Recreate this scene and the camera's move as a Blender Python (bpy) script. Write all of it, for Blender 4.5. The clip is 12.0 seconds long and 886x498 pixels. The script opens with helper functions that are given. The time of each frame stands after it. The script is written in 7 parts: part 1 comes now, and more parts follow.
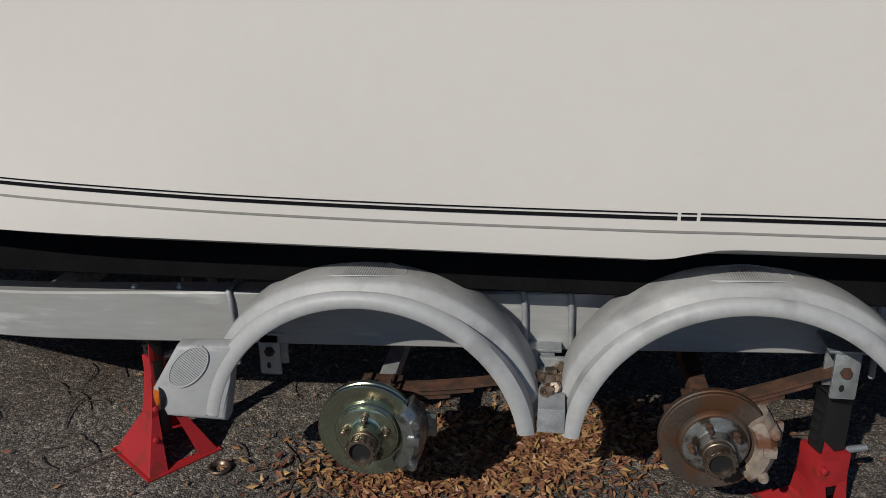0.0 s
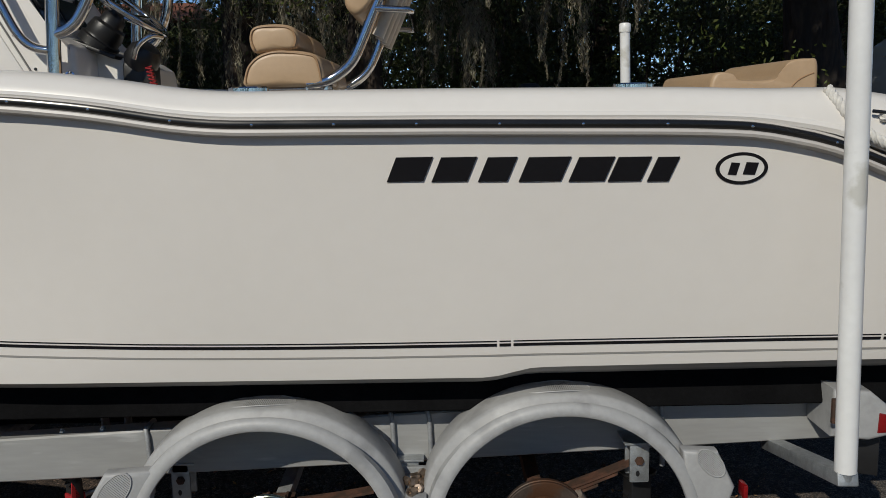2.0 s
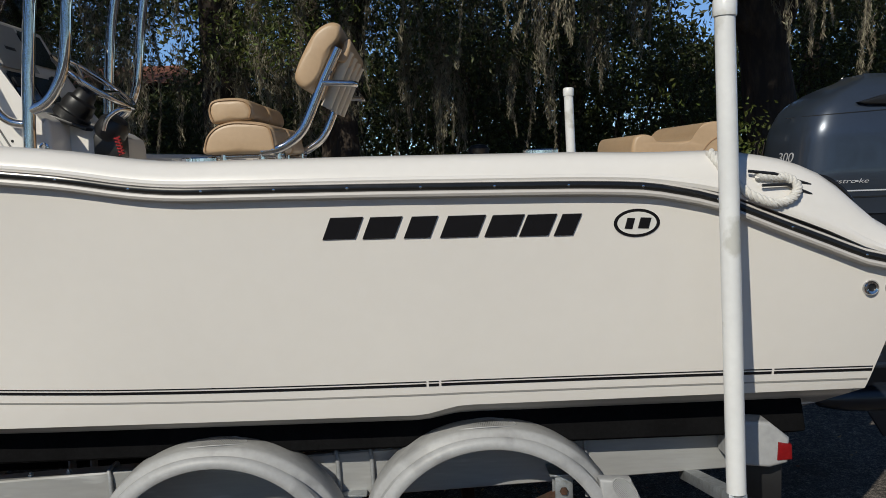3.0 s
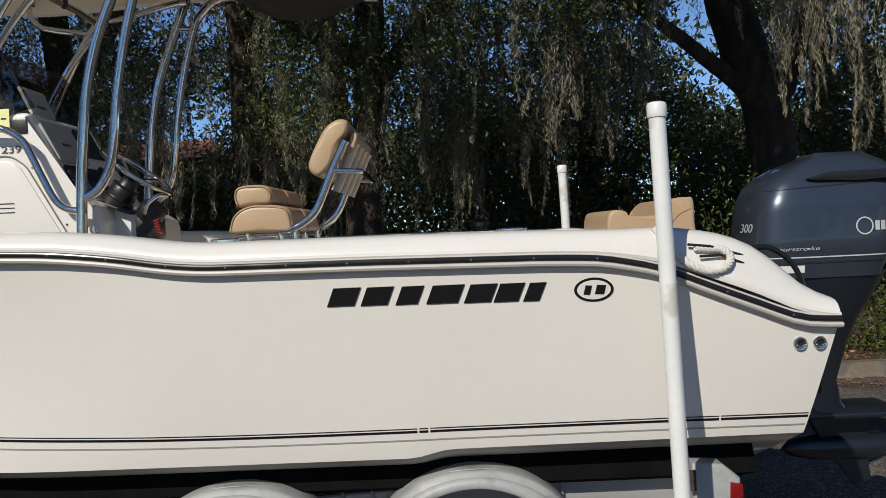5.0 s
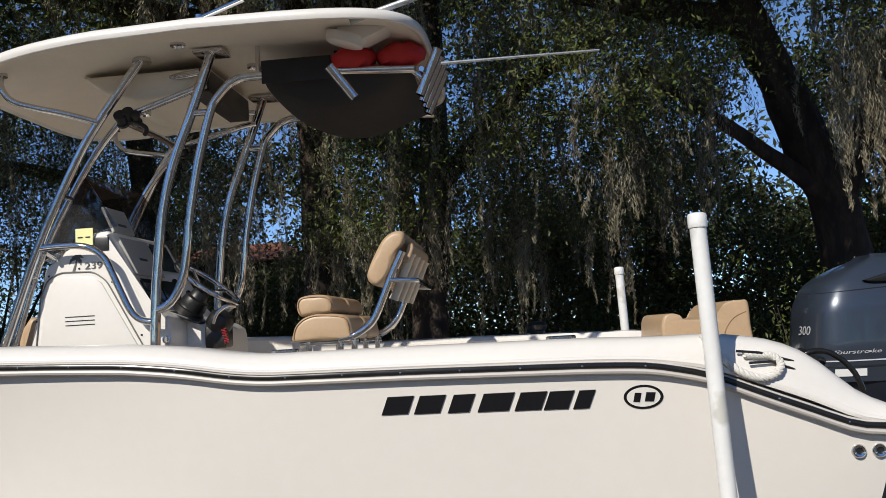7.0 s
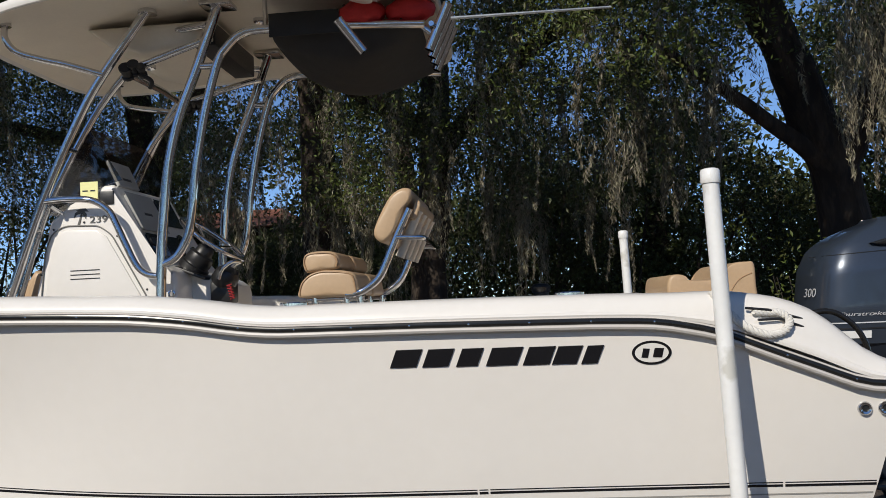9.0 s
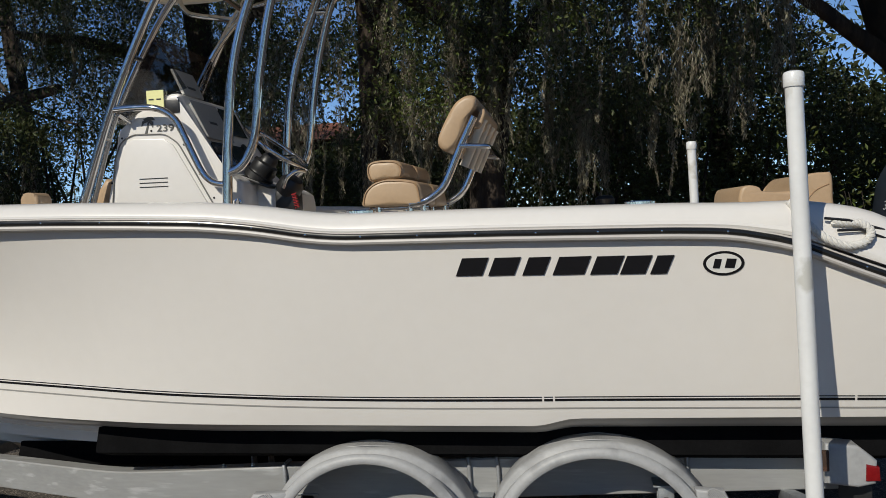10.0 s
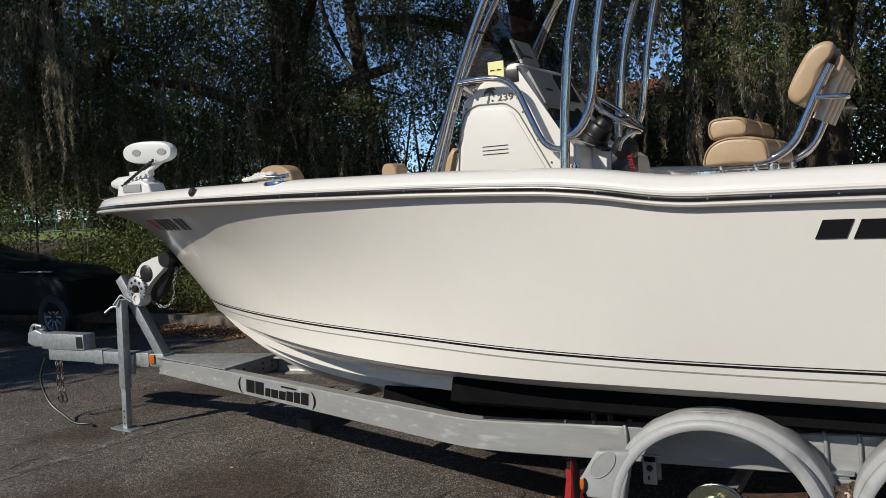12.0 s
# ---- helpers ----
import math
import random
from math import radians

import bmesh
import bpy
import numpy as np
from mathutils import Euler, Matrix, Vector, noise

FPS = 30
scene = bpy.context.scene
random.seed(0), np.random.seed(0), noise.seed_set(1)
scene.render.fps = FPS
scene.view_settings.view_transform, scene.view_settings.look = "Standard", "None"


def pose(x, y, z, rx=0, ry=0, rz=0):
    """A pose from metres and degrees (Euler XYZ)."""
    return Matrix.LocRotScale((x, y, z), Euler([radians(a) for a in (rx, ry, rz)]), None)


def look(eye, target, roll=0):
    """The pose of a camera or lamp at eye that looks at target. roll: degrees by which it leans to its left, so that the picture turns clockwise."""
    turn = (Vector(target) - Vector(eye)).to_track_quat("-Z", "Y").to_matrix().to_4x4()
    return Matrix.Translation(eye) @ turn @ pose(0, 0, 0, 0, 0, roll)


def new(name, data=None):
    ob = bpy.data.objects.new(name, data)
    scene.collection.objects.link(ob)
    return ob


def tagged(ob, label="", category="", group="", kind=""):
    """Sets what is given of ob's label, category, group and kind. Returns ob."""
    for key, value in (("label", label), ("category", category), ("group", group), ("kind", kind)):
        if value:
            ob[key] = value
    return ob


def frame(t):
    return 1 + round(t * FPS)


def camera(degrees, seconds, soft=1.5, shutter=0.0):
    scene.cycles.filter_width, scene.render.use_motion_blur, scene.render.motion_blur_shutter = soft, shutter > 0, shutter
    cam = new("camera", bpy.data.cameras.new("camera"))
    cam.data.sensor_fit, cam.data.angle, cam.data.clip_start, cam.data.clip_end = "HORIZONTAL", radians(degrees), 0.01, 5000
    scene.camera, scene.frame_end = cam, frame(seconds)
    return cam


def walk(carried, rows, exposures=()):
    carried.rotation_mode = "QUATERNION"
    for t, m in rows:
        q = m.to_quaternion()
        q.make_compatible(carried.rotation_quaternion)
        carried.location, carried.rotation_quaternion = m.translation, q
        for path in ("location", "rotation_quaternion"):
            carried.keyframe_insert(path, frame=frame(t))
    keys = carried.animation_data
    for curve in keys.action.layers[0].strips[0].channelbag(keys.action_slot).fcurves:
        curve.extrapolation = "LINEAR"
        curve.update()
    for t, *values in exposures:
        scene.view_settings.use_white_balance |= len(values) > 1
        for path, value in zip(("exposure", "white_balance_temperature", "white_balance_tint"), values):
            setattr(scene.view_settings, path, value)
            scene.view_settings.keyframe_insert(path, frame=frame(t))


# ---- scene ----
# ---- camera ----
cam = camera(55.2, 12.0, 0.5)
PATH = [
    (0, (0.269, 0.088, 1.549), (0.027, 1.945, 0.848), -0.5),
    (0.5, (0.341, -0.09, 1.584), (0.11, 1.823, 1.046), -1.2),
    (1, (0.422, -0.259, 1.62), (0.208, 1.685, 1.203), -1.0),
    (1.5, (0.402, -0.395, 1.638), (0.224, 1.563, 1.275), -1.3),
    (2, (0.387, -0.54, 1.654), (0.395, 1.433, 1.327), -1.1),
    (2.5, (0.47, -0.682, 1.676), (0.541, 1.304, 1.45), -1.5),
    (3, (0.567, -0.83, 1.682), (0.607, 1.159, 1.48), -1.9),
    (5, (0.722, -1.312, 1.722), (0.698, 0.687, 1.676), -2.7),
    (5.5, (0.766, -1.377, 1.746), (0.67, 0.621, 1.741), -3.1),
    (6, (0.777, -1.423, 1.764), (0.63, 0.569, 1.854), -3.4),
    (6.5, (0.802, -1.434, 1.77), (0.629, 0.554, 1.914), -3.5),
    (7, (0.805, -1.431, 1.769), (0.63, 0.552, 1.957), -3.4),
    (9, (0.749, -1.42, 1.71), (0.578, 0.569, 1.828), -2.7),
    (9.5, (0.733, -1.403, 1.69), (0.505, 0.584, 1.673), -2.3),
    (10, (0.703, -1.392, 1.683), (0.393, 0.583, 1.608), -2.3),
    (10.5, (0.677, -1.408, 1.687), (0.226, 0.538, 1.584), -2.4),
    (11, (0.646, -1.42, 1.689), (-0.039, 0.455, 1.575), -3.1),
    (11.5, (0.628, -1.433, 1.696), (-0.246, 0.361, 1.569), -3.8),
    (12, (0.602, -1.46, 1.702), (-0.396, 0.269, 1.572), -3.7),
]
walk(cam, [(t, look(eye, target, roll)) for t, eye, target, roll in PATH],
     exposures=[(0, 0.04, 6500, 7), (1.5, -0.21, 6540, 6), (3, 0.05, 6640, 5), (5.5, 0.28, 6660, 6), (7, 0.43, 6660, 8), (9, 0.30, 6660, 8), (9.5, 0.17, 6660, 7), (10.5, 0.05, 6650, 5), (12, 0.28, 6650, 6)])

# ---- light ----
SUN_DIR = Vector((-0.36, -0.70, 0.55)).normalized()  # from the place to the sun
world = bpy.data.worlds.new("sky")
scene.world = world
world.use_nodes = True
wn = world.node_tree.nodes
sky = wn.new("ShaderNodeTexSky")
sky.sky_type = "NISHITA"
sky.sun_disc = False
sky.dust_density, sky.ozone_density, sky.air_density = 0.0, 5.0, 0.75
sky.altitude = 2500
sky.sun_elevation = math.asin(SUN_DIR.z)
sky.sun_rotation = math.atan2(SUN_DIR.x, SUN_DIR.y)
world.node_tree.links.new(sky.outputs[0], wn["Background"].inputs[0])
wn["Background"].inputs[1].default_value = 0.11
sun_data = bpy.data.lights.new("sun", "SUN")
sun_data.energy, sun_data.angle, sun_data.color = 3.4, radians(0.55), (1.0, 0.94, 0.85)
sun = new("sun", sun_data)
sun.matrix_world = look(SUN_DIR * 40, (0, 0, 0))


# ---- materials ----
def material(name, color, rough=0.5, metal=0.0, vary=0.0, scale=8.0, bump=0.0, bump_scale=60.0, coat=0.0,
             dark=None, dark_amount=0.0, dark_scale=3.0, island=0.0, stretch=(1, 1, 1), rough_vary=0.0):
    """A surface with tone variation at two scales, optional stains of a second colour, and fine relief."""
    m = bpy.data.materials.new(name)
    m.use_nodes = True
    nt = m.node_tree
    b = nt.nodes["Principled BSDF"]
    b.inputs["Roughness"].default_value = rough
    b.inputs["Metallic"].default_value = metal
    b.inputs["Coat Weight"].default_value = coat
    b.inputs["Coat Roughness"].default_value = 0.06
    b.inputs["Base Color"].default_value = (*color, 1)
    co = nt.nodes.new("ShaderNodeTexCoord")
    mp = nt.nodes.new("ShaderNodeMapping")
    mp.inputs["Scale"].default_value = stretch
    nt.links.new(co.outputs["Object"], mp.inputs["Vector"])

    def noise_tex(sc, detail=4.0):
        n = nt.nodes.new("ShaderNodeTexNoise")
        n.inputs["Scale"].default_value = sc
        n.inputs["Detail"].default_value = detail
        nt.links.new(mp.outputs[0], n.inputs["Vector"])
        return n.outputs["Fac"]

    def remap(sock, lo, hi, a, c):
        r = nt.nodes.new("ShaderNodeMapRange")
        for k, v in zip(("From Min", "From Max", "To Min", "To Max"), (lo, hi, a, c)):
            r.inputs[k].default_value = v
        nt.links.new(sock, r.inputs["Value"])
        return r.outputs[0]

    def mul(a, c):
        n = nt.nodes.new("ShaderNodeMath")
        n.operation = "MULTIPLY"
        nt.links.new(a, n.inputs[0])
        nt.links.new(c, n.inputs[1])
        return n.outputs[0]

    last = None
    if vary:
        f = mul(remap(noise_tex(scale), 0.3, 0.7, 1 - vary, 1 + vary), remap(noise_tex(scale * 9), 0.3, 0.7, 1 - vary * 0.6, 1 + vary * 0.6))
        if island:
            g = nt.nodes.new("ShaderNodeNewGeometry")
            f = mul(f, remap(g.outputs["Random Per Island"], 0, 1, 1 - island, 1 + island))
        mx = nt.nodes.new("ShaderNodeVectorMath")
        mx.operation = "SCALE"
        mx.inputs[0].default_value = color
        nt.links.new(f, mx.inputs["Scale"])
        last = mx.outputs[0]
        nt.links.new(last, b.inputs["Base Color"])
    if dark is not None:
        mix = nt.nodes.new("ShaderNodeMix")
        mix.data_type = "RGBA"
        mix.inputs[6].default_value = (*color, 1)
        mix.inputs[7].default_value = (*dark, 1)
        if last is not None:
            nt.links.new(last, mix.inputs[6])
        nt.links.new(remap(noise_tex(dark_scale, 8.0), 0.62 - 0.3 * dark_amount, 0.72 - 0.25 * dark_amount, 0, 1), mix.inputs[0])
        nt.links.new(mix.outputs[2], b.inputs["Base Color"])
    if rough_vary:
        nt.links.new(remap(noise_tex(scale * 2.5, 6.0), 0.3, 0.7, max(0.02, rough - rough_vary), rough + rough_vary), b.inputs["Roughness"])
    if bump:
        bp = nt.nodes.new("ShaderNodeBump")
        bp.inputs["Strength"].default_value = 0.6
        bp.inputs["Distance"].default_value = bump
        nt.links.new(noise_tex(bump_scale, 6.0), bp.inputs["Height"])
        nt.links.new(bp.outputs[0], b.inputs["Normal"])
    return m


M = {}
M["gelcoat"] = material("white gelcoat", (0.75, 0.712, 0.665), 0.22, vary=0.015, scale=2.0, coat=0.4)
M["deck"] = material("white deck gelcoat", (0.72, 0.69, 0.65), 0.28, vary=0.02, scale=3.0, coat=0.3)
M["liner"] = material("cream liner", (0.82, 0.755, 0.65), 0.35, vary=0.03, scale=6.0)
M["black"] = material("black plastic", (0.012, 0.012, 0.013), 0.4, vary=0.1, bump=0.0005, bump_scale=300)
M["decal"] = material("black gloss decal", (0.008, 0.008, 0.01), 0.12, vary=0.05)
M["railbody"] = material("pale rail vinyl", (0.50, 0.47, 0.44), 0.4, vary=0.04)
# Dark base colour stands for the surroundings mirrored in the bright steel insert.
M["tonedsteel"] = material("polished steel toned for dark reflection", (0.04, 0.039, 0.038), 0.2, 0.7, vary=0.1, scale=4, rough_vary=0.04)
M["rubber"] = material("black rail rubber", (0.015, 0.015, 0.017), 0.3, vary=0.1)
M["chrome"] = material("polished stainless", (0.64, 0.64, 0.65), 0.06, 1.0, vary=0.03, rough_vary=0.04)
M["alu"] = material("mill aluminium", (0.34, 0.34, 0.335), 0.42, 0.25, vary=0.09, scale=9.0, stretch=(0.12, 1, 1), rough_vary=0.06, bump=0.0006, bump_scale=90,
                    dark=(0.48, 0.48, 0.48), dark_amount=0.12, dark_scale=30)
M["galv"] = material("galvanised steel", (0.40, 0.42, 0.435), 0.5, 0.75, vary=0.16, scale=30.0, rough_vary=0.12, bump=0.0006, bump_scale=120)
M["dullgalv"] = material("dull galvanised steel", (0.34, 0.35, 0.36), 0.65, 0.5, vary=0.2, scale=20, bump=0.0006, bump_scale=120)
M["fender"] = material("grey moulded plastic", (0.36, 0.36, 0.36), 0.5, vary=0.08, scale=7.0, dark=(0.27, 0.27, 0.27), dark_amount=0.3, dark_scale=7.0,
                       bump=0.0004, bump_scale=220)
M["rust"] = material("rusty steel", (0.085, 0.038, 0.023), 0.85, 0.1, vary=0.35, scale=18, bump=0.003, bump_scale=90, dark=(0.05, 0.028, 0.018), dark_amount=0.6, dark_scale=25)
M["vinyl"] = material("tan vinyl", (0.44, 0.305, 0.185), 0.42, vary=0.05, scale=6.0, bump=0.0008, bump_scale=260)
M["pvc"] = material("white pvc", (0.72, 0.72, 0.71), 0.32, vary=0.04, scale=5.0, dark=(0.55, 0.54, 0.50), dark_amount=0.12, dark_scale=9)
M["red"] = material("red painted steel", (0.34, 0.016, 0.02), 0.5, vary=0.12, scale=10, dark=(0.22, 0.02, 0.015), dark_amount=0.2, dark_scale=20, bump=0.0008, bump_scale=80)
M["cowl"] = material("grey blue metallic paint", (0.040, 0.052, 0.074), 0.28, 0.35, vary=0.04, coat=0.6)
M["asphalt"] = material("asphalt", (0.108, 0.092, 0.078), 0.95, vary=0.30, scale=1.1, bump=0.003, bump_scale=160, dark=(0.058, 0.039, 0.029), dark_amount=0.42, dark_scale=0.8)


def add_speckle(m, scale, lo, hi, bump):
    """Multiplies a ground by small pale and dark stones, and raises them."""
    nt = m.node_tree
    b = nt.nodes["Principled BSDF"]
    co = nt.nodes.new("ShaderNodeTexCoord")
    vo = nt.nodes.new("ShaderNodeTexVoronoi")
    vo.inputs["Scale"].default_value = scale
    nt.links.new(co.outputs["Object"], vo.inputs["Vector"])
    bw = nt.nodes.new("ShaderNodeSeparateColor")
    nt.links.new(vo.outputs["Color"], bw.inputs[0])
    pw = nt.nodes.new("ShaderNodeMath")
    pw.operation = "POWER"
    pw.inputs[1].default_value = 2.2
    nt.links.new(bw.outputs[0], pw.inputs[0])
    r = nt.nodes.new("ShaderNodeMapRange")
    r.inputs["To Min"].default_value, r.inputs["To Max"].default_value = lo, hi
    nt.links.new(pw.outputs[0], r.inputs["Value"])
    old = b.inputs["Base Color"].links[0].from_socket
    sc = nt.nodes.new("ShaderNodeVectorMath")
    sc.operation = "SCALE"
    nt.links.new(old, sc.inputs[0])
    nt.links.new(r.outputs[0], sc.inputs["Scale"])
    nt.links.new(sc.outputs[0], b.inputs["Base Color"])
    bp = nt.nodes.new("ShaderNodeBump")
    bp.inputs["Strength"].default_value = 0.9
    bp.inputs["Distance"].default_value = bump
    bp.invert = True
    nt.links.new(vo.outputs["Distance"], bp.inputs["Height"])
    if b.inputs["Normal"].links:
        nt.links.new(b.inputs["Normal"].links[0].from_socket, bp.inputs["Normal"])
    nt.links.new(bp.outputs[0], b.inputs["Normal"])


add_speckle(M["asphalt"], 190, 0.40, 2.3, 0.004)
add_speckle(M["asphalt"], 62, 0.72, 1.75, 0.004)


# ---- building helpers ----
def part(name, bm, mat, parent=None, label="", smooth=True):
    """Links a bmesh as one mesh object under a thing or a part."""
    me = bpy.data.meshes.new(name)
    bmesh.ops.recalc_face_normals(bm, faces=bm.faces)
    bm.to_mesh(me)
    bm.free()
    me.materials.append(mat)
    if smooth:
        me.shade_smooth()
        me.set_sharp_from_angle(angle=radians(38))
    ob = new(name, me)
    if parent is not None:
        ob.parent = parent
    if label:
        ob["label"] = label
    return ob


def thing(name, label, category, group="", kind="", at=(0, 0, 0)):
    ob = new(name)
    ob.location = at
    return tagged(ob, label, category, group, kind)


def ramp(table, x):
    """Linear reading of a sorted table of (x, value)."""
    if x <= table[0][0]:
        return table[0][1]
    for (a, va), (b, vb) in zip(table, table[1:]):
        if x <= b:
            return va + (vb - va) * (x - a) / (b - a)
    return table[-1][1]


def soft_ramp(table, x, w=0.05):
    return sum(ramp(table, x + w * k) for k in (-2, -1, 0, 1, 2)) / 5


def smooth_path(pts, n=6, closed=False):
    """Catmull-Rom through the points."""
    pts = [Vector(p) for p in pts]
    out = []
    m = len(pts)
    last = m if closed else m - 1
    for i in range(last):
        if closed:
            p0, p1, p2, p3 = pts[i - 1], pts[i], pts[(i + 1) % m], pts[(i + 2) % m]
        else:
            p0, p1, p2, p3 = pts[max(0, i - 1)], pts[i], pts[i + 1], pts[min(m - 1, i + 2)]
        for k in range(n):
            t = k / n
            out.append(0.5 * (2 * p1 + (p2 - p0) * t + (2 * p0 - 5 * p1 + 4 * p2 - p3) * t * t + (3 * p1 - p0 - 3 * p2 + p3) * t ** 3))
    if not closed:
        out.append(pts[-1])
    return out


def round_corner(pts, r, n=5):
    """A polyline with its inner corners rounded by radius-like length r."""
    pts = [Vector(p) for p in pts]
    out = [pts[0]]
    for a, b, c in zip(pts, pts[1:], pts[2:]):
        u, v = (a - b), (c - b)
        d = min(r, u.length * 0.48, v.length * 0.48)
        p, q = b + u.normalized() * d, b + v.normalized() * d
        for k in range(n + 1):
            t = k / n
            out.append(p * (1 - t) ** 2 + b * 2 * t * (1 - t) + q * t * t)
    out.append(pts[-1])
    return out


def tube(bm, pts, r, seg=12, closed=False, r_end=None, caps=True, squash=1.0):
    """A round bar along a path, into bm; r may taper to r_end."""
    pts = [Vector(p) for p in pts]
    m = len(pts)
    rings = []
    d0 = (pts[1] - pts[0]).normalized()
    n = d0.orthogonal().normalized()
    for i, p in enumerate(pts):
        a = pts[i - 1] if (i or closed) else p
        b = pts[(i + 1) % m] if (i < m - 1 or closed) else p
        d = (b - a).normalized()
        n = (n - d * n.dot(d)).normalized()
        s = d.cross(n)
        rr = r if r_end is None else r + (r_end - r) * i / (m - 1)
        rings.append([bm.verts.new(p + (n * math.cos(2 * math.pi * k / seg) + s * math.sin(2 * math.pi * k / seg) * squash) * rr) for k in range(seg)])
    for i in range(m if closed else m - 1):
        A, B = rings[i], rings[(i + 1) % m]
        for k in range(seg):
            bm.faces.new((A[k], A[(k + 1) % seg], B[(k + 1) % seg], B[k]))
    if caps and not closed:
        bm.faces.new(rings[0][::-1])
        bm.faces.new(rings[-1])
    return bm


def box(bm, lo, hi, bevel=0.0, m=None, seg=2):
    """A box from corner to corner with bevelled edges, into bm."""
    lo, hi = Vector(lo), Vector(hi)
    g = bmesh.ops.create_cube(bm, size=1.0)
    vs = g["verts"]
    for v in vs:
        v.co = Vector((lo[i] + (hi[i] - lo[i]) * (v.co[i] + 0.5) for i in range(3)))
        if m is not None:
            v.co = m @ v.co
    if bevel:
        es = list({e for v in vs for e in v.link_edges})
        bmesh.ops.bevel(bm, geom=es, offset=bevel, segments=seg, affect="EDGES", profile=0.6)
    return bm


def prism(bm, outline, a, b, axis="y", bevel=0.0, seg=2, m=None):
    """An outline (two coordinates) extruded along one axis from a to b, into bm."""
    def place(p, w):
        q = {"x": (w, p[0], p[1]), "y": (p[0], w, p[1]), "z": (p[0], p[1], w)}[axis]
        return m @ Vector(q) if m is not None else Vector(q)
    A = [bm.verts.new(place(p, a)) for p in outline]
    B = [bm.verts.new(place(p, b)) for p in outline]
    fs = [bm.faces.new(A), bm.faces.new(B[::-1])]
    for i in range(len(A)):
        j = (i + 1) % len(A)
        bm.faces.new((A[j], A[i], B[i], B[j]))
    if bevel:
        es = list({e for f in fs for e in f.edges})
        bmesh.ops.bevel(bm, geom=es, offset=bevel, segments=seg, affect="EDGES", profile=0.6)
    return bm


def lathe(bm, profile, m, seg=32):
    """A profile of (radius, along z) turned about z, placed by m, into bm."""
    rings = []
    for r, z in profile:
        rings.append([bm.verts.new(m @ Vector((r * math.cos(2 * math.pi * k / seg), r * math.sin(2 * math.pi * k / seg), z))) for k in range(seg)])
    for A, B in zip(rings, rings[1:]):
        for k in range(seg):
            bm.faces.new((A[k], A[(k + 1) % seg], B[(k + 1) % seg], B[k]))
    bm.faces.new(rings[0][::-1])
    bm.faces.new(rings[-1])
    return bm


def sheet(bm, rows, close_u=False):
    """A grid of points into bm."""
    vs = [[bm.verts.new(p) for p in row] for row in rows]
    for A, B in zip(vs, vs[1:]):
        for k in range(len(A) - (0 if close_u else 1)):
            j = (k + 1) % len(A)
            if (A[k].co - A[j].co).length < 1e-7 and (B[k].co - B[j].co).length < 1e-7:
                continue
            bm.faces.new((A[k], A[j], B[j], B[k]))
    return vs


def B():
    return bmesh.new()


FACE_OUT = pose(0, 0, 0, 90, 0, 0)  # turns z to -y, towards the side that the sun lights


# ---- ground ----
bm = B()
sheet(bm, [[(x, y, 0) for x in (-400, -60, -20, 20, 60, 400)] for y in (-400, -60, 0, 14, 60, 700)])
tagged(part("ground", bm, M["asphalt"]), "worn dark grey asphalt parking lot", "ground", kind="structure")

# ---- boat hull ----
YC = 3.1
X_STERN = 2.06
SHEER_Z = [(-5.1, 1.745), (-4, 1.752), (-3, 1.75), (-2.2, 1.74), (-1.4, 1.722), (-1.08, 1.71), (-0.77, 1.695), (-0.55, 1.67), (-0.33, 1.632), (-0.2, 1.62),
           (0.4, 1.613), (1.06, 1.60), (1.27, 1.59), (1.48, 1.545), (1.68, 1.46), (1.88, 1.38), (1.98, 1.335), (2.2, 1.325)]
CAP_H = [(-5.1, 0.075), (-3, 0.08), (-1, 0.085), (0, 0.095), (1.27, 0.105), (1.44, 0.14), (1.6, 0.19), (1.75, 0.225), (1.89, 0.21), (2.05, 0.10), (2.2, 0.05)]
CHINE_Z = [(-4.0, 1.0), (-3.6, 0.97), (-3.0, 0.935), (-2.4, 0.90), (-1.8, 0.875), (-1.0, 0.855), (-0.3, 0.85), (0.54, 0.845), (0.66, 0.875), (2.1, 0.88)]
KEEL_Z = [(-5.05, 1.72), (-4.9, 1.70), (-4.7, 1.62), (-4.52, 1.51), (-4.28, 1.27), (-4.04, 1.005), (-3.70, 0.752), (-3.3, 0.558), (-2.9, 0.462), (-2.46, 0.42), (-1.5, 0.42), (2.1, 0.42)]
STEM_X = [(1.0, -4.0), (1.27, -4.28), (1.51, -4.52), (1.62, -4.7), (1.70, -4.9), (1.72, -5.05), (1.9, -5.08)]


def hull_side(s, v):
    """A point of the port side: s from chine 0 to sheer 1, v from stern 0 to stem 1."""
    z_end = 1.0 + 0.745 * s
    x_end = soft_ramp(STEM_X, z_end, 0.02)
    x_aft = X_STERN - 0.03 + 0.10 * s
    x = x_aft + (x_end - x_aft) * v
    x0 = -0.8 - 0.2 * s
    u = max(0.0, (x0 - x) / (x0 - x_end))
    w = s ** (1.5 + 2.0 * u)
    p, q = 2.05 + 0.45 * w, 0.92 - 0.17 * w
    b = (1.165 + 0.125 * s ** 0.85) * max(0.0, 1 - u ** p) ** q
    k = ramp([(-5.1, 0.10), (-4.0, 0.17), (-3.2, 0.25), (-2.0, 0.29), (-0.9, 0.07), (-0.5, 0.0)], x) * min(1.0, b / 0.9)
    b -= k * ((1 - s) - (1 - s) ** 2.2) * (1 if s < 1 else 0)
    b = max(0.0, b)
    zc = soft_ramp(CHINE_Z, x, 0.012 if x > 0 else 0.1)
    zs = soft_ramp(SHEER_Z, x, 0.03)
    return Vector((x, b, zc + (zs - zc) * s))


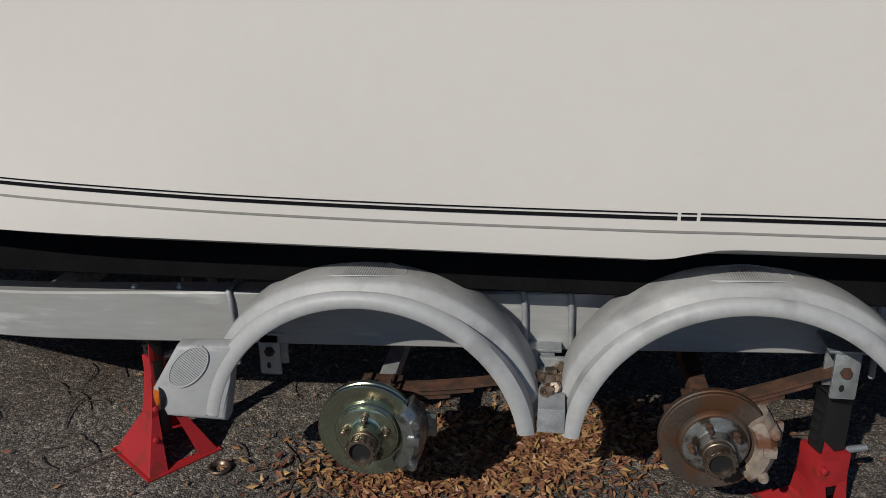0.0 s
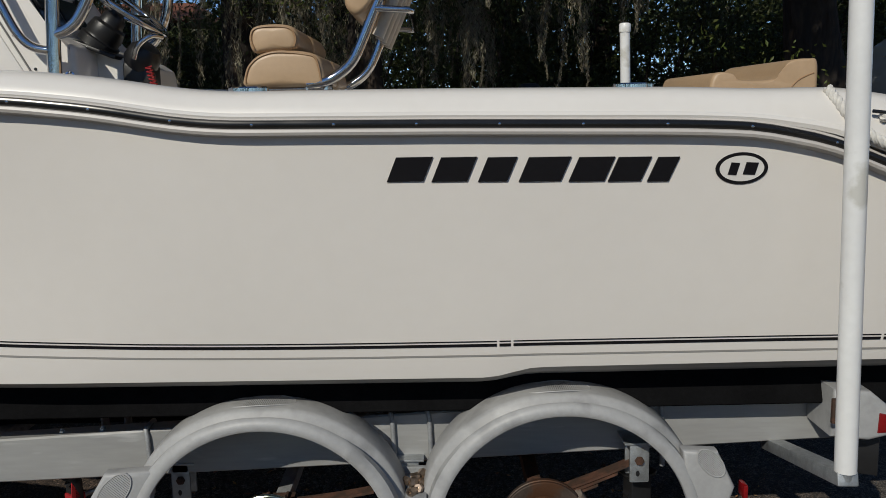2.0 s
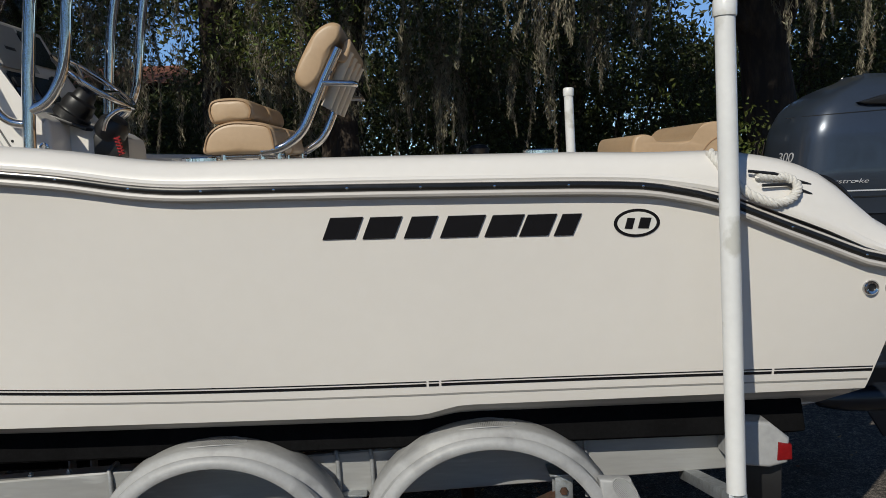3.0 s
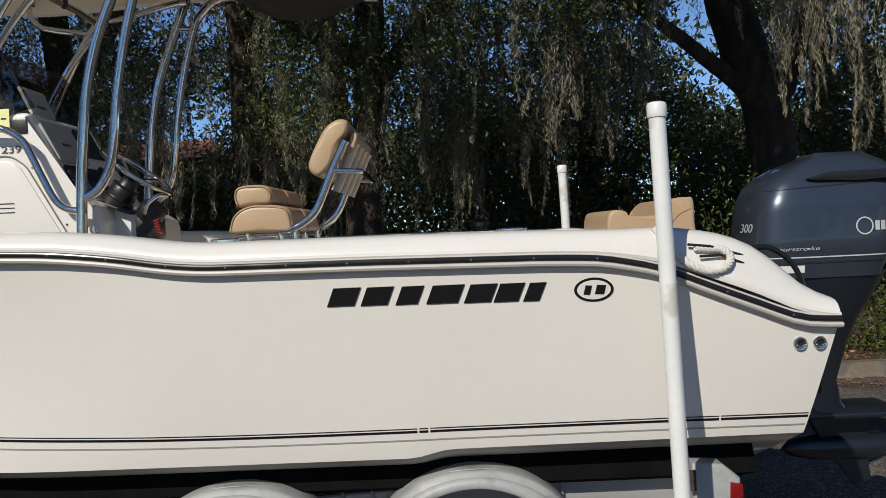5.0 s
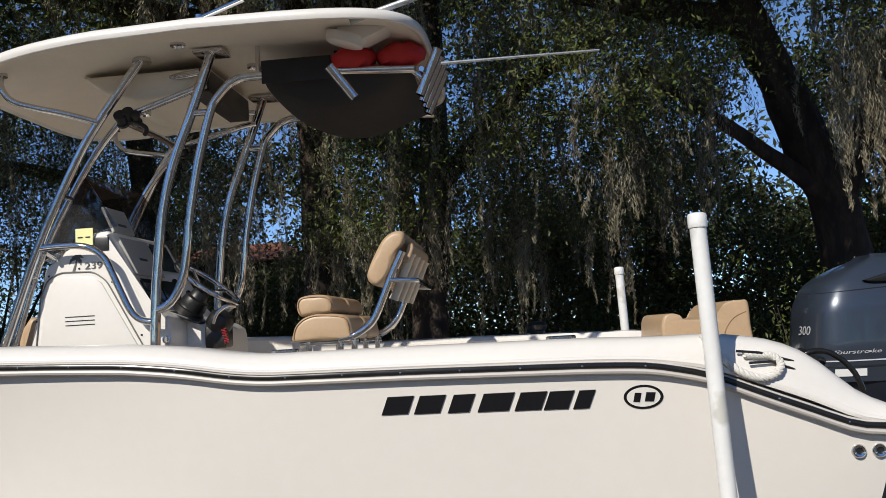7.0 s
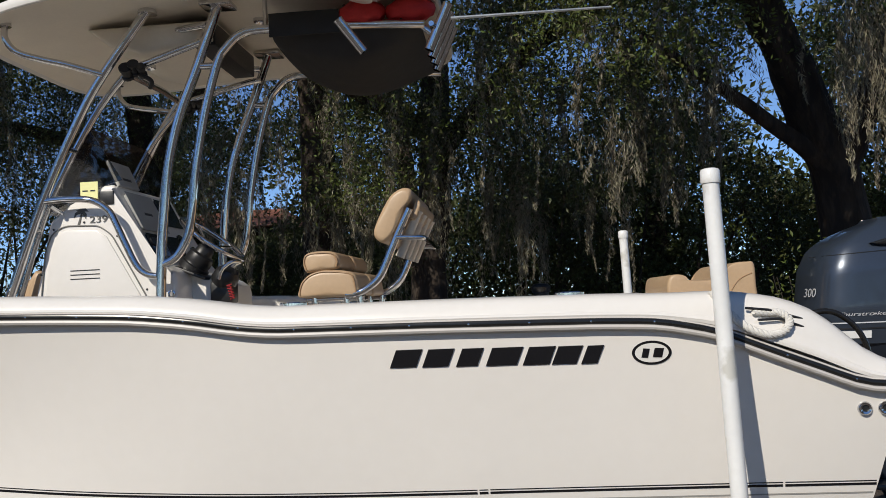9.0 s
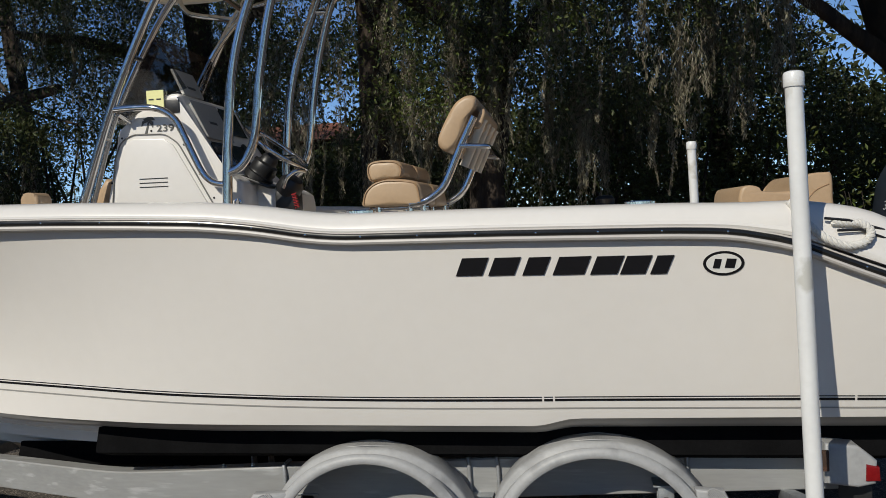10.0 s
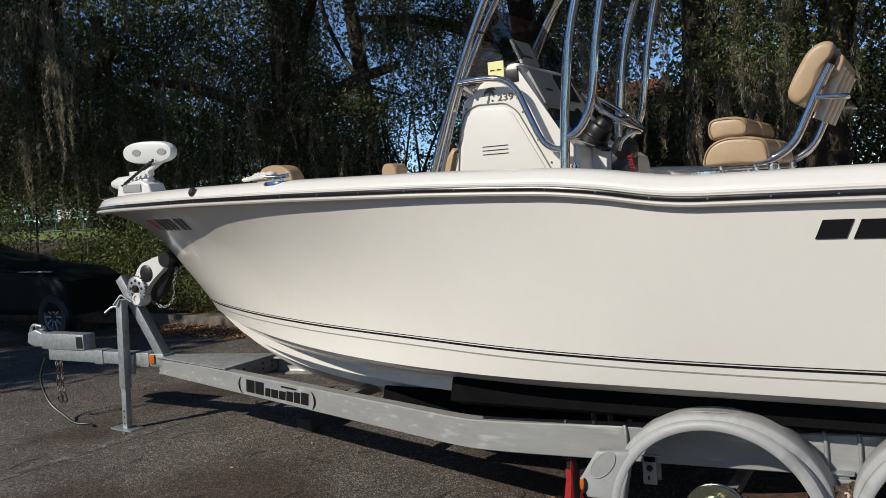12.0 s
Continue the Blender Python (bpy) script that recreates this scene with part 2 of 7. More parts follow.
def hull_bottom(r, v):
    x_aft = X_STERN - 0.03
    x = x_aft + (-4.0 - x_aft) * v
    c = hull_side(0, v)
    zk = soft_ramp(KEEL_Z, x, 0.06) if v < 0.999 else c.z
    zk = min(zk, c.z)
    return Vector((x, c.y * r, zk + (c.z - zk) * r ** ramp([(-3.6, 0.74), (-1.8, 1.1)], x)))


def side_y(p, side):
    """From half-breadth to the world; side -1 is port, +1 starboard."""
    return Vector((p.x, YC + side * p.y, p.z))


NV = 150
VS = [1 - (1 - i / NV) ** 1.25 for i in range(NV + 1)]
boat = thing("motor_boat", "white fibreglass centre console boat with black lettering, on a trailer", "boat")
bm = B()
for side in (-1, 1):
    sheet(bm, [[side_y(hull_side(j / 22, v), side) for j in range(23)] for v in VS])
    # chine lip and bottom
    rows = []
    for v in VS:
        c = hull_side(0, v)
        lip = Vector((c.x, max(0.0, c.y - 0.05), c.z - 0.004))
        rows.append([side_y(c, side), side_y(lip, side)] + [side_y(hull_bottom(r / 12, v), side) for r in range(11, -1, -1)])
    sheet(bm, rows)
# transom
tr = [side_y(hull_side(j / 22, 0), -1) for j in range(22, -1, -1)] + [side_y(hull_bottom(r / 12, 0), -1) for r in range(11, -1, -1)]
tr += [side_y(hull_bottom(r / 12, 0), 1) for r in range(1, 12)] + [side_y(hull_side(j / 22, 0), 1) for j in range(23)]
bm.faces.new([bm.verts.new(p) for p in tr])
bmesh.ops.remove_doubles(bm, verts=bm.verts, dist=0.0004)
part("hull", bm, M["gelcoat"], boat)


def strake_rows(r0, r1, v0, v1, drop, side):
    out = []
    for i in range(61):
        v = v0 + (v1 - v0) * i / 60
        a, b_ = hull_bottom(r0, v), hull_bottom(r1, v)
        k = min(1.0, 14 * min(i, 60 - i) / 60)
        edge = Vector((b_.x, b_.y, b_.z - drop * k))
        out.append([side_y(a - Vector((0, 0, 0.001)), side), side_y(edge, side), side_y(b_, side)])
    return out


for r0, r1 in ((0.30, 0.40), (0.60, 0.70)):
    for side in (-1, 1):
        bm = B()
        sheet(bm, strake_rows(r0, r1, 0.0, 0.985, 0.05, side))
        part("lifting_strake", bm, M["gelcoat"], boat)

# gunwale cap, side decks and cockpit liner
bm = B()
for side in (-1, 1):
    rows = []
    for v in VS:
        p = hull_side(1, v)
        h = soft_ramp(CAP_H, p.x, 0.03)
        b = p.y
        wide = min(1.0, b / 0.35)
        inn = min(0.27, b * 0.55) if p.x > -3.3 else b
        prof = [(0.012, 0.15), (0.016, 0.24), (0.012, 0.30), (0.004, 0.34), (0.0, 0.45), (-0.012, 0.68), (-0.034, 0.88), (-0.066, 0.975), (-0.10, 1.0)]
        row = [side_y(Vector((p.x, max(0, b + o * wide), p.z + h * f)), side) for o, f in prof]
        row.append(side_y(Vector((p.x, max(0.0, b - inn + 0.02), p.z + h - 0.006 * wide)), side))
        row.append(side_y(Vector((p.x, max(0.0, b - inn), p.z + h * 0.6 + 0.01)), side))
        row.append(side_y(Vector((p.x, max(0.0, b - inn - 0.005), min(p.z, ramp([(-2.6, p.z), (-1.9, 1.2)], p.x)))), side))
        rows.append(row)
    sheet(bm, rows)
part("gunwale", bm, M["deck"], boat)
bm = B()
box(bm, (-1.9, YC - 0.98, 1.17), (1.95, YC + 0.98, 1.2))
part("cockpit_sole", bm, M["liner"], boat)

# rub rail: pale rubber body with a polished insert
for side in (-1, 1):
    pts = [side_y(hull_side(1, v), side) for v in VS if hull_side(1, v).y > 0.03]
    bm = B()
    rows = []
    for i, p in enumerate(pts):
        a, b_ = pts[max(0, i - 1)], pts[min(len(pts) - 1, i + 1)]
        d = (b_ - a).normalized()
        out = d.cross(Vector((0, 0, 1))).normalized()
        if out.y * side < 0:
            out = -out
        up = Vector((0, 0, 1))
        rows.append([p + out * o + up * h for o, h in ((-0.02, 0.022), (0.010, 0.020), (0.017, 0.013), (0.018, 0.0), (0.018, -0.010), (0.030, -0.013), (0.033, -0.020), (0.029, -0.028), (0.012, -0.031), (0.004, -0.036), (-0.02, -0.036))])
    sheet(bm, rows)
    rail = part("rub_rail", bm, M["railbody"], boat, "pale vinyl rub rail with a polished insert")
    bm = B()
    rows = []
    for i, p in enumerate(pts):
        a, b_ = pts[max(0, i - 1)], pts[min(len(pts) - 1, i + 1)]
        d = (b_ - a).normalized()
        out = d.cross(Vector((0, 0, 1))).normalized()
        if out.y * side < 0:
            out = -out
        rows.append([p + out * o + Vector((0, 0, h)) for o, h in ((0.014, 0.014), (0.022, 0.011), (0.0255, 0.004), (0.0255, -0.004), (0.022, -0.010), (0.014, -0.012))])
    sheet(bm, rows)
    part("rail_insert", bm, M["tonedsteel"], rail, "polished metal insert, dark reflection put in its colour")
    run = 0.0
    for a, b_ in zip(pts, pts[1:]):
        run += (b_ - a).length
        if run > 0.21:
            run = 0.0
            d = (b_ - a).normalized()
            out = d.cross(Vector((0, 0, 1))).normalized()
            out = out if out.y * side > 0 else -out
            m = Matrix.Translation(a + out * 0.0253) @ out.to_track_quat("Z", "Y").to_matrix().to_4x4()
            part("rail_screw", lathe(B(), [(0.0045, -0.002), (0.0042, 0.001), (0.001, 0.002)], m, 8), M["chrome"], rail)


def on_side(x, z, side=-1, off=0.003):
    """The hull point at that x and z, moved out of the surface by off."""
    lo_s, v = 0.5, 0.5
    for _ in range(40):
        p = hull_side(lo_s, v)
        z0, z1 = hull_side(0, v).z, hull_side(1, v).z
        lo_s += 0.8 * (z - p.z) / max(0.05, z1 - z0)
        lo_s = min(1.0, max(0.0, lo_s))
        v += 0.8 * (p.x - x) / 6.5
        v = min(1.0, max(0.0, v))
    p = hull_side(lo_s, v)
    e = 0.004
    du = hull_side(lo_s, min(1, v + e)) - hull_side(lo_s, max(0, v - e))
    ds = hull_side(min(1, lo_s + e), v) - hull_side(max(0, lo_s - e), v)
    nrm = du.cross(ds).normalized()
    if nrm.y < 0:
        nrm = -nrm
    return side_y(p + nrm * off, side)


STRIPE_Z = [(-4.1, 1.05), (-3.4, 1.055), (-2.8, 1.045), (-2.2, 1.03), (-1.57, 1.015), (-1.0, 0.985), (-0.5, 0.967), (0.0, 0.958), (0.56, 0.956), (2.1, 0.953)]


def stripe(x0, x1, dz, h, mat, name, side=-1, off=0.002):
    bm = B()
    n = max(2, int((x1 - x0) / 0.05))
    rows = []
    for i in range(n + 1):
        x = x0 + (x1 - x0) * i / n
        z = soft_ramp(STRIPE_Z, x, 0.1) + dz
        rows.append([on_side(x, z + h / 2, side, off), on_side(x, z - h / 2, side, off)])
    sheet(bm, rows)
    return part(name, bm, mat, boat)


for x0, x1 in ((-3.95, 0.552), (0.560, 0.594), (0.602, 1.703), (1.711, 2.04)):
    stripe(x0, x1, 0.010, 0.0038, M["decal"], "hull_stripe")
    stripe(x0, x1, -0.002, 0.0095, M["decal"], "hull_stripe")
# Flat grey line drawn for the moulded knuckle, its shade in the colour.
M["groove"] = material("grey knuckle shade line", (0.30, 0.29, 0.27), 0.4, vary=0.03)
stripe(-3.9, 2.03, -0.036, 0.006, M["groove"], "knuckle_shade_line")

# lettering on both sides as plain slanted bars, and an oval badge
BADGE = material("pale badge field", (0.70, 0.68, 0.64), 0.3, vary=0.02)


def patch(outline, side, off, mat, name, parent, label=""):
    """A thin plate that follows the hull."""
    bm = B()
    top = [bm.verts.new(on_side(x, z, side, off)) for x, z in outline]
    low = [bm.verts.new(on_side(x, z, side, 0.0)) for x, z in outline]
    bm.faces.new(top)
    for i in range(len(top)):
        j = (i + 1) % len(top)
        bm.faces.new((top[i], top[j], low[j], low[i]))
    return part(name, bm, mat, parent, label, smooth=False)


def letter_bar(x0, x1, z0, z1, side, lean=0.028, mat=None, name="letter_bar"):
    return patch([(x0, z0), (x1, z0), (x1 + lean, z1), (x0 + lean, z1)], side, 0.005, mat or M["decal"], name, boat)


LETTERS = [(0.243, 0.102), (0.368, 0.100), (0.498, 0.082), (0.612, 0.118), (0.752, 0.100), (0.862, 0.092), (0.972, 0.060)]
for side in (-1, 1):
    for x0, w in LETTERS:
        k = (x0 - 0.24) / 0.8
        zb = 1.455 - 0.014 * k
        letter_bar(x0, x0 + w, zb, zb + 0.068, side)
    for rx, rz, off, mat, nm in ((0.073, 0.045, 0.003, M["decal"], "badge_ring"), (0.062, 0.036, 0.005, BADGE, "badge_field")):
        patch([(1.235 + rx * math.cos(a * math.pi / 20), 1.474 + rz * math.sin(a * math.pi / 20)) for a in range(40)], side, off, mat, nm, boat)
    for x0, w in ((1.196, 0.024), (1.238, 0.034)):
        patch([(x0, 1.458), (x0 + w, 1.456), (x0 + w + 0.008, 1.49), (x0 + 0.008, 1.492)], side, 0.007, M["decal"], "badge_bar", boat)

# through-hull fittings
for x in (1.99, 2.062):
    bm = B()
    c = on_side(x, 1.24, -1, 0.0)
    lathe(bm, [(0.001, 0.002), (0.012, 0.002), (0.013, 0.010), (0.020, 0.012), (0.025, 0.007), (0.027, -0.004), (0.001, -0.004)][::-1], Matrix.Translation(c) @ FACE_OUT, 24)
    part("through_hull", bm, M["chrome"], boat, "chrome drain fitting")
    bm = B()
    lathe(bm, [(0.001, -0.001), (0.014, -0.001), (0.014, 0.0035), (0.001, 0.0035)], Matrix.Translation(c) @ FACE_OUT, 20)
    part("drain_hole", bm, M["black"], boat)

# ---- trailer ----
trailer = thing("boat_trailer", "aluminium tandem-axle boat trailer without wheels, raised on stands", "trailer")


def beam_top(x):
    return 0.635 + 0.046 * (x - 0.21) if x > -1.45 else 0.559 + 0.016 * (-1.45 - x) / 3.17


def beam_h(x):
    return ramp([(-4.7, 0.128), (-1.45, 0.148), (0.2, 0.172), (1.8, 0.185)], x)


def beam_y(x):
    return 2.2 if x > -1.40 else 2.2 + (-1.40 - x) * 0.268


for side in (-1, 1):
    bm = B()
    rows = []
    for x in [1.72, 1.0, 0.2, -0.6, -1.1] + [-1.2 - 0.05 * k for k in range(9)] + [-2.4, -3.2, -4.0, -4.62]:
        t, h, y = beam_top(x), beam_h(x), beam_y(x)
        if -1.7 < x < -1.1:
            k = (x + 1.7) / 0.6
            y = 2.2 + 0.268 * 0.3 * (1 - k) ** 2
        sec = [(0, -0.006), (0.006, 0), (0.078, 0), (0.084, -0.006), (0.084, -0.014), (0.02, -0.018), (0.012, -0.03), (0.012, -h + 0.03), (0.02, -h + 0.018),
               (0.084, -h + 0.014), (0.084, -h + 0.003), (0.08, -h), (0.004, -h), (0, -h + 0.004)]
        rows.append([Vector((x, YC + side * (YC - y - o), t + z)) for o, z in sec])
    vs = sheet(bm, rows, close_u=True)
    bm.faces.new(vs[0])
    bm.faces.new(vs[-1][::-1])
    beam = part("main_beam", bm, M["alu"], trailer, "brushed aluminium beam")

# cross beams, bunks and their brackets
for x in (-2.6, -1.3, 0.25, 1.55):
    bm = B()
    y0 = beam_y(x) + 0.085
    z = beam_top(x) - beam_h(x) + 0.04
    box(bm, (x - 0.04, y0, z - 0.03), (x + 0.04, 2 * YC - y0, z + 0.03), 0.005)
    part("cross_beam", bm, M["galv"], trailer)
CARPET = material("black bunk carpet", (0.006, 0.006, 0.0065), 1.0, vary=0.2, bump=0.002, bump_scale=200)
CARPET.node_tree.nodes["Principled BSDF"].inputs["Specular IOR Level"].default_value = 0.05
for side in (-1, 1):
    for d, xa, xb in ((0.93, -1.46, 1.9), (0.45, -2.2, 1.8)):
        bm = B()
        zb = hull_bottom(d / 1.17, 0.1).z - 0.045
        m = Matrix.Translation((0, YC + side * d, 0))
        box(bm, (xa, -0.07, -0.07), (xb, 0.07, 0.05), 0.012, m @ Matrix.Translation((0, 0, zb)) @ pose(0, 0, 0, side * 20, 0, 0))
        part("bunk", bm, CARPET, trailer, "black carpeted bunk board")
    for x in (-0.855, -0.77, 0.9, 1.0):
        bm = B()
        y = YC + side * 0.66
        box(bm, (x - 0.004, y - 0.03, 0.5), (x + 0.004, y + 0.03, 0.68), 0.002)
        part("bunk_bracket", bm, M["galv"], trailer)

# bent rods clamped round the beam
for x in (-0.62, 0.21, 0.335, 1.12):
    t, h = beam_top(x), beam_h(x)
    bm = B()
    tube(bm, round_corner([(x + 0.012, 2.19, t - h - 0.06), (x + 0.006, 2.19, t - 0.02), (x, 2.195, t + 0.008), (x, 2.29, t + 0.008), (x, 2.292, t - h - 0.02)], 0.018), 0.0085, 10)
    part("u_bolt", bm, M["dullgalv"], trailer, "weathered galvanised bolt")
for x in (-0.92, -0.78, 1.52, 1.64):
    bm = B()
    lathe(bm, [(0.011, 0), (0.011, 0.008), (0.007, 0.009), (0.006, 0.014)], Matrix.Translation((x, 2.235, beam_top(x))), 6)
    part("bolt", bm, M["galv"], trailer)


# fenders
def arch(cx, cz, name_parent):
    prof = [(0.016, 0.362), (0.004, 0.364), (0.0, 0.370), (0.0, 0.384), (0.005, 0.395), (0.014, 0.402), (0.024, 0.402), (0.032, 0.394), (0.039, 0.385), (0.047, 0.384), (0.054, 0.391), (0.061, 0.404), (0.069, 0.411),
            (0.077, 0.4125), (0.09, 0.414), (0.105, 0.415), (0.12, 0.415), (0.195, 0.416), (0.205, 0.411), (0.195, 0.406), (0.10, 0.394), (0.05, 0.376), (0.02, 0.368)]
    rows = []
    foot = 0.362 - cz
    for i in range(65):
        a = radians(180 * i / 64)
        row = []
        for o, r in prof:
            # the shoulder runs out into a flat flank towards the feet
            leg = max(0.0, 1 - math.sin(a) * 1.25)
            rr = r + 0.016 * abs(math.sin(2 * a)) * min(1.0, math.sin(a) / 0.35) * max(0.0, min(1.0, (o - 0.004) / 0.05)) * (1 if r > 0.383 else 0)
            x, z = math.cos(a) * rr * 1.09, math.sin(a) * (rr + 0.006)
            if 0.02 < o < 0.11 and r > 0.383:
                o = o + 0.05 * min(1.0, leg * 1.3) * (1 - (o - 0.02) / 0.12)
            row.append(Vector((cx + x, 1.925 + o, cz + max(z + 0.02 * math.sin(a), foot))))
        rows.append(row)
    bm = B()
    vs = sheet(bm, rows, close_u=True)
    bm.faces.new(vs[0])
    bm.faces.new(vs[-1][::-1])
    bmesh.ops.remove_doubles(bm, verts=bm.verts, dist=0.0003)
    return part("fender", bm, M["fender"], name_parent, "grey plastic wheel-arch fender")


def tread_pad(parent, m, rx, ry, n, name="tread_pad", bow=0.0):
    """An oval non-slip pad of fine ridges, bowed to the arch below it."""
    bm = B()
    outline = [(rx * math.cos(2 * math.pi * k / 40), ry * math.sin(2 * math.pi * k / 40)) for k in range(40)]
    rim = [(Vector((x, y, 0.002))) for x, y in outline]
    tube(bm, rim, 0.0022, 6, closed=True)
    for i in range(n):
        x = -rx + 2 * rx * (i + 0.5) / n
        w = ry * math.sqrt(max(0, 1 - (x / rx) ** 2)) * 0.96
        if w > 0.004:
            box(bm, (x - rx / n * 0.72, -w, -0.006), (x + rx / n * 0.72, w, 0.0025), 0)
    for v in bm.verts:
        v.co = m @ Vector((v.co.x, v.co.y, v.co.z - bow * v.co.x ** 2))
    return part(name, bm, M["fender"], parent, smooth=False)


fender_a = arch(-0.178, 0.30, trailer)
fender_b = arch(0.762, 0.328, trailer)
tread_pad(fender_a, pose(-0.193, 2.058, 0.7435, 0, -2, 0), 0.112, 0.052, 36, bow=1.0)
tread_pad(fender_b, pose(0.748, 2.055, 0.7715, 0, -2, 0), 0.112, 0.052, 36, bow=1.0)


def step(xs, parent, mat, flip=False):
    """The end step of a fender, with a slanted top."""
    bm = B()
    outline = [(0.0, 0.0), (-0.165, 0.004), (-0.195, 0.085), (-0.115, 0.214), (0.045, 0.222), (0.02, 0.12)]
    if flip:
        outline = [(-a * 0.7, b * 0.9) for a, b in outline][::-1]
    prism(bm, [(xs[0] + a, xs[1] + b) for a, b in outline], 1.93, 1.985, "y", bevel=0.014, seg=3)
    return part("fender_step", bm, mat, parent, "grey plastic end step")


step_a = step((-0.55, 0.345), trailer, M["fender"])
step_b = step((1.155, 0.40), trailer, M["fender"], True)
for xs, parent, f in (((-0.55, 0.345), step_a, 1), ((1.155, 0.40), step_b, -1)):
    tread_pad(parent, Matrix.Translation((xs[0] - f * (0.085 if f > 0 else 0.058), 1.929, xs[1] + 0.158)) @ pose(0, 0, 0, 90, 0, 0) @ pose(0, 0, 0, 0, 0, f * 48), 0.074 if f > 0 else 0.055, 0.037 if f > 0 else 0.03, 22)
AMBER = material("amber lens", (0.5, 0.12, 0.01), 0.15, vary=0.15, scale=60, bump=0.001, bump_scale=150)
REDLENS = material("red lens", (0.20, 0.006, 0.008), 0.14, vary=0.12, scale=60, bump=0.001, bump_scale=180)
bm = B()
lathe(bm, [(0.001, -0.01), (0.034, -0.01), (0.034, 0.004), (0.026, 0.006), (0.001, 0.006)], Matrix.Translation((-0.735, 1.945, 0.405)) @ Vector((-0.8, -0.6, 0.05)).to_track_quat("Z", "Y").to_matrix().to_4x4() @ Matrix.Diagonal((0.95, 1.2, 0.8, 1)), 24)
part("marker_light", bm, M["black"], step_a, "amber side marker light")
bm = B()
lathe(bm, [(0.001, 0.0), (0.026, 0.004), (0.024, 0.012), (0.012, 0.017), (0.001, 0.018)], Matrix.Translation((-0.735, 1.945, 0.405)) @ Vector((-0.8, -0.6, 0.05)).to_track_quat("Z", "Y").to_matrix().to_4x4() @ Matrix.Diagonal((0.95, 1.2, 0.8, 1)), 24)
ob = part("marker_lens", bm, AMBER, step_a, "amber lens")
bm = B()
box(bm, (1.325, 1.95, 0.425), (1.34, 2.0, 0.47), 0.005)
part("marker_lens", bm, REDLENS, step_b, "red lens")

# bracket between the fenders
bm = B()
box(bm, (0.262, 1.93, 0.372), (0.330, 2.14, 0.44), 0.004)
box(bm, (0.262, 2.06, 0.43), (0.33, 2.15, 0.452), 0.003)
box(bm, (0.255, 2.135, 0.40), (0.338, 2.15, 0.475), 0.003)
part("fender_bracket", bm, M["dullgalv"], trailer, "galvanised bracket between the fenders")
NUT = material("bronzed lug nut", (0.34, 0.26, 0.20), 0.3, 0.9, vary=0.2, scale=40)
random.seed(5)
for k, (dx, dy, dz) in enumerate([(0.0, 0.03, 0.0), (0.022, 0.05, 0.0), (0.004, 0.066, 0.012), (0.026, 0.085, 0.004), (0.008, 0.10, 0.016), (-0.016, 0.085, 0.01), (0.03, 0.118, 0.02)]):
    bm = B()
    m = Matrix.Translation((0.284 + dx, 1.97 + dy, 0.452 + dz)) @ pose(0, 0, 0, random.uniform(50, 120), random.uniform(-30, 30), random.uniform(0, 180))
    lathe(bm, [(0.006, -0.004), (0.006, -0.014), (0.0145, -0.014), (0.015, 0.008), (0.011, 0.016), (0.005, 0.016)], m, 6)
    tagged(part("lug_nut", bm, NUT, smooth=False), "loose dark steel lug nut lying on the trailer bracket", "nut", "loose lug nuts")


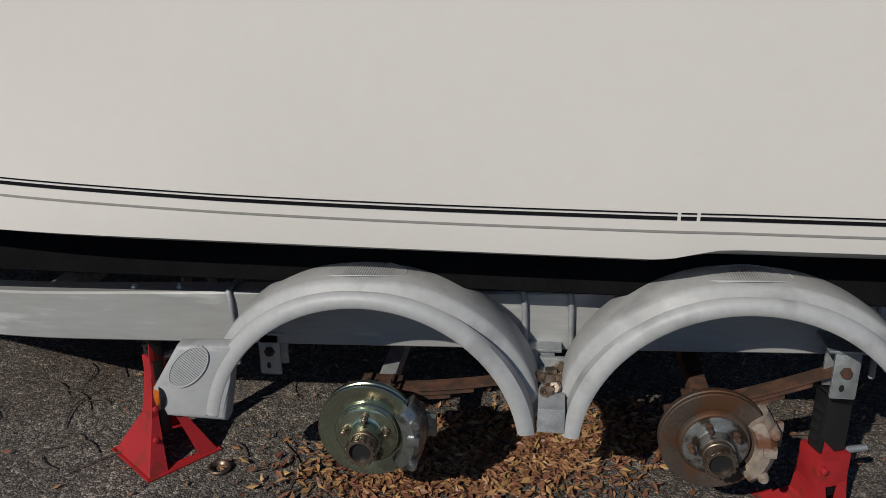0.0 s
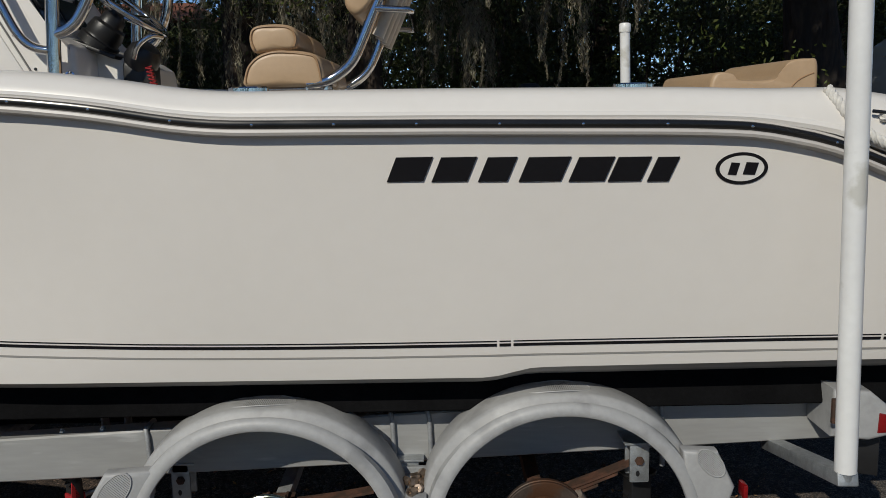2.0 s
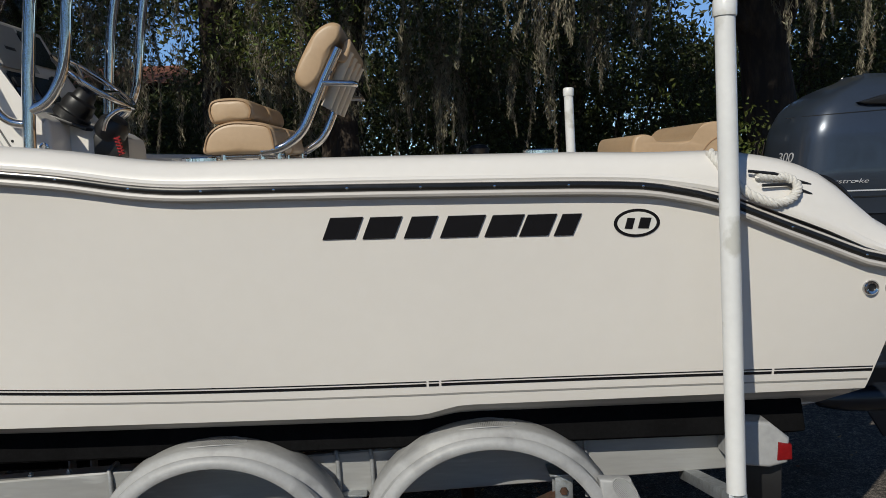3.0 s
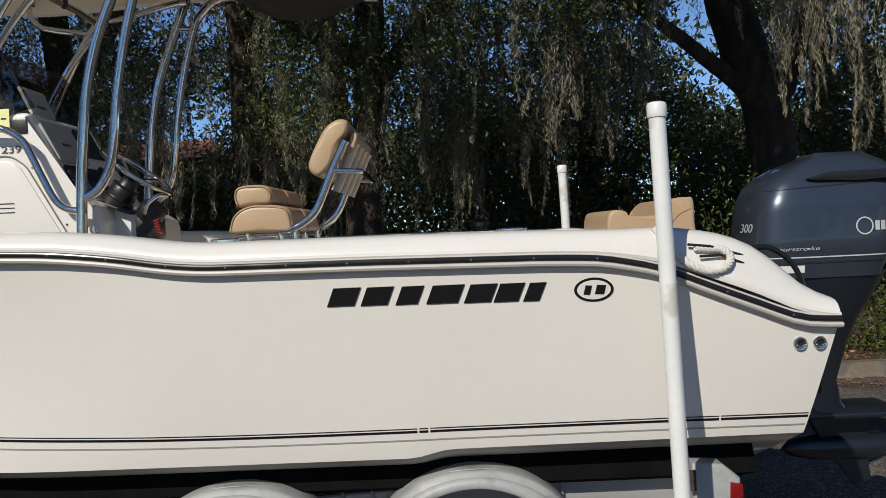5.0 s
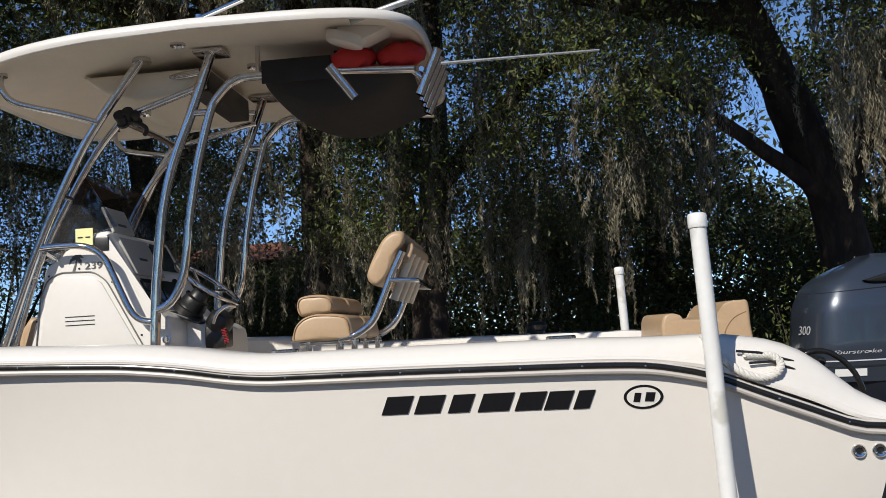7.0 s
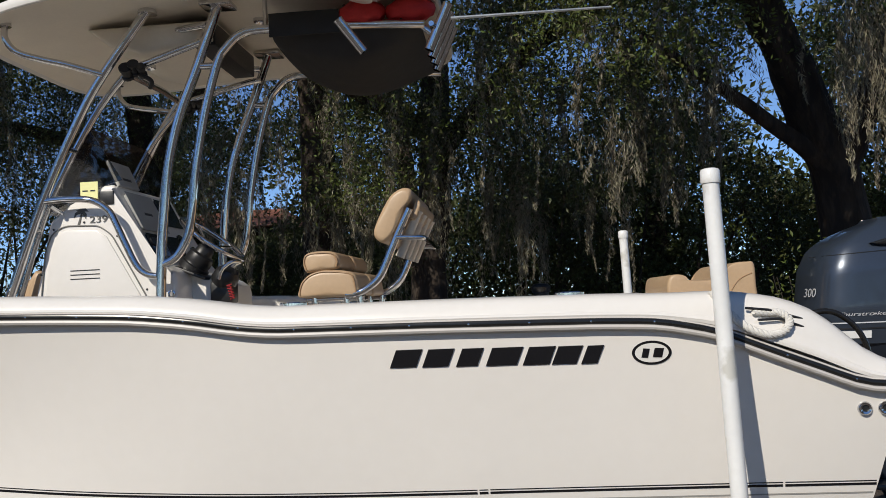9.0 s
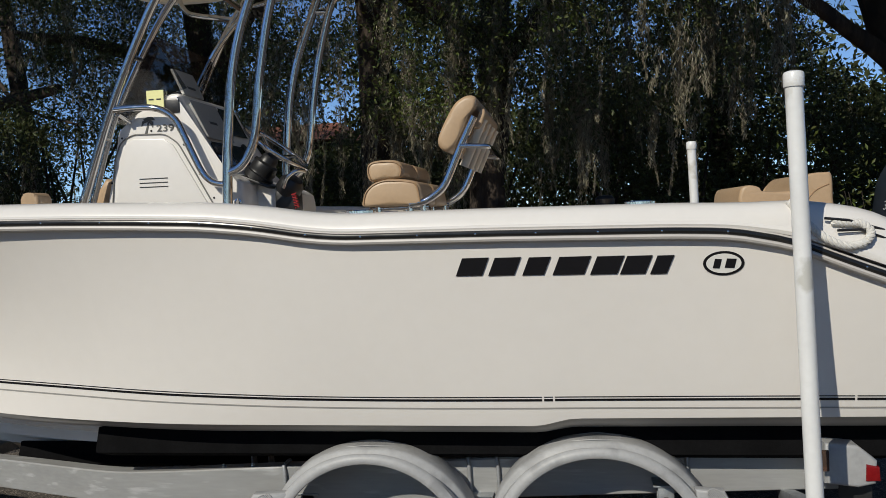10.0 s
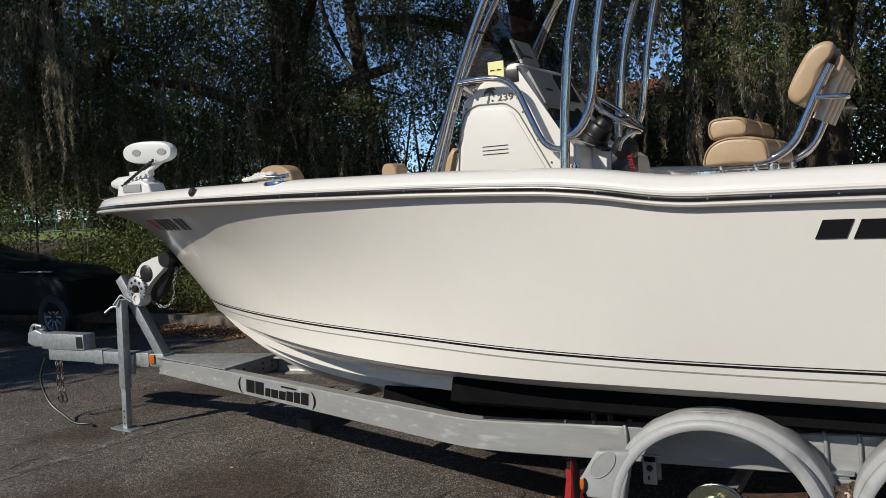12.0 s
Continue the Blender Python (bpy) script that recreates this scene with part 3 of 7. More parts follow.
# axles, springs and brake hubs
def wheel_hub(cx, cz, rusty):
    rot = ROTOR_OLD if rusty else ROTOR
    m = Matrix.Translation((cx, 1.985, cz)) @ FACE_OUT @ Matrix.Diagonal((1.065, 1.065, 1, 1))
    hub = part("brake_rotor", lathe(B(), [(0.02, -0.022), (0.126, -0.022), (0.127, -0.020), (0.127, -0.006), (0.124, -0.004), (0.124, 0.000), (0.127, 0.002), (0.127, 0.012), (0.125, 0.0145),
                                        (0.090, 0.0145), (0.084, 0.012), (0.082, 0.022), (0.078, 0.026), (0.03, 0.026)], m, 56), rot, trailer,
               "rusty brake rotor" if rusty else "greenish plated brake rotor")
    face = part("hub_face", lathe(B(), [(0.02, 0.026), (0.074, 0.026), (0.074, 0.030), (0.066, 0.033), (0.050, 0.034), (0.043, 0.038), (0.040, 0.066), (0.02, 0.066)], m, 40), HUBGREASE if rusty else ROTOR, hub)
    part("spindle_cap", lathe(B(), [(0.02, 0.06), (0.036, 0.06), (0.036, 0.080), (0.034, 0.082), (0.034, 0.112), (0.033, 0.115), (0.0265, 0.115), (0.0255, 0.110), (0.0255, 0.064), (0.001, 0.063)], m, 28), SPINDLE, hub, "steel bearing cap")
    # Black disc set in the open cap stands for its dark hollow.
    part("bore_disc", lathe(B(), [(0.001, 0.098), (0.0262, 0.098), (0.0262, 0.104), (0.001, 0.104)], m, 24), M["black"], hub, "black disc for the shaded hollow of the cap")
    for k in range(14):
        mk = m @ pose(0, 0, 0, 0, 0, 360 / 14 * k)
        part("cap_tooth", box(B(), (0.033, -0.0035, 0.092), (0.0375, 0.0035, 0.1145), 0.001, mk), SPINDLE, hub, smooth=False)
    for k in range(5):
        a = radians(90 + 72 * k + (20 if rusty else 0))
        part("wheel_stud", lathe(B(), [(0.0085, 0.03), (0.0085, 0.042), (0.0062, 0.043), (0.0062, 0.062), (0.004, 0.064), (0.001, 0.064)], m @ Matrix.Translation((0.056 * math.cos(a), 0.056 * math.sin(a), 0)), 10), SPINDLE if not rusty else M["rust"], hub)
    # caliper over the aft edge of the rotor
    cm = CALIPER if not rusty else CALIPER_OLD
    bm = B()
    ring = []
    for k in range(9):
        a = radians(-46 + 84 * k / 8)
        ring.append(a)
    rows = []
    for a in ring:
        e = 1 - abs((a - radians(-4)) / radians(42)) ** 3 * 0.25
        sec = [(0.088, 0.032), (0.094, 0.046), (0.122, 0.050), (0.137, 0.036), (0.144, 0.02), (0.146, -0.03), (0.138, -0.05), (0.10, -0.05), (0.10, -0.03), (0.13, -0.028), (0.131, 0.02), (0.10, 0.02)]
        rows.append([m @ Vector((math.cos(a) * r * (0.96 + 0.04 * e), math.sin(a) * r * (0.96 + 0.04 * e), z * e)) for r, z in sec])
    vs = sheet(bm, rows, close_u=True)
    bm.faces.new(vs[0])
    bm.faces.new(vs[-1][::-1])
    cal = part("brake_caliper", bm, cm, hub, "worn rusty brake caliper" if rusty else "bright galvanised brake caliper")
    for a in (-32, 20):
        a = radians(a)
        bm = B()
        lathe(bm, [(0.001, -0.05), (0.013, -0.05), (0.013, 0.05), (0.009, 0.056), (0.001, 0.056)], m @ Matrix.Translation((0.134 * math.cos(a), 0.134 * math.sin(a), 0)), 12)
        part("caliper_pin", bm, cm, hub)
    bm = B()
    box(bm, (0.105, -0.03, -0.045), (0.165, 0.035, -0.03), 0.004, m)
    part("caliper_bracket", bm, cm, hub)
    bm = B()
    box(bm, (0.104, -0.012, 0.038), (0.135, 0.014, 0.056), 0.004, m)
    part("caliper_boss", bm, cm, hub)
    return hub


ROTOR = material("zinc plated rotor", (0.37, 0.40, 0.30), 0.2, 0.95, vary=0.08, scale=10, rough_vary=0.08)
ROTOR_OLD = material("dark rusted rotor", (0.085, 0.062, 0.048), 0.6, 0.5, vary=0.25, scale=14, dark=(0.10, 0.045, 0.022), dark_amount=0.45, dark_scale=10, bump=0.0015, bump_scale=90)
HUBGREASE = material("greasy hub face", (0.22, 0.22, 0.21), 0.4, 0.7, vary=0.3, scale=40, dark=(0.05, 0.035, 0.025), dark_amount=0.5, dark_scale=30)
SPINDLE = material("brownish bare steel", (0.20, 0.155, 0.12), 0.42, 0.85, vary=0.2, scale=30, dark=(0.12, 0.08, 0.05), dark_amount=0.3, dark_scale=40)
CALIPER = material("bright plated caliper", (0.30, 0.31, 0.30), 0.35, 0.9, vary=0.2, scale=40, dark=(0.10, 0.10, 0.09), dark_amount=0.3, dark_scale=30, bump=0.002, bump_scale=60)
CALIPER_OLD = material("corroded caliper", (0.27, 0.22, 0.18), 0.8, 0.3, vary=0.25, scale=30, dark=(0.15, 0.06, 0.03), dark_amount=0.5, dark_scale=20, bump=0.002, bump_scale=80)
wheel_hub(-0.180, 0.316, False)
wheel_hub(0.702, 0.350, True)
for cx, cz, base, slope in ((-0.180, 0.316, 0.028, 0.07), (0.702, 0.350, 0.0, 0.32)):
    bm = B()
    box(bm, (cx - 0.025, 2.0, cz - 0.03), (cx + 0.025, 2 * YC - 2.0, cz + 0.02), 0.006)
    part("axle", bm, M["dullgalv"] if cx < 0 else M["rust"], trailer)
    for k in range(4):
        L = 0.33 - 0.065 * k
        bm = B()
        pts = [(cx + L * t, 2.15, cz + base + slope * L * t + 0.02 * (t * L / 0.33) ** 2 - 0.013 * k) for t in [-0.3 + 1.3 * i / 12 for i in range(13)]]
        rows = [[Vector(p) + Vector((0, dy, dz)) for dy, dz in ((-0.024, 0), (0.024, 0), (0.024, 0.009), (-0.024, 0.009))] for p in pts]
        vs = sheet(bm, rows, close_u=True)
        bm.faces.new(vs[0])
        bm.faces.new(vs[-1][::-1])
        part("leaf_spring", bm, M["rust"], trailer, "rusty spring leaf", smooth=False)
    bm = B()
    for dx in (-0.03, 0.035):
        tube(bm, round_corner([(cx + dx, 2.11, cz - 0.05), (cx + dx, 2.11, cz + base + 0.03), (cx + dx, 2.18, cz + base + 0.03), (cx + dx, 2.18, cz - 0.05)], 0.015), 0.0075, 8)
        lathe(bm, [(0.014, 0), (0.014, 0.012), (0.008, 0.014), (0.007, 0.03)], Matrix.Translation((cx + dx, 2.11, cz + base + 0.025)), 6)
    box(bm, (cx - 0.055, 2.10, cz + base + 0.014), (cx + 0.06, 2.19, cz + base + 0.025), 0.003)
    part("axle_clamp", bm, M["rust"], trailer, "rusty axle clamp")
for x, z, hy in ((-0.515, 0.445, 0.11), (0.27, 0.46, 0.0), (1.03, 0.53, 0.0)):
    bm = B()
    if x < 0 or x > 0.5:
        box(bm, (x - 0.032, 2.09 + hy, z - 0.105), (x + 0.032, 2.096 + hy, z + 0.03), 0.006)
    box(bm, (x - 0.032, 2.16 + hy, z - 0.105), (x + 0.032, 2.166 + hy, z + 0.03), 0.006)
    box(bm, (x - 0.05, 2.085 + hy if x > 0.5 or x < 0 else 2.15, z + 0.024), (x + 0.05, 2.28, z + 0.032), 0.002)
    hg = part("spring_hanger", bm, M["galv"], trailer, "galvanised spring hanger plate")
    for dz in ((-0.03,) if x < 0 or x > 0.5 else ()):
        part("hanger_bolt", lathe(B(), [(0.016, -0.002), (0.016, 0.004), (0.013, 0.005), (0.012, 0.012), (0.006, 0.013)], Matrix.Translation((x, 2.09 + hy, z + dz)) @ FACE_OUT, 6), M["rust"], hg, "rusty bolt")
    if x < 0 or x > 0.5:
        part("hanger_slot", lathe(B(), [(0.001, -0.001), (0.008, -0.001), (0.008, 0.001), (0.001, 0.001)], Matrix.Translation((x - 0.005, 2.09 + hy, z - 0.075)) @ FACE_OUT @ Matrix.Diagonal((0.8, 1.3, 1, 1)), 12), M["black"], hg)

# tail light pod, reflector, number plate
bm = B()
prism(bm, [(1.62, 0.60), (1.74, 0.585), (1.805, 0.60), (1.81, 0.69), (1.74, 0.748), (1.62, 0.758)], 2.01, 2.20, "y", bevel=0.014, seg=3)
pod = part("tail_light_pod", bm, M["fender"], trailer, "grey plastic tail light pod")
bm = B()
prism(bm, [(1.765, 0.612), (1.818, 0.614), (1.815, 0.668), (1.768, 0.678)], 2.004, 2.15, "y", bevel=0.006)
part("tail_lens", bm, REDLENS, pod, "red tail light lens")
bm = B()
box(bm, (1.60, 1.97, 0.66), (1.625, 1.985, 0.74), 0.003)
part("side_bolt_plate", bm, M["rust"], trailer)
ORANGE = material("orange reflective sticker", (0.62, 0.17, 0.03), 0.4, vary=0.15, scale=20)
bm = B()
box(bm, (1.445, 2.21, beam_top(1.5) + 0.002), (1.575, 2.265, beam_top(1.5) + 0.008), 0.001)
part("warning_sticker", bm, ORANGE, trailer, "orange warning sticker")
bm = B()
box(bm, (1.69, 2.09, 0.44), (1.81, 2.096, 0.575), 0.003, Matrix.Translation((1.75, 2.09, 0)) @ pose(0, 0, 0, 0, 0, -24) @ Matrix.Translation((-1.75, -2.09, 0)))
part("number_plate", bm, M["black"], trailer, "dark number plate below the tail light")

# guide poles
def guide_pole(side):
    y = YC + side * 1.46
    lean = Vector((-0.026, 0.0, 1.0)).normalized()
    foot = Vector((1.485 + (0.05 if side > 0 else 0.0), y, 0.655))
    ob = thing("guide_pole", "upright white plastic guide pole with a round cap on the trailer", "pole", "trailer guide poles")
    bm = B()
    tube(bm, [foot, foot + lean * 0.75, foot + lean * 1.44], 0.0295, 24)
    part("pipe", bm, M["pvc"], ob)
    bm = B()
    lathe(bm, [(0.0335, 0.0), (0.0345, 0.004), (0.0345, 0.042), (0.031, 0.05), (0.02, 0.054), (0.001, 0.055)], Matrix.Translation(foot + lean * 1.42), 24)
    part("cap", bm, M["pvc"], ob, "white pipe cap")
    bm = B()
    y1 = 2.24 if side < 0 else 2 * YC - 2.24
    a, b_ = Vector((1.53, y1 + 0.04 * -side, 0.475)), foot - lean * 0.02
    m = Matrix.Translation(a) @ (b_ - a).to_track_quat("Z", "Y").to_matrix().to_4x4()
    box(bm, (-0.028, -0.02, 0.0), (0.028, 0.02, (b_ - a).length + 0.02), 0.004, m)
    tube(bm, [foot - lean * 0.03, foot + lean * 0.2], 0.022, 16)
    part("bracket", bm, M["galv"], ob, "galvanised bracket")


guide_pole(-1)
guide_pole(1)


# ---- stands ----
def jack_stand(x, y, turn, top, collar, pw, flare=0.15):
    ob = thing("jack_stand", "red painted steel jack stand under the trailer beam", "jack stand", "jack stands")
    T = pose(x, y, 0, 0, 0, turn)
    w, c = 0.118, pw / 2 + 0.004
    hc = collar - 0.05
    def half(z):
        return ramp([(0.0, w), (flare, c + 0.010), (hc, c)], z)

    def out(z):
        return ramp([(0.0, w), (flare, 0.046 if flare > 0.1 else c + 0.008), (hc, c)], z)
    levels = [0.004, flare * 0.35, flare * 0.7, flare, (flare + hc) / 2, hc + 0.02]
    for q in (0, 1):
        Q = T @ pose(0, 0, 0, 0, 0, 180 * q)
        bm = B()
        # one folded sheet: a flared face with a flange along each edge
        rows = []
        for z in levels:
            h, o = half(z), out(z)
            fl = ramp([(0.0, 0.062), (0.15, 0.022), (hc, 0.018)], z)
            rows.append([Q @ Vector(v) for v in ((-o + fl, -h, z), (-o, -h, z), (-o, h, z), (-o + fl, h, z), (-o + fl, h - 0.004, z), (-o + 0.004, h - 0.004, z), (-o + 0.004, -h + 0.004, z), (-o + fl, -h + 0.004, z))])
        vs = sheet(bm, rows, close_u=True)
        part("leg", bm, M["red"], ob, smooth=False)
    for q in range(4):
        Q = T @ pose(0, 0, 0, 0, 0, 90 * q)
        bm = B()
        prism(bm, [(-w - 0.008, -w - 0.008), (w + 0.008, -w - 0.008), (w - 0.03, -w + 0.03), (-w + 0.03, -w + 0.03)], 0.0 + 0.0005 * q, 0.006 + 0.0005 * q, "z", bevel=0.0015, m=Q)
        part("base_flange", bm, M["red"], ob, smooth=False)
    bm = B()
    lathe(bm, [(0.014, 0.0), (0.018, 0.0), (0.018, 0.03), (0.014, 0.03), (0.014, 0.0)], T @ Matrix.Translation((-w + 0.05, -w + 0.05, 0.006)), 14)
    part("pin_cup", bm, M["red"], ob)
    bm = B()
    box(bm, (-c - 0.004, -c - 0.004, hc - 0.05), (c + 0.004, c + 0.004, collar), 0.006, T)
    col = part("collar", bm, M["red"], ob)
    bm = B()
    prism(bm, [(-c - 0.004, collar - 0.01), (c * 0.3, collar - 0.01), (-c, collar + 0.05)], -c - 0.006, -c - 0.001, "y", m=T)
    part("ratchet_ear", bm, M["red"], col, smooth=False)
    bm = B()
    box(bm, (-pw / 2, -0.028, 0.08), (pw / 2, 0.028, top - 0.012), 0.006, T)
    post = part("ratchet_post", bm, M["black"], ob, "black ratchet post")
    for k in range(int((top - collar - 0.05) / 0.03)):
        bm = B()
        prism(bm, [(-pw / 2 - 0.010, 0.0), (-pw / 2 + 0.002, -0.014), (-pw / 2 + 0.002, 0.012)], -0.016, 0.016, "y", m=T @ Matrix.Translation((0, 0, collar + 0.035 + 0.03 * k)))
        part("ratchet_tooth", bm, M["black"], post, smooth=False)
    bm = B()
    prism(bm, [(-0.05, 0), (0.05, 0), (0.06, 0.014), (0.035, 0.006), (-0.035, 0.006), (-0.06, 0.014)], -0.03, 0.03, "y", m=T @ Matrix.Translation((0, 0, top - 0.014)))
    part("saddle", bm, M["black"], post)
    bm = B()
    tube(bm, [T @ Vector((0.03, 0, collar - 0.02)), T @ Vector((0.12, -0.01, collar - 0.015))], 0.010, 12)
    part("handle", bm, M["galv"], ob, "steel release handle")
    for z in (0.10, 0.19):
        bm = B()
        lathe(bm, [(0.010, -0.004), (0.010, 0.008), (0.006, 0.010)], T @ Matrix.Translation((-0.085 + 0.24 * z, -0.10 + 0.24 * z, z)) @ FACE_OUT, 10)
        part("rivet", bm, M["red"], ob)
    return ob


jack_stand(-0.915, 2.275, 52, beam_top(-0.93) - beam_h(-0.93), 0.345, 0.036)
jack_stand(1.045, 2.18, 20, 0.425, 0.225, 0.078, 0.07)

# ---- console ----
console = thing("centre_console", "white fibreglass helm console with a smoked windshield, on the deck", "console")
CY0, CY1 = 2.74, 2 * YC - 2.74


def loft(bm, outline_a, outline_b, ya, yb, bevel=0.0):
    """Two outlines in x, z at two sides joined into a solid."""
    A = [bm.verts.new((x, ya, z)) for x, z in outline_a]
    Bv = [bm.verts.new((x, yb, z)) for x, z in outline_b]
    fs = [bm.faces.new(A), bm.faces.new(Bv[::-1])]
    for i in range(len(A)):
        j = (i + 1) % len(A)
        bm.faces.new((A[j], A[i], Bv[i], Bv[j]))
    if bevel:
        bmesh.ops.bevel(bm, geom=list(bm.edges), offset=bevel, segments=3, affect="EDGES", profile=0.6)


CON = [(-1.86, 1.19), (-1.635, 2.20), (-1.53, 2.285), (-1.34, 2.375), (-1.288, 2.378), (-1.088, 1.985), (-0.97, 1.91), (-0.95, 1.19)]
bm = B()
loft(bm, CON, CON, CY0, CY1, 0.022)
part("body", bm, M["deck"], console)
# side door panel: raised frame and inset
DOOR = [(-1.675, 1.70), (-1.635, 2.04), (-1.605, 2.12), (-1.55, 2.152), (-1.385, 2.146), (-1.33, 2.11), (-1.10, 1.70)]
bm = B()
prism(bm, DOOR, CY0 - 0.010, CY0 + 0.02, "y", bevel=0.006)
door = part("side_hatch", bm, M["deck"], console)
bm = B()
tube(bm, round_corner([(x, CY0 - 0.004, z) for x, z in [(-1.70, 1.68), (-1.66, 2.05), (-1.622, 2.14), (-1.555, 2.176), (-1.375, 2.17), (-1.305, 2.12), (-1.065, 1.68)]], 0.03), 0.0035, 6)
part("hatch_seal", bm, material("grey hatch seal", (0.16, 0.155, 0.145), 0.6, vary=0.05), console)
for k in range(3):
    z = 1.943 - 0.0215 * k
    bm = B()
    box(bm, (-1.524, CY0 - 0.0125, z - 0.0022), (-1.368, CY0 - 0.0095, z + 0.0022), 0)
    part("vent_slot", bm, M["black"], door)
bm = B()
lathe(bm, [(0.022, 0), (0.022, 0.004), (0.016, 0.007), (0.001, 0.007)], Matrix.Translation((-1.41, CY0 - 0.009, 1.725)) @ FACE_OUT, 20)
part("latch", bm, M["chrome"], door, "round chrome latch")
for x, z in ((-1.685, 1.93), (-1.615, 2.16), (-1.45, 2.19), (-1.275, 2.11), (-1.195, 1.955), (-1.125, 1.83)):
    part("screw", lathe(B(), [(0.006, 0), (0.005, 0.003), (0.001, 0.003)], Matrix.Translation((x, CY0 - 0.001, z)) @ FACE_OUT, 10), M["black"], console)
# model number and a palm emblem
MARKING = material("dark console print", (0.10, 0.098, 0.09), 0.5, vary=0.05)
for nm, pts in (("emblem_trunk", [(-1.487, 2.175), (-1.474, 2.175), (-1.466, 2.205), (-1.459, 2.238), (-1.465, 2.24), (-1.476, 2.205)]),
                ("emblem_frond", [(-1.462, 2.238), (-1.487, 2.231), (-1.503, 2.215), (-1.498, 2.24), (-1.48, 2.25)]),
                ("emblem_frond", [(-1.462, 2.238), (-1.452, 2.224), (-1.44, 2.205), (-1.436, 2.232), (-1.448, 2.248)]),
                ("emblem_frond", [(-1.463, 2.24), (-1.492, 2.252), (-1.468, 2.262), (-1.44, 2.262), (-1.424, 2.243), (-1.448, 2.247)])):
    bm = B()
    prism(bm, pts, CY0 - 0.003, CY0 + 0.002, "y")
    part(nm, bm, MARKING, console, smooth=False)
# dash: slanted face, dark displays
d0, d1 = Vector((-1.284, 0, 2.368)), Vector((-1.092, 0, 1.988))
dx = (d1 - d0).normalized()
dn = Vector((dx.z, 0, -dx.x))
if dn.x < 0:
    dn = -dn
DASH = Matrix(((0, dx.x, dn.x, d0.x), (1, 0, 0, YC), (0, dx.z, dn.z, d0.z), (0, 0, 0, 1)))  # columns: across, down the dash, out


def dash_box(name, a, b, mat, bev=0.006, label=""):
    bm = B()
    box(bm, a, b, bev, DASH)
    return part(name, bm, mat, console, label)


GREYCOVER = material("grey screen cover", (0.30, 0.30, 0.29), 0.5, vary=0.04)
SCREEN = material("dark display", (0.01, 0.011, 0.013), 0.08)
dash_box("display", (-0.32, 0.05, -0.01), (-0.02, 0.255, 0.022), GREYCOVER, 0.012, "grey cover over a display")
dash_box("display_mark", (-0.215, 0.155, 0.02), (-0.125, 0.17, 0.0235), M["black"], 0)
dash_box("display", (0.05, 0.04, -0.01), (0.27, 0.20, 0.012), SCREEN, 0.008, "dark glass display")
dash_box("switch_panel", (-0.31, 0.285, -0.01), (-0.13, 0.405, 0.012), SCREEN, 0.006, "black switch panel")
dash_box("switch_panel", (-0.09, 0.285, -0.01), (0.10, 0.405, 0.012), SCREEN, 0.006, "black switch panel")
for k in range(5):
    dash_box("rocker_switch", (-0.30 + 0.034 * k, 0.31, 0.01), (-0.276 + 0.034 * k, 0.35, 0.019), M["black"], 0.003)
for x, y in ((0.15, 0.29), (0.27, 0.36)):
    bm = B()
    lathe(bm, [(0.001, 0.014), (0.034, 0.014), (0.036, 0.012), (0.038, -0.01)][::-1], DASH @ Matrix.Translation((x, y, 0)), 24)
    part("gauge", bm, SCREEN, console, "round black gauge")
# folded grey cover standing on the top
bm = B()
box(bm, (-0.006, -0.12, 0.0), (0.012, 0.12, 0.15), 0.008, pose(-1.285, 2.90, 2.372, 0, -24, 0))
ob = part("screen_cover", bm, GREYCOVER, console, "grey plastic screen cover")
bm = B()
box(bm, (0.0125, -0.045, 0.04), (0.0135, 0.05, 0.055), 0, pose(-1.285, 2.90, 2.372, 0, -24, 0))
part("cover_mark", bm, M["black"], console)
bm = B()
box(bm, (-1.365, CY0 - 0.008, 2.275), (-1.288, CY0 + 0.02, 2.345), 0.006)
part("side_socket", bm, M["black"], console, "black plastic socket")
YELLOW = material("yellow paper tag", (0.78, 0.76, 0.36), 0.6, vary=0.04)
bm = B()
box(bm, (-1.459, CY0 - 0.016, 2.306), (-1.366, CY0 - 0.012, 2.395), 0)
tag = part("yellow_tag", bm, YELLOW, console, "yellow paper tag")
for x0, x1 in ((-1.447, -1.42), (-1.405, -1.38)):
    bm = B()
    box(bm, (x0, CY0 - 0.0175, 2.345), (x1, CY0 - 0.0165, 2.352), 0)
    part("print_bar", bm, M["black"], tag)
# windshield
glass = bpy.data.materials.new("smoked acrylic")
glass.use_nodes = True
gb = glass.node_tree.nodes["Principled BSDF"]
gb.inputs["Base Color"].default_value = (0.30, 0.30, 0.31, 1)
gb.inputs["Roughness"].default_value = 0.02
gb.inputs["Transmission Weight"].default_value = 1.0
gb.inputs["IOR"].default_value = 1.45
A = [(-1.66, 2.24), (-1.42, 2.68), (-1.25, 2.40), (-1.40, 2.36)]
for outline, ya, yb in ((A, CY0 + 0.012, CY0 + 0.017), (A, CY1 - 0.017, CY1 - 0.012), ([(-1.66, 2.24), (-1.42, 2.68), (-1.415, 2.68), (-1.655, 2.24)], CY0 + 0.018, CY1 - 0.018)):
    ws = part("windshield", prism(B(), outline, ya, yb, "y"), glass, console, "smoked acrylic windshield", smooth=False)
    ws.visible_shadow = False
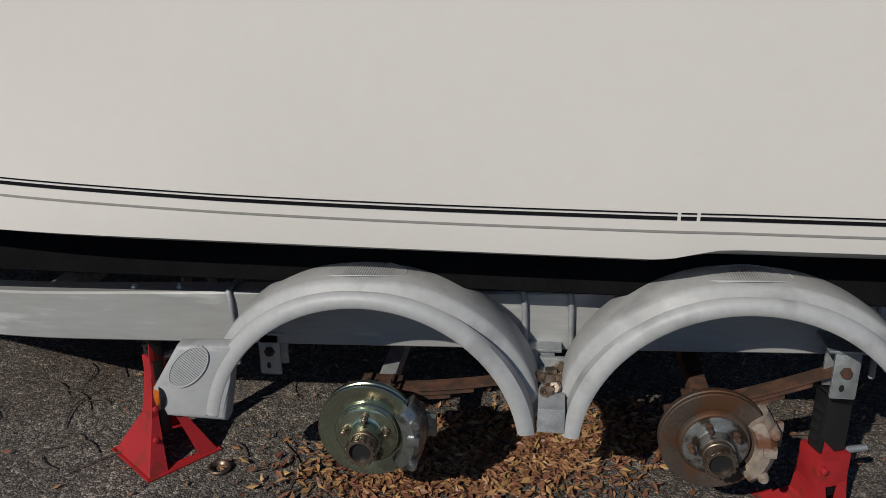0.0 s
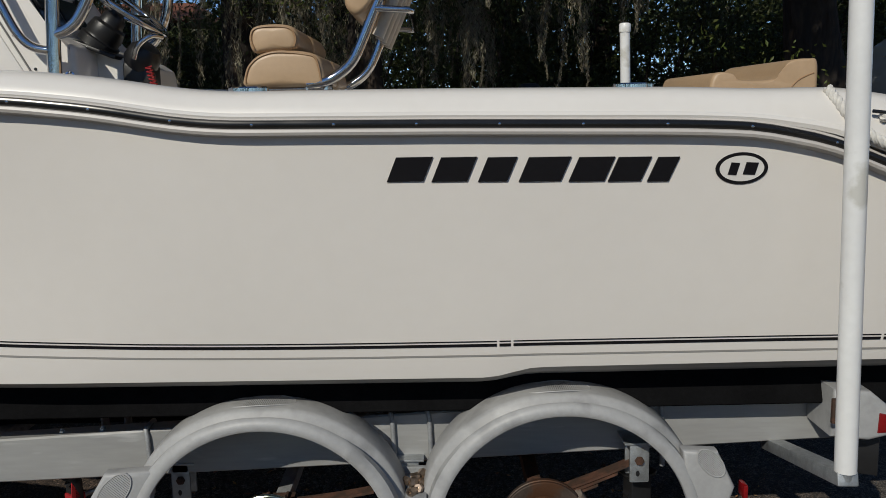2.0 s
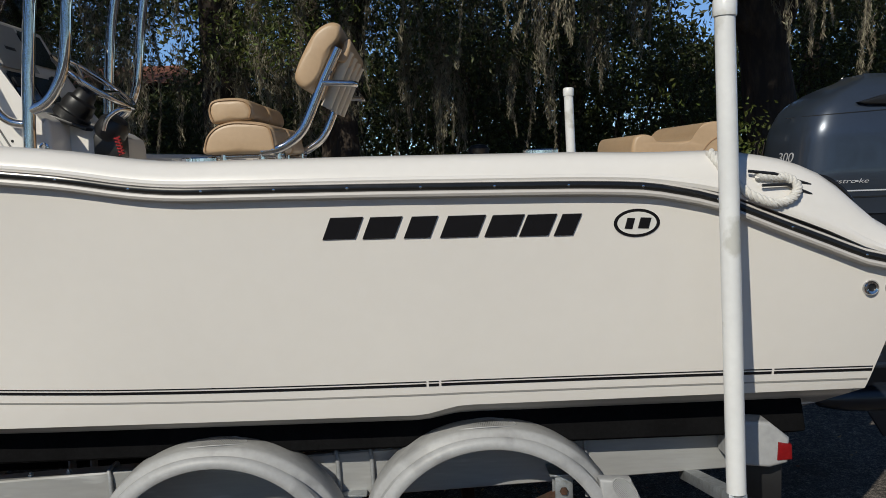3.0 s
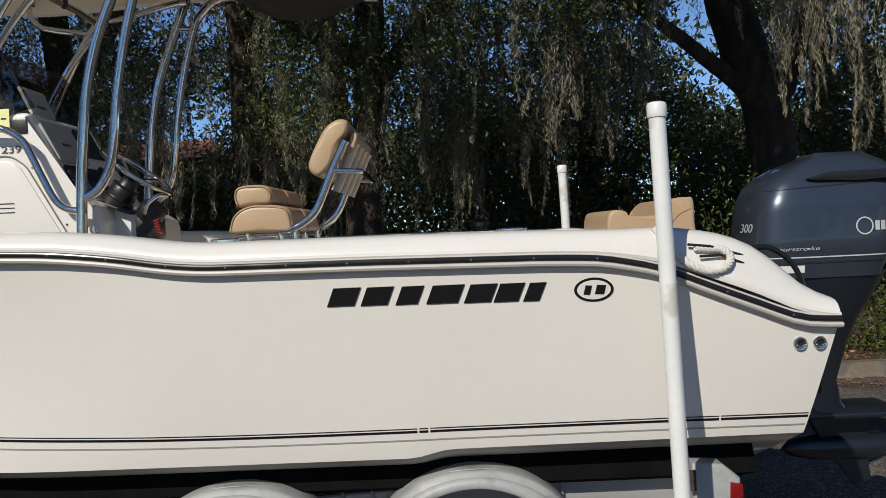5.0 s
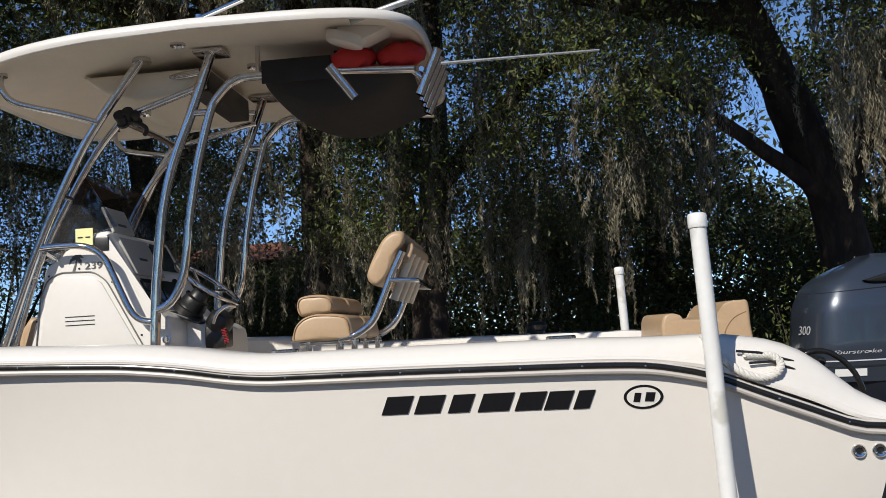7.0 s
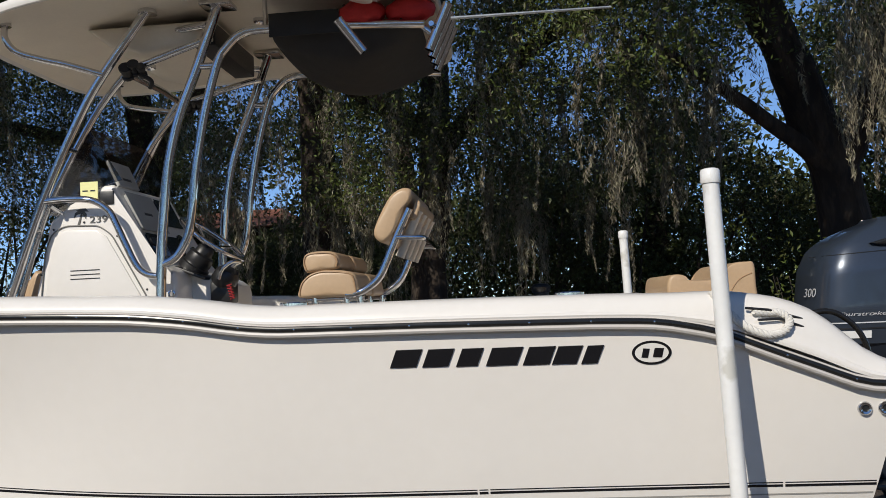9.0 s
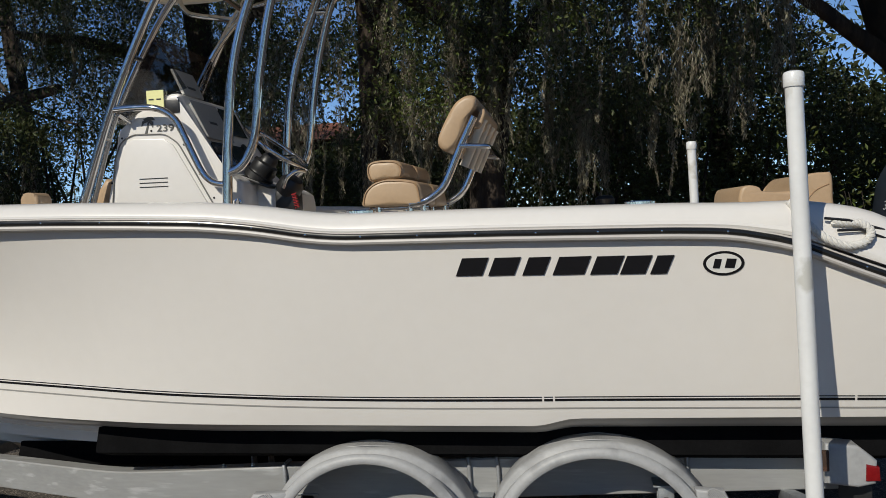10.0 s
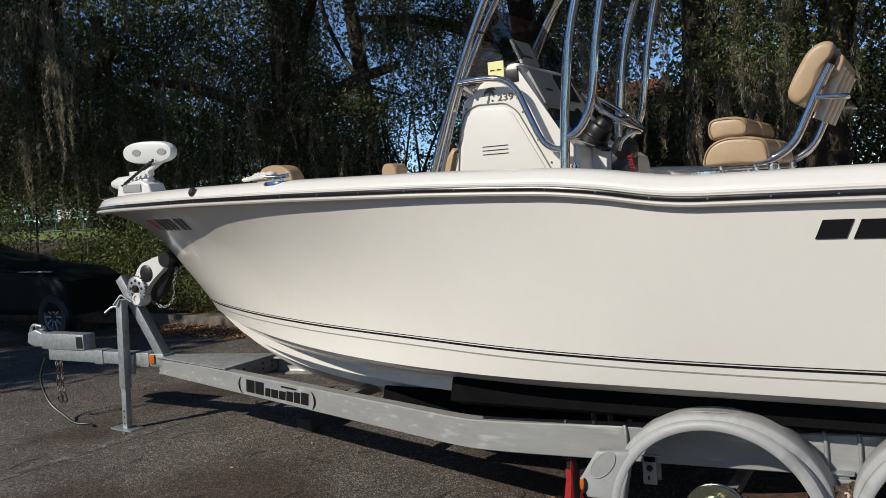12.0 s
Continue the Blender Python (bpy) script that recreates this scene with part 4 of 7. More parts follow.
# steering wheel, hub and throttle
SW = Matrix.Translation((-0.862, 2.98, 2.086)) @ pose(0, 0, 0, 0, 37, 0)
bm = B()
tube(bm, [SW @ Vector((0.19 * math.cos(2 * math.pi * k / 40), 0.19 * math.sin(2 * math.pi * k / 40), 0)) for k in range(40)], 0.0135, 10, closed=True)
wheel = part("steering_wheel", bm, M["chrome"], console, "polished steel steering wheel")
for k in range(5):
    a = 2 * math.pi * k / 5
    bm = B()
    tube(bm, [SW @ Vector((0.185 * math.cos(a), 0.185 * math.sin(a), 0)), SW @ Vector((0.1 * math.cos(a), 0.1 * math.sin(a), -0.02)), SW @ Vector((0.03 * math.cos(a), 0.03 * math.sin(a), -0.04))], 0.008, 8)
    part("spoke", bm, M["chrome"], wheel)
bm = B()
lathe(bm, [(0.001, -0.20), (0.082, -0.20), (0.082, -0.165), (0.072, -0.16), (0.07, -0.15), (0.074, -0.14), (0.066, -0.10), (0.05, -0.09), (0.045, -0.06), (0.03, -0.045), (0.03, -0.03), (0.001, -0.03)], SW, 28)
part("helm_hub", bm, M["black"], wheel, "black helm hub")
bm = B()
lathe(bm, [(0.001, -0.02), (0.06, -0.02), (0.07, 0.0), (0.066, 0.05), (0.045, 0.075), (0.001, 0.08)], pose(-0.80, 2.95, 1.86, 0, 40, -20), 24)
box(bm, (-0.86, 2.90, 1.74), (-0.74, 3.02, 1.86), 0.02)
thr = part("throttle_base", bm, M["black"], console, "black throttle control")
bm = B()
tube(bm, smooth_path([(-0.80, 2.88, 1.87), (-0.775, 2.87, 1.92), (-0.73, 2.88, 1.955), (-0.70, 2.93, 1.955)]), 0.011, 10)
part("throttle_lever", bm, M["chrome"], thr, "chrome throttle lever")
bm = B()
tube(bm, [(-0.74 + 0.012 * math.cos(k * 0.9) + 0.02 * k / 40, 2.86 + 0.012 * math.sin(k * 0.9), 1.84 - 0.08 * k / 40) for k in range(40)], 0.0032, 6)
part("kill_cord", bm, M["red"], console, "coiled red safety cord")
bm = B()
prism(bm, [(-1.10, 1.19), (-1.10, 1.965), (-1.06, 1.95), (-0.84, 1.868), (-0.80, 1.84), (-0.79, 1.80), (-0.78, 1.19)], CY0 + 0.20, CY1 - 0.06, "y", bevel=0.015, seg=3)
part("helm_pod", bm, M["deck"], console)
bm = B()
box(bm, (-0.10, -0.085, 0.0), (0.10, 0.085, 0.016), 0.006, Matrix.Translation((-0.965, 2.95, 1.905)) @ pose(0, 0, 0, 0, 22, 0))
part("helm_plate", bm, M["black"], console, "black helm mounting plate")
bm = B()
lathe(bm, [(0.001, 0.0), (0.02, 0.0), (0.02, 0.008), (0.014, 0.010), (0.012, 0.004), (0.001, 0.004)], Matrix.Translation((-0.995, CY0, 1.80)) @ FACE_OUT, 18)
part("side_latch", bm, M["chrome"], console, "round chrome latch")
bm = B()
prism(bm, [(-1.88, 1.2), (-1.82, 1.88), (-1.76, 1.96), (-1.70, 1.94), (-1.72, 1.2)], CY0 + 0.06, CY1 - 0.06, "y", bevel=0.03, seg=3)
part("forward_seat", bm, M["vinyl"], console, "tan vinyl seat against the console front")

# ---- t-top ----
ttop = thing("t_top", "polished steel tube frame with a white hard top over the helm", "boat top")
YN = 2.66


def frame_tube(pts, r=0.0235, name="frame_tube", bend=0.0):
    """A frame tube and its twin on the other side; bend 0 runs smoothly through the points."""
    for side in (-1, 1):
        q = [(x, y if side < 0 else 2 * YC - y, z) for x, y, z in pts]
        bm = B()
        tube(bm, round_corner(q, bend, 6) if bend else smooth_path(q, 5), r, 16)
        part(name, bm, M["chrome"], ttop)


# front legs, doubled; the inner one runs on below the top
FRONT = [(-1.87, YN, 1.68), (-1.80, YN, 1.838), (-1.63, YN, 2.285), (-1.43, YN, 2.70), (-1.296, YN, 2.92), (-1.056, YN, 3.235)]
INNER = [(-1.84, YN + 0.08, 1.70), (-1.695, YN + 0.08, 2.15), (-1.605, YN + 0.08, 2.355), (-1.39, YN + 0.08, 2.725), (-1.19, YN + 0.06, 2.945), (-1.075, YN + 0.06, 2.992), (-0.82, YN + 0.04, 3.063), (-0.73, YN + 0.02, 3.08)]
frame_tube(FRONT, 0.023)
frame_tube(INNER, 0.0185)
# aft legs: an upright and a bent tube in front of it that carries the bag
frame_tube([(-1.019, YN, 1.66), (-1.019, YN, 1.778), (-1.012, YN, 1.95), (-1.0, YN, 2.12), (-0.965, YN, 2.427), (-0.90, YN, 2.68), (-0.80, YN, 2.93), (-0.685, YN, 3.235)], 0.0255)
frame_tube([(-1.012, YN, 1.945), (-0.955, YN, 1.967), (-0.91, YN, 2.01), (-0.866, YN, 2.10), (-0.845, YN, 2.218), (-0.825, YN, 2.394), (-0.77, YN, 2.68), (-0.695, YN, 2.943), (-0.64, YN, 3.026), (-0.565, YN, 3.085), (-0.44, YN, 3.10),
            (0.0, YN - 0.01, 3.085), (0.36, YN - 0.02, 3.06)], 0.0225)
frame_tube([(-0.79, YN, 2.935), (-0.70, YN, 2.932)], 0.017, bend=0.01)
# grab rail along the console, bent down to the aft leg
frame_tube([(-1.63, YN, 2.297), (-1.50, YN, 2.302), (-1.37, YN, 2.291), (-1.281, YN, 2.236), (-1.24, YN, 2.16), (-1.196, YN, 2.062), (-1.143, YN, 1.954), (-1.09, YN, 1.905), (-1.02, YN, 1.89)], 0.0175)
frame_tube([(-1.585, YN, 2.275), (-1.565, CY0, 2.24)], 0.011, bend=0.01)
# top members
frame_tube([(-1.055, YN + 0.15, 3.165), (-0.74, YN + 0.01, 3.15)], 0.0185, bend=0.01)
frame_tube([(-0.44, YN, 3.10), (-0.44, YN, 3.25)], 0.012, bend=0.01)
bm = B()
tube(bm, [(-1.19, YN + 0.06, 2.945), (-1.17, YC, 2.945), (-1.19, 2 * YC - YN - 0.06, 2.945)], 0.019, 14)
part("cross_tube", bm, M["chrome"], ttop)
frame_tube([(-1.71, 2.50, 3.165), (-1.711, 2.50, 3.10), (-1.66, 2.51, 3.03), (-1.56, 2.54, 2.995), (-1.43, 2.58, 2.965), (-1.29, 2.65, 2.925)], 0.0165, "front_brace")
# mounting plates and collars
for side in (-1, 1):
    for x, y, z, r in ((-1.05, YN, 3.232, 0.048), (-1.71, 2.50, 3.165, 0.03)):
        bm = B()
        yy = y if side < 0 else 2 * YC - y
        lathe(bm, [(0.001, -0.01), (r, -0.01), (r, 0.0), (r * 0.9, 0.012), (0.001, 0.012)], Matrix.Translation((x, yy, z)), 24)
        part("flange", bm, M["chrome"], ttop)
    bm = B()
    yy = YN if side < 0 else 2 * YC - YN
    box(bm, (-0.76, yy - 0.065, 3.226), (-0.60, yy + 0.065, 3.248), 0.008)
    part("mount_plate", bm, M["chrome"], ttop)
    bm = B()
    yy = YN + 0.04 if side < 0 else 2 * YC - YN - 0.04
    for dx, dz, r in ((-1.185, 2.945, 0.034), (-1.145, 2.962, 0.029), (-1.105, 2.945, 0.023)):
        lathe(bm, [(0.001, -0.035), (r, -0.035), (r, -0.02), (r * 0.8, -0.018), (r * 0.8, 0.018), (r, 0.02), (r, 0.035), (0.001, 0.035)], Matrix.Translation((dx, yy, dz)) @ pose(0, 0, 0, 60, 20, 0), 16)
    tube(bm, smooth_path([(-1.12, yy, 2.93), (-1.07, yy + 0.03, 2.90), (-1.09, yy + 0.06, 2.87)]), 0.012, 8)
    part("clamp", bm, M["black"], ttop, "black clamp")
    for z in (2.16, 2.56):
        bm = B()
        c, d = (Vector((ramp([(p[2], p[0]) for p in line], z), line[0][1], z)) for line in (FRONT, INNER))
        if side > 0:
            c.y, d.y = 2 * YC - c.y, 2 * YC - d.y
        tube(bm, [c, d], 0.014, 10)
        part("rung", bm, M["chrome"], ttop)
    bm = B()
    yy = YN + 0.15 if side < 0 else 2 * YC - YN - 0.15
    lathe(bm, [(0.001, -0.008), (0.052, -0.008), (0.055, 0.0), (0.05, 0.01), (0.001, 0.012)], Matrix.Translation((-1.06, yy, 3.166)) @ pose(0, 0, 0, 0, 70, 0), 24)
    part("flange", bm, M["chrome"], ttop)

# hard top: a lens-shaped shell with a rolled white edge
TOPC = Vector((-0.78, YC, 3.212))


def top_outline(a, k=1.0):
    """Planform by angle: rounded, blunter at the stern end."""
    c, s_ = math.cos(a), math.sin(a)
    x = (1.21 if c > 0 else 1.16) * math.copysign(abs(c) ** (0.30 if c > 0 else 0.48), c)
    y = 0.88 * math.copysign(abs(s_) ** (0.30 if c > 0 else 0.44), s_)
    if c < 0:
        y *= 1 - 0.03 * abs(x / 1.16) ** 2
    return x * k, y * k


def top_z(x):
    return -0.056 * ((x - 0.2) / 0.976) ** 2 if x < 0.2 else -0.02 * ((x - 0.2) / 0.9) ** 2


TOP_RINGS = [(0.0, 0.045), (0.5, 0.044), (0.84, 0.038), (0.93, 0.022), (0.975, 0.0), (0.99, -0.008), (1.0, -0.004), (1.005, 0.008), (1.005, 0.026), (0.998, 0.04), (0.985, 0.048), (0.95, 0.054), (0.7, 0.07), (0.0, 0.085)]
top_shell = None
# The underside's cream also stands for warm light bounced off the deck.
for nm, rings, mat, lab in (("hard_top", TOP_RINGS[4:], M["deck"], "white fibreglass hard top"), ("toned_underside", TOP_RINGS[:5], M["liner"], "moulded underside, cream tone carrying warm bounced light")):
    bm = B()
    rows = []
    for k, dz in rings:
        row = []
        for i in range(96):
            x, y = top_outline(2 * math.pi * i / 96 + 0.001, max(k, 0.001))
            row.append(Vector((TOPC.x + x, TOPC.y + y, TOPC.z + top_z(x) + dz)))
        rows.append(row)
    sheet(bm, rows, close_u=True)
    bmesh.ops.remove_doubles(bm, verts=bm.verts, dist=0.002)
    top_shell = part(nm, bm, mat, top_shell if nm == "toned_underside" else ttop, lab)
# box for electronics below it
bm = B()
prism(bm, [(-1.42, 3.2), (-1.30, 3.10), (-1.12, 3.05), (-0.86, 3.07), (-0.74, 3.2)], YC - 0.36, YC + 0.36, "y", bevel=0.03, seg=3)
part("overhead_box", bm, M["liner"], ttop, "white overhead electronics box")
bm = B()
box(bm, (-0.98, YC - 0.33, 3.075), (-0.74, YC + 0.33, 3.20), 0.01, None)
part("overhead_hatch", bm, M["black"], ttop, "dark smoked hatch")
for x, y in ((-0.80, 2.52), (-0.55, 2.95), (-0.55, 3.45), (-1.2, 3.0), (0.33, 2.50)):
    bm = B()
    lathe(bm, [(0.001, 0.004), (0.026, 0.004), (0.03, 0.0), (0.038, -0.006), (0.04, 0.012)][::-1], Matrix.Translation((x, y, 3.244 if x > -1.1 else 3.05)), 24)
    part("dome_light", bm, M["chrome"], ttop, "round chrome light")
bm = B()
lathe(bm, [(0.001, -0.03), (0.07, -0.03), (0.082, -0.024), (0.086, -0.01), (0.09, 0.02)], Matrix.Translation((0.045, 2.50, 3.19)) @ pose(0, 0, 0, 0, 18, 0) @ Matrix.Diagonal((1.15, 0.75, 1, 1)), 28)
prism(bm, [(0.0, 3.255), (0.03, 3.18), (0.14, 3.17), (0.25, 3.215), (0.28, 3.255)], 2.46, 2.60, "y", bevel=0.012)
part("deck_light_pod", bm, M["deck"], ttop, "white moulded light pod")
# canvas bag with life vests
CANVAS = material("black canvas", (0.018, 0.017, 0.017), 0.75, vary=0.15, scale=15, bump=0.004, bump_scale=14)
VEST = material("red life vest cloth", (0.50, 0.02, 0.02), 0.7, vary=0.12, scale=12, bump=0.006, bump_scale=16)
bm = B()
rows = []
for i in range(25):
    t = i / 24
    x = -0.415 + 0.76 * t
    depth = 0.205 * (math.sin(math.pi * min(1, 0.10 + 0.86 * t)) ** 0.7) * (0.55 + 0.45 * math.sin(math.pi * t) ** 0.5) + 0.005
    row = []
    for j in range(17):
        w = j / 16
        y = YN + 0.0 + (2 * YC - 2 * YN) * w
        sag = math.sin(math.pi * w) ** 0.35
        row.append(Vector((x, y, 3.085 - 0.015 * t - depth * sag)))
    rows.append(row)
sheet(bm, rows)
bag = part("storage_bag", bm, CANVAS, ttop, "black canvas sling bag")
bm = B()
box(bm, (-0.415, YN - 0.036, 3.045), (-0.06, YN - 0.026, 3.165), 0.005)
part("bag_edge", bm, CANVAS, bag)
vest = thing("life_vests", "folded red life vests stowed in the canvas bag", "life vest")
bm = B()
for k, (x, y, w) in enumerate(((0.05, 2.67, 0.16), (0.29, 2.68, 0.17), (0.05, 3.1, 0.3), (-0.2, 3.3, 0.2))):
    g = bmesh.ops.create_uvsphere(bm, u_segments=16, v_segments=10, radius=1.0)
    for v in g["verts"]:
        v.co = Vector((x + v.co.x * w * 0.75, y + v.co.y * (0.09 if k < 2 else 0.16), (3.145 if k < 2 else 3.11) + 0.062 * v.co.z + 0.008 * math.sin(9 * v.co.x + 5 * v.co.y)))
part("vest", bm, VEST, vest)
for x in (-0.02, 0.10, 0.24):
    bm = B()
    tube(bm, [(x - 0.02, YN, 3.19), (x, YN - 0.01, 3.12), (x + 0.015, YN - 0.01, 3.07)], 0.009, 8)
    part("strap", bm, M["black"], vest)


# rod holders on the top
def rod_holder(a, b_, parent, mat, r=0.024):
    bm = B()
    a, b_ = Vector(a), Vector(b_)
    d = (b_ - a).normalized()
    m = Matrix.Translation(a) @ d.to_track_quat("Z", "Y").to_matrix().to_4x4()
    L = (b_ - a).length
    lathe(bm, [(r * 0.85, 0.02), (r * 0.85, 0.0), (r, 0.0), (r, L - 0.01), (r * 1.12, L), (r * 0.9, L), (r * 0.9, L - 0.05), (0.001, L - 0.06)], m, 20)
    return part("rod_holder", bm, mat, parent, "tube rod holder")


for y in (2.50, 2.62, 2.74, 2.86):
    rod_holder((0.39, y, 2.885), (0.49, y, 3.10), ttop, M["chrome"])
bm = B()
tube(bm, [(0.41, 2.46, 3.0), (0.41, YC, 3.0), (0.41, 2.90, 3.0)], 0.013, 12)
tube(bm, [(0.34, YN, 3.06), (0.41, YN, 3.0)], 0.015, 12)
part("holder_bar", bm, M["chrome"], ttop)
rod_holder((0.09, 2.44, 2.88), (-0.02, 2.40, 3.03), ttop, M["chrome"], 0.023)
# outrigger poles
for a, b_, r in (((0.50, 2.5, 3.03), (1.26, 2.6, 3.06), 0.008), ((0.10, 2.35, 3.22), (1.6, 2.3, 3.60), 0.016)):
    bm = B()
    tube(bm, [a, b_], r, 10, r_end=r * 0.7)
    part("outrigger_pole", bm, M["galv"], ttop, "thin aluminium outrigger pole")
bm = B()
lathe(bm, [(0.04, 0), (0.04, 0.02), (0.02, 0.03), (0.018, 0.12), (0.001, 0.12)], Matrix.Translation((-0.70, 2.55, 3.28)), 16)
tube(bm, [(-0.70, 2.55, 3.38), (-0.45, 2.5, 3.44)], 0.014, 10)
part("outrigger_base", bm, M["chrome"], ttop)

# ---- leaning post ----
post = thing("leaning_post_seat", "tan vinyl leaning post seat with a raised backrest and rod holders", "boat seat")


def pad_loft(bm, outline, y0, y1, r, m=None):
    """A cushion: a smooth outline drawn along y with swollen, rounded ends."""
    pts = smooth_path([Vector((x, 0, z)) for x, z in outline], 4, closed=True)
    c = sum(pts, Vector()) / len(pts)
    rows = []
    steps = [(r * (1 - math.cos(a)), r * (1 - math.sin(a))) for a in [math.pi / 2 * k / 5 for k in range(6)]]
    ring = [(y0 + o, i) for o, i in steps] + [(y1 - o, i) for o, i in steps[::-1]]
    for y, inset in ring:
        row = []
        for q in pts:
            d = c - q
            p_ = q + d.normalized() * min(inset, d.length * 0.8)
            v = Vector((p_.x, y, p_.z))
            row.append(m @ v if m is not None else v)
        rows.append(row)
    vs = sheet(bm, rows, close_u=True)
    bm.faces.new(vs[0])
    bm.faces.new(vs[-1][::-1])


SEAM = material("dark tan piping", (0.30, 0.18, 0.09), 0.5, vary=0.05)
for k, (y0, y1) in enumerate(((2.70, 3.09), (3.11, 3.50))):
    bm = B()
    m = Matrix.Identity(4)
    # lower pad: rounded front
    pad_loft(bm, [(-0.337, 1.752), (-0.335, 1.79), (-0.318, 1.83), (-0.275, 1.866), (-0.205, 1.884), (-0.10, 1.874), (-0.05, 1.852), (-0.034, 1.80), (-0.032, 1.752), (-0.1, 1.746), (-0.27, 1.746)], y0, y1, 0.03)
    pad = part("seat_pad", bm, M["vinyl"], post)
    bm = B()
    pad_loft(bm, [(-0.298, 1.878), (-0.310, 1.925), (-0.292, 1.966), (-0.225, 1.977), (-0.15, 1.968), (-0.122, 1.925), (-0.132, 1.886), (-0.20, 1.878), (-0.26, 1.872)], y0, y1, 0.03)
    top_pad = part("bolster_pad", bm, M["vinyl"], post)
for y in (2.702, 3.498):
    bm = B()
    tube(bm, smooth_path([(-0.326, y, 1.762), (-0.324, y, 1.79), (-0.308, y, 1.826), (-0.268, y, 1.858), (-0.205, y, 1.873), (-0.105, y, 1.864), (-0.06, y, 1.845), (-0.044, y, 1.762)]), 0.004, 6)
    part("piping", bm, SEAM, post)
    bm = B()
    tube(bm, smooth_path([(-0.288, y, 1.885), (-0.299, y, 1.925), (-0.284, y, 1.958), (-0.222, y, 1.967), (-0.155, y, 1.959), (-0.133, y, 1.925), (-0.14, y, 1.893)]), 0.0035, 6)
    part("piping", bm, SEAM, post)
# backrest
bm = B()
pad_loft(bm, [(0.053, 2.045), (0.061, 2.086), (0.096, 2.159), (0.142, 2.231), (0.191, 2.264), (0.229, 2.268), (0.252, 2.25), (0.245, 2.21), (0.212, 2.17), (0.19, 2.125), (0.15, 2.045), (0.105, 2.004), (0.072, 2.013)], 2.70, 3.50, 0.03)
back = part("backrest", bm, M["vinyl"], post)
bm = B()
pad_loft(bm, [(0.225, 2.12), (0.245, 2.165), (0.262, 2.205), (0.282, 2.205), (0.288, 2.18), (0.27, 2.13), (0.25, 2.11)], 2.76, 3.44, 0.014)
part("back_pad", bm, M["vinyl"], back)
for side in (-1, 1):
    y = YC + side * 0.38
    bm = B()
    tube(bm, smooth_path([(-0.10, y, 1.752), (-0.026, y, 1.765), (0.032, y, 1.797), (0.072, y, 1.835), (0.102, y, 1.887), (0.166, y, 2.029), (0.215, y, 2.125), (0.235, y, 2.165)]), 0.0195, 14)
    part("back_post", bm, M["chrome"], post, "polished bent tube")
    for x in (-0.265, -0.105, -0.035):
        bm = B()
        tube(bm, [(x, y - side * 0.04, 1.2), (x, y - side * 0.04, 1.75)], 0.0165, 12)
        part("leg", bm, M["chrome"], post)
    bm = B()
    tube(bm, [(-0.31, y - side * 0.04, 1.738), (-0.01, y - side * 0.04, 1.738)], 0.014, 12)
    part("seat_rail", bm, M["chrome"], post)
bm = B()
box(bm, (-0.26, 2.79, 1.2), (0.02, 3.41, 1.66), 0.015)
part("seat_base", bm, M["liner"], post)
HOLDER = material("beige plastic rod tube", (0.60, 0.53, 0.43), 0.4, vary=0.05)
for k in range(4):
    y = 2.80 + 0.20 * k
    bm = B()
    m = pose(0.218, y, 2.045, 0, 24.5, 0)
    lathe(bm, [(0.019, -0.125), (0.0235, -0.125), (0.0235, 0.11), (0.027, 0.12), (0.027, 0.127), (0.021, 0.127), (0.021, 0.05), (0.001, 0.04)], m, 18)
    part("rod_tube", bm, HOLDER, post, "beige plastic rod tube")
bm = B()
tube(bm, round_corner([(0.165, 2.71, 2.026), (0.30, 2.71, 2.018), (0.30, 3.49, 2.012), (0.165, 3.49, 2.026)], 0.04), 0.0125, 12)
part("holder_rail", bm, M["chrome"], post)

# ---- stern bench ----
bench = thing("stern_bench", "tan vinyl stern bench with a stitched backrest", "boat seat")
bm = B()
pad_loft(bm, [(1.51, 1.45), (1.505, 1.68), (1.515, 1.755), (1.54, 1.778), (1.585, 1.776), (1.605, 1.752), (1.68, 1.744), (1.775, 1.75), (1.805, 1.79), (1.84, 1.822), (1.91, 1.828), (1.945, 1.815), (1.95, 1.70), (1.95, 1.45), (1.72, 1.44)], 2.98, 3.75, 0.018)
part("backrest", bm, M["vinyl"], bench)
bm = B()
tube(bm, smooth_path([(1.80, 2.979, 1.60), (1.82, 2.979, 1.68), (1.865, 2.979, 1.74), (1.93, 2.98, 1.77)]), 0.003, 6)
part("piping", bm, SEAM, bench)
bm = B()
box(bm, (1.35, 2.8, 1.2), (1.98, 3.9, 1.5), 0.03)
part("seat", bm, M["vinyl"], bench)

# ---- outboard ----
motor = thing("outboard_motor", "dark grey-blue outboard motor on the transom", "outboard motor")
MX = 2.56


def cowl_section(t):
    """Half sizes of the cowl by height, 0 at its base to 1 at the top: aft x, fore x, half width."""
    fore = ramp([(0, 0.335), (0.25, 0.365), (0.6, 0.335), (0.78, 0.28), (0.9, 0.15), (1.0, -0.05)], t)
    aft = ramp([(0, 0.30), (0.25, 0.36), (0.6, 0.40), (0.85, 0.39), (0.95, 0.36), (1.0, 0.24)], t)
    half = ramp([(0, 0.25), (0.25, 0.285), (0.6, 0.275), (0.8, 0.235), (0.93, 0.17), (1.0, 0.08)], t)
    return fore, aft, half


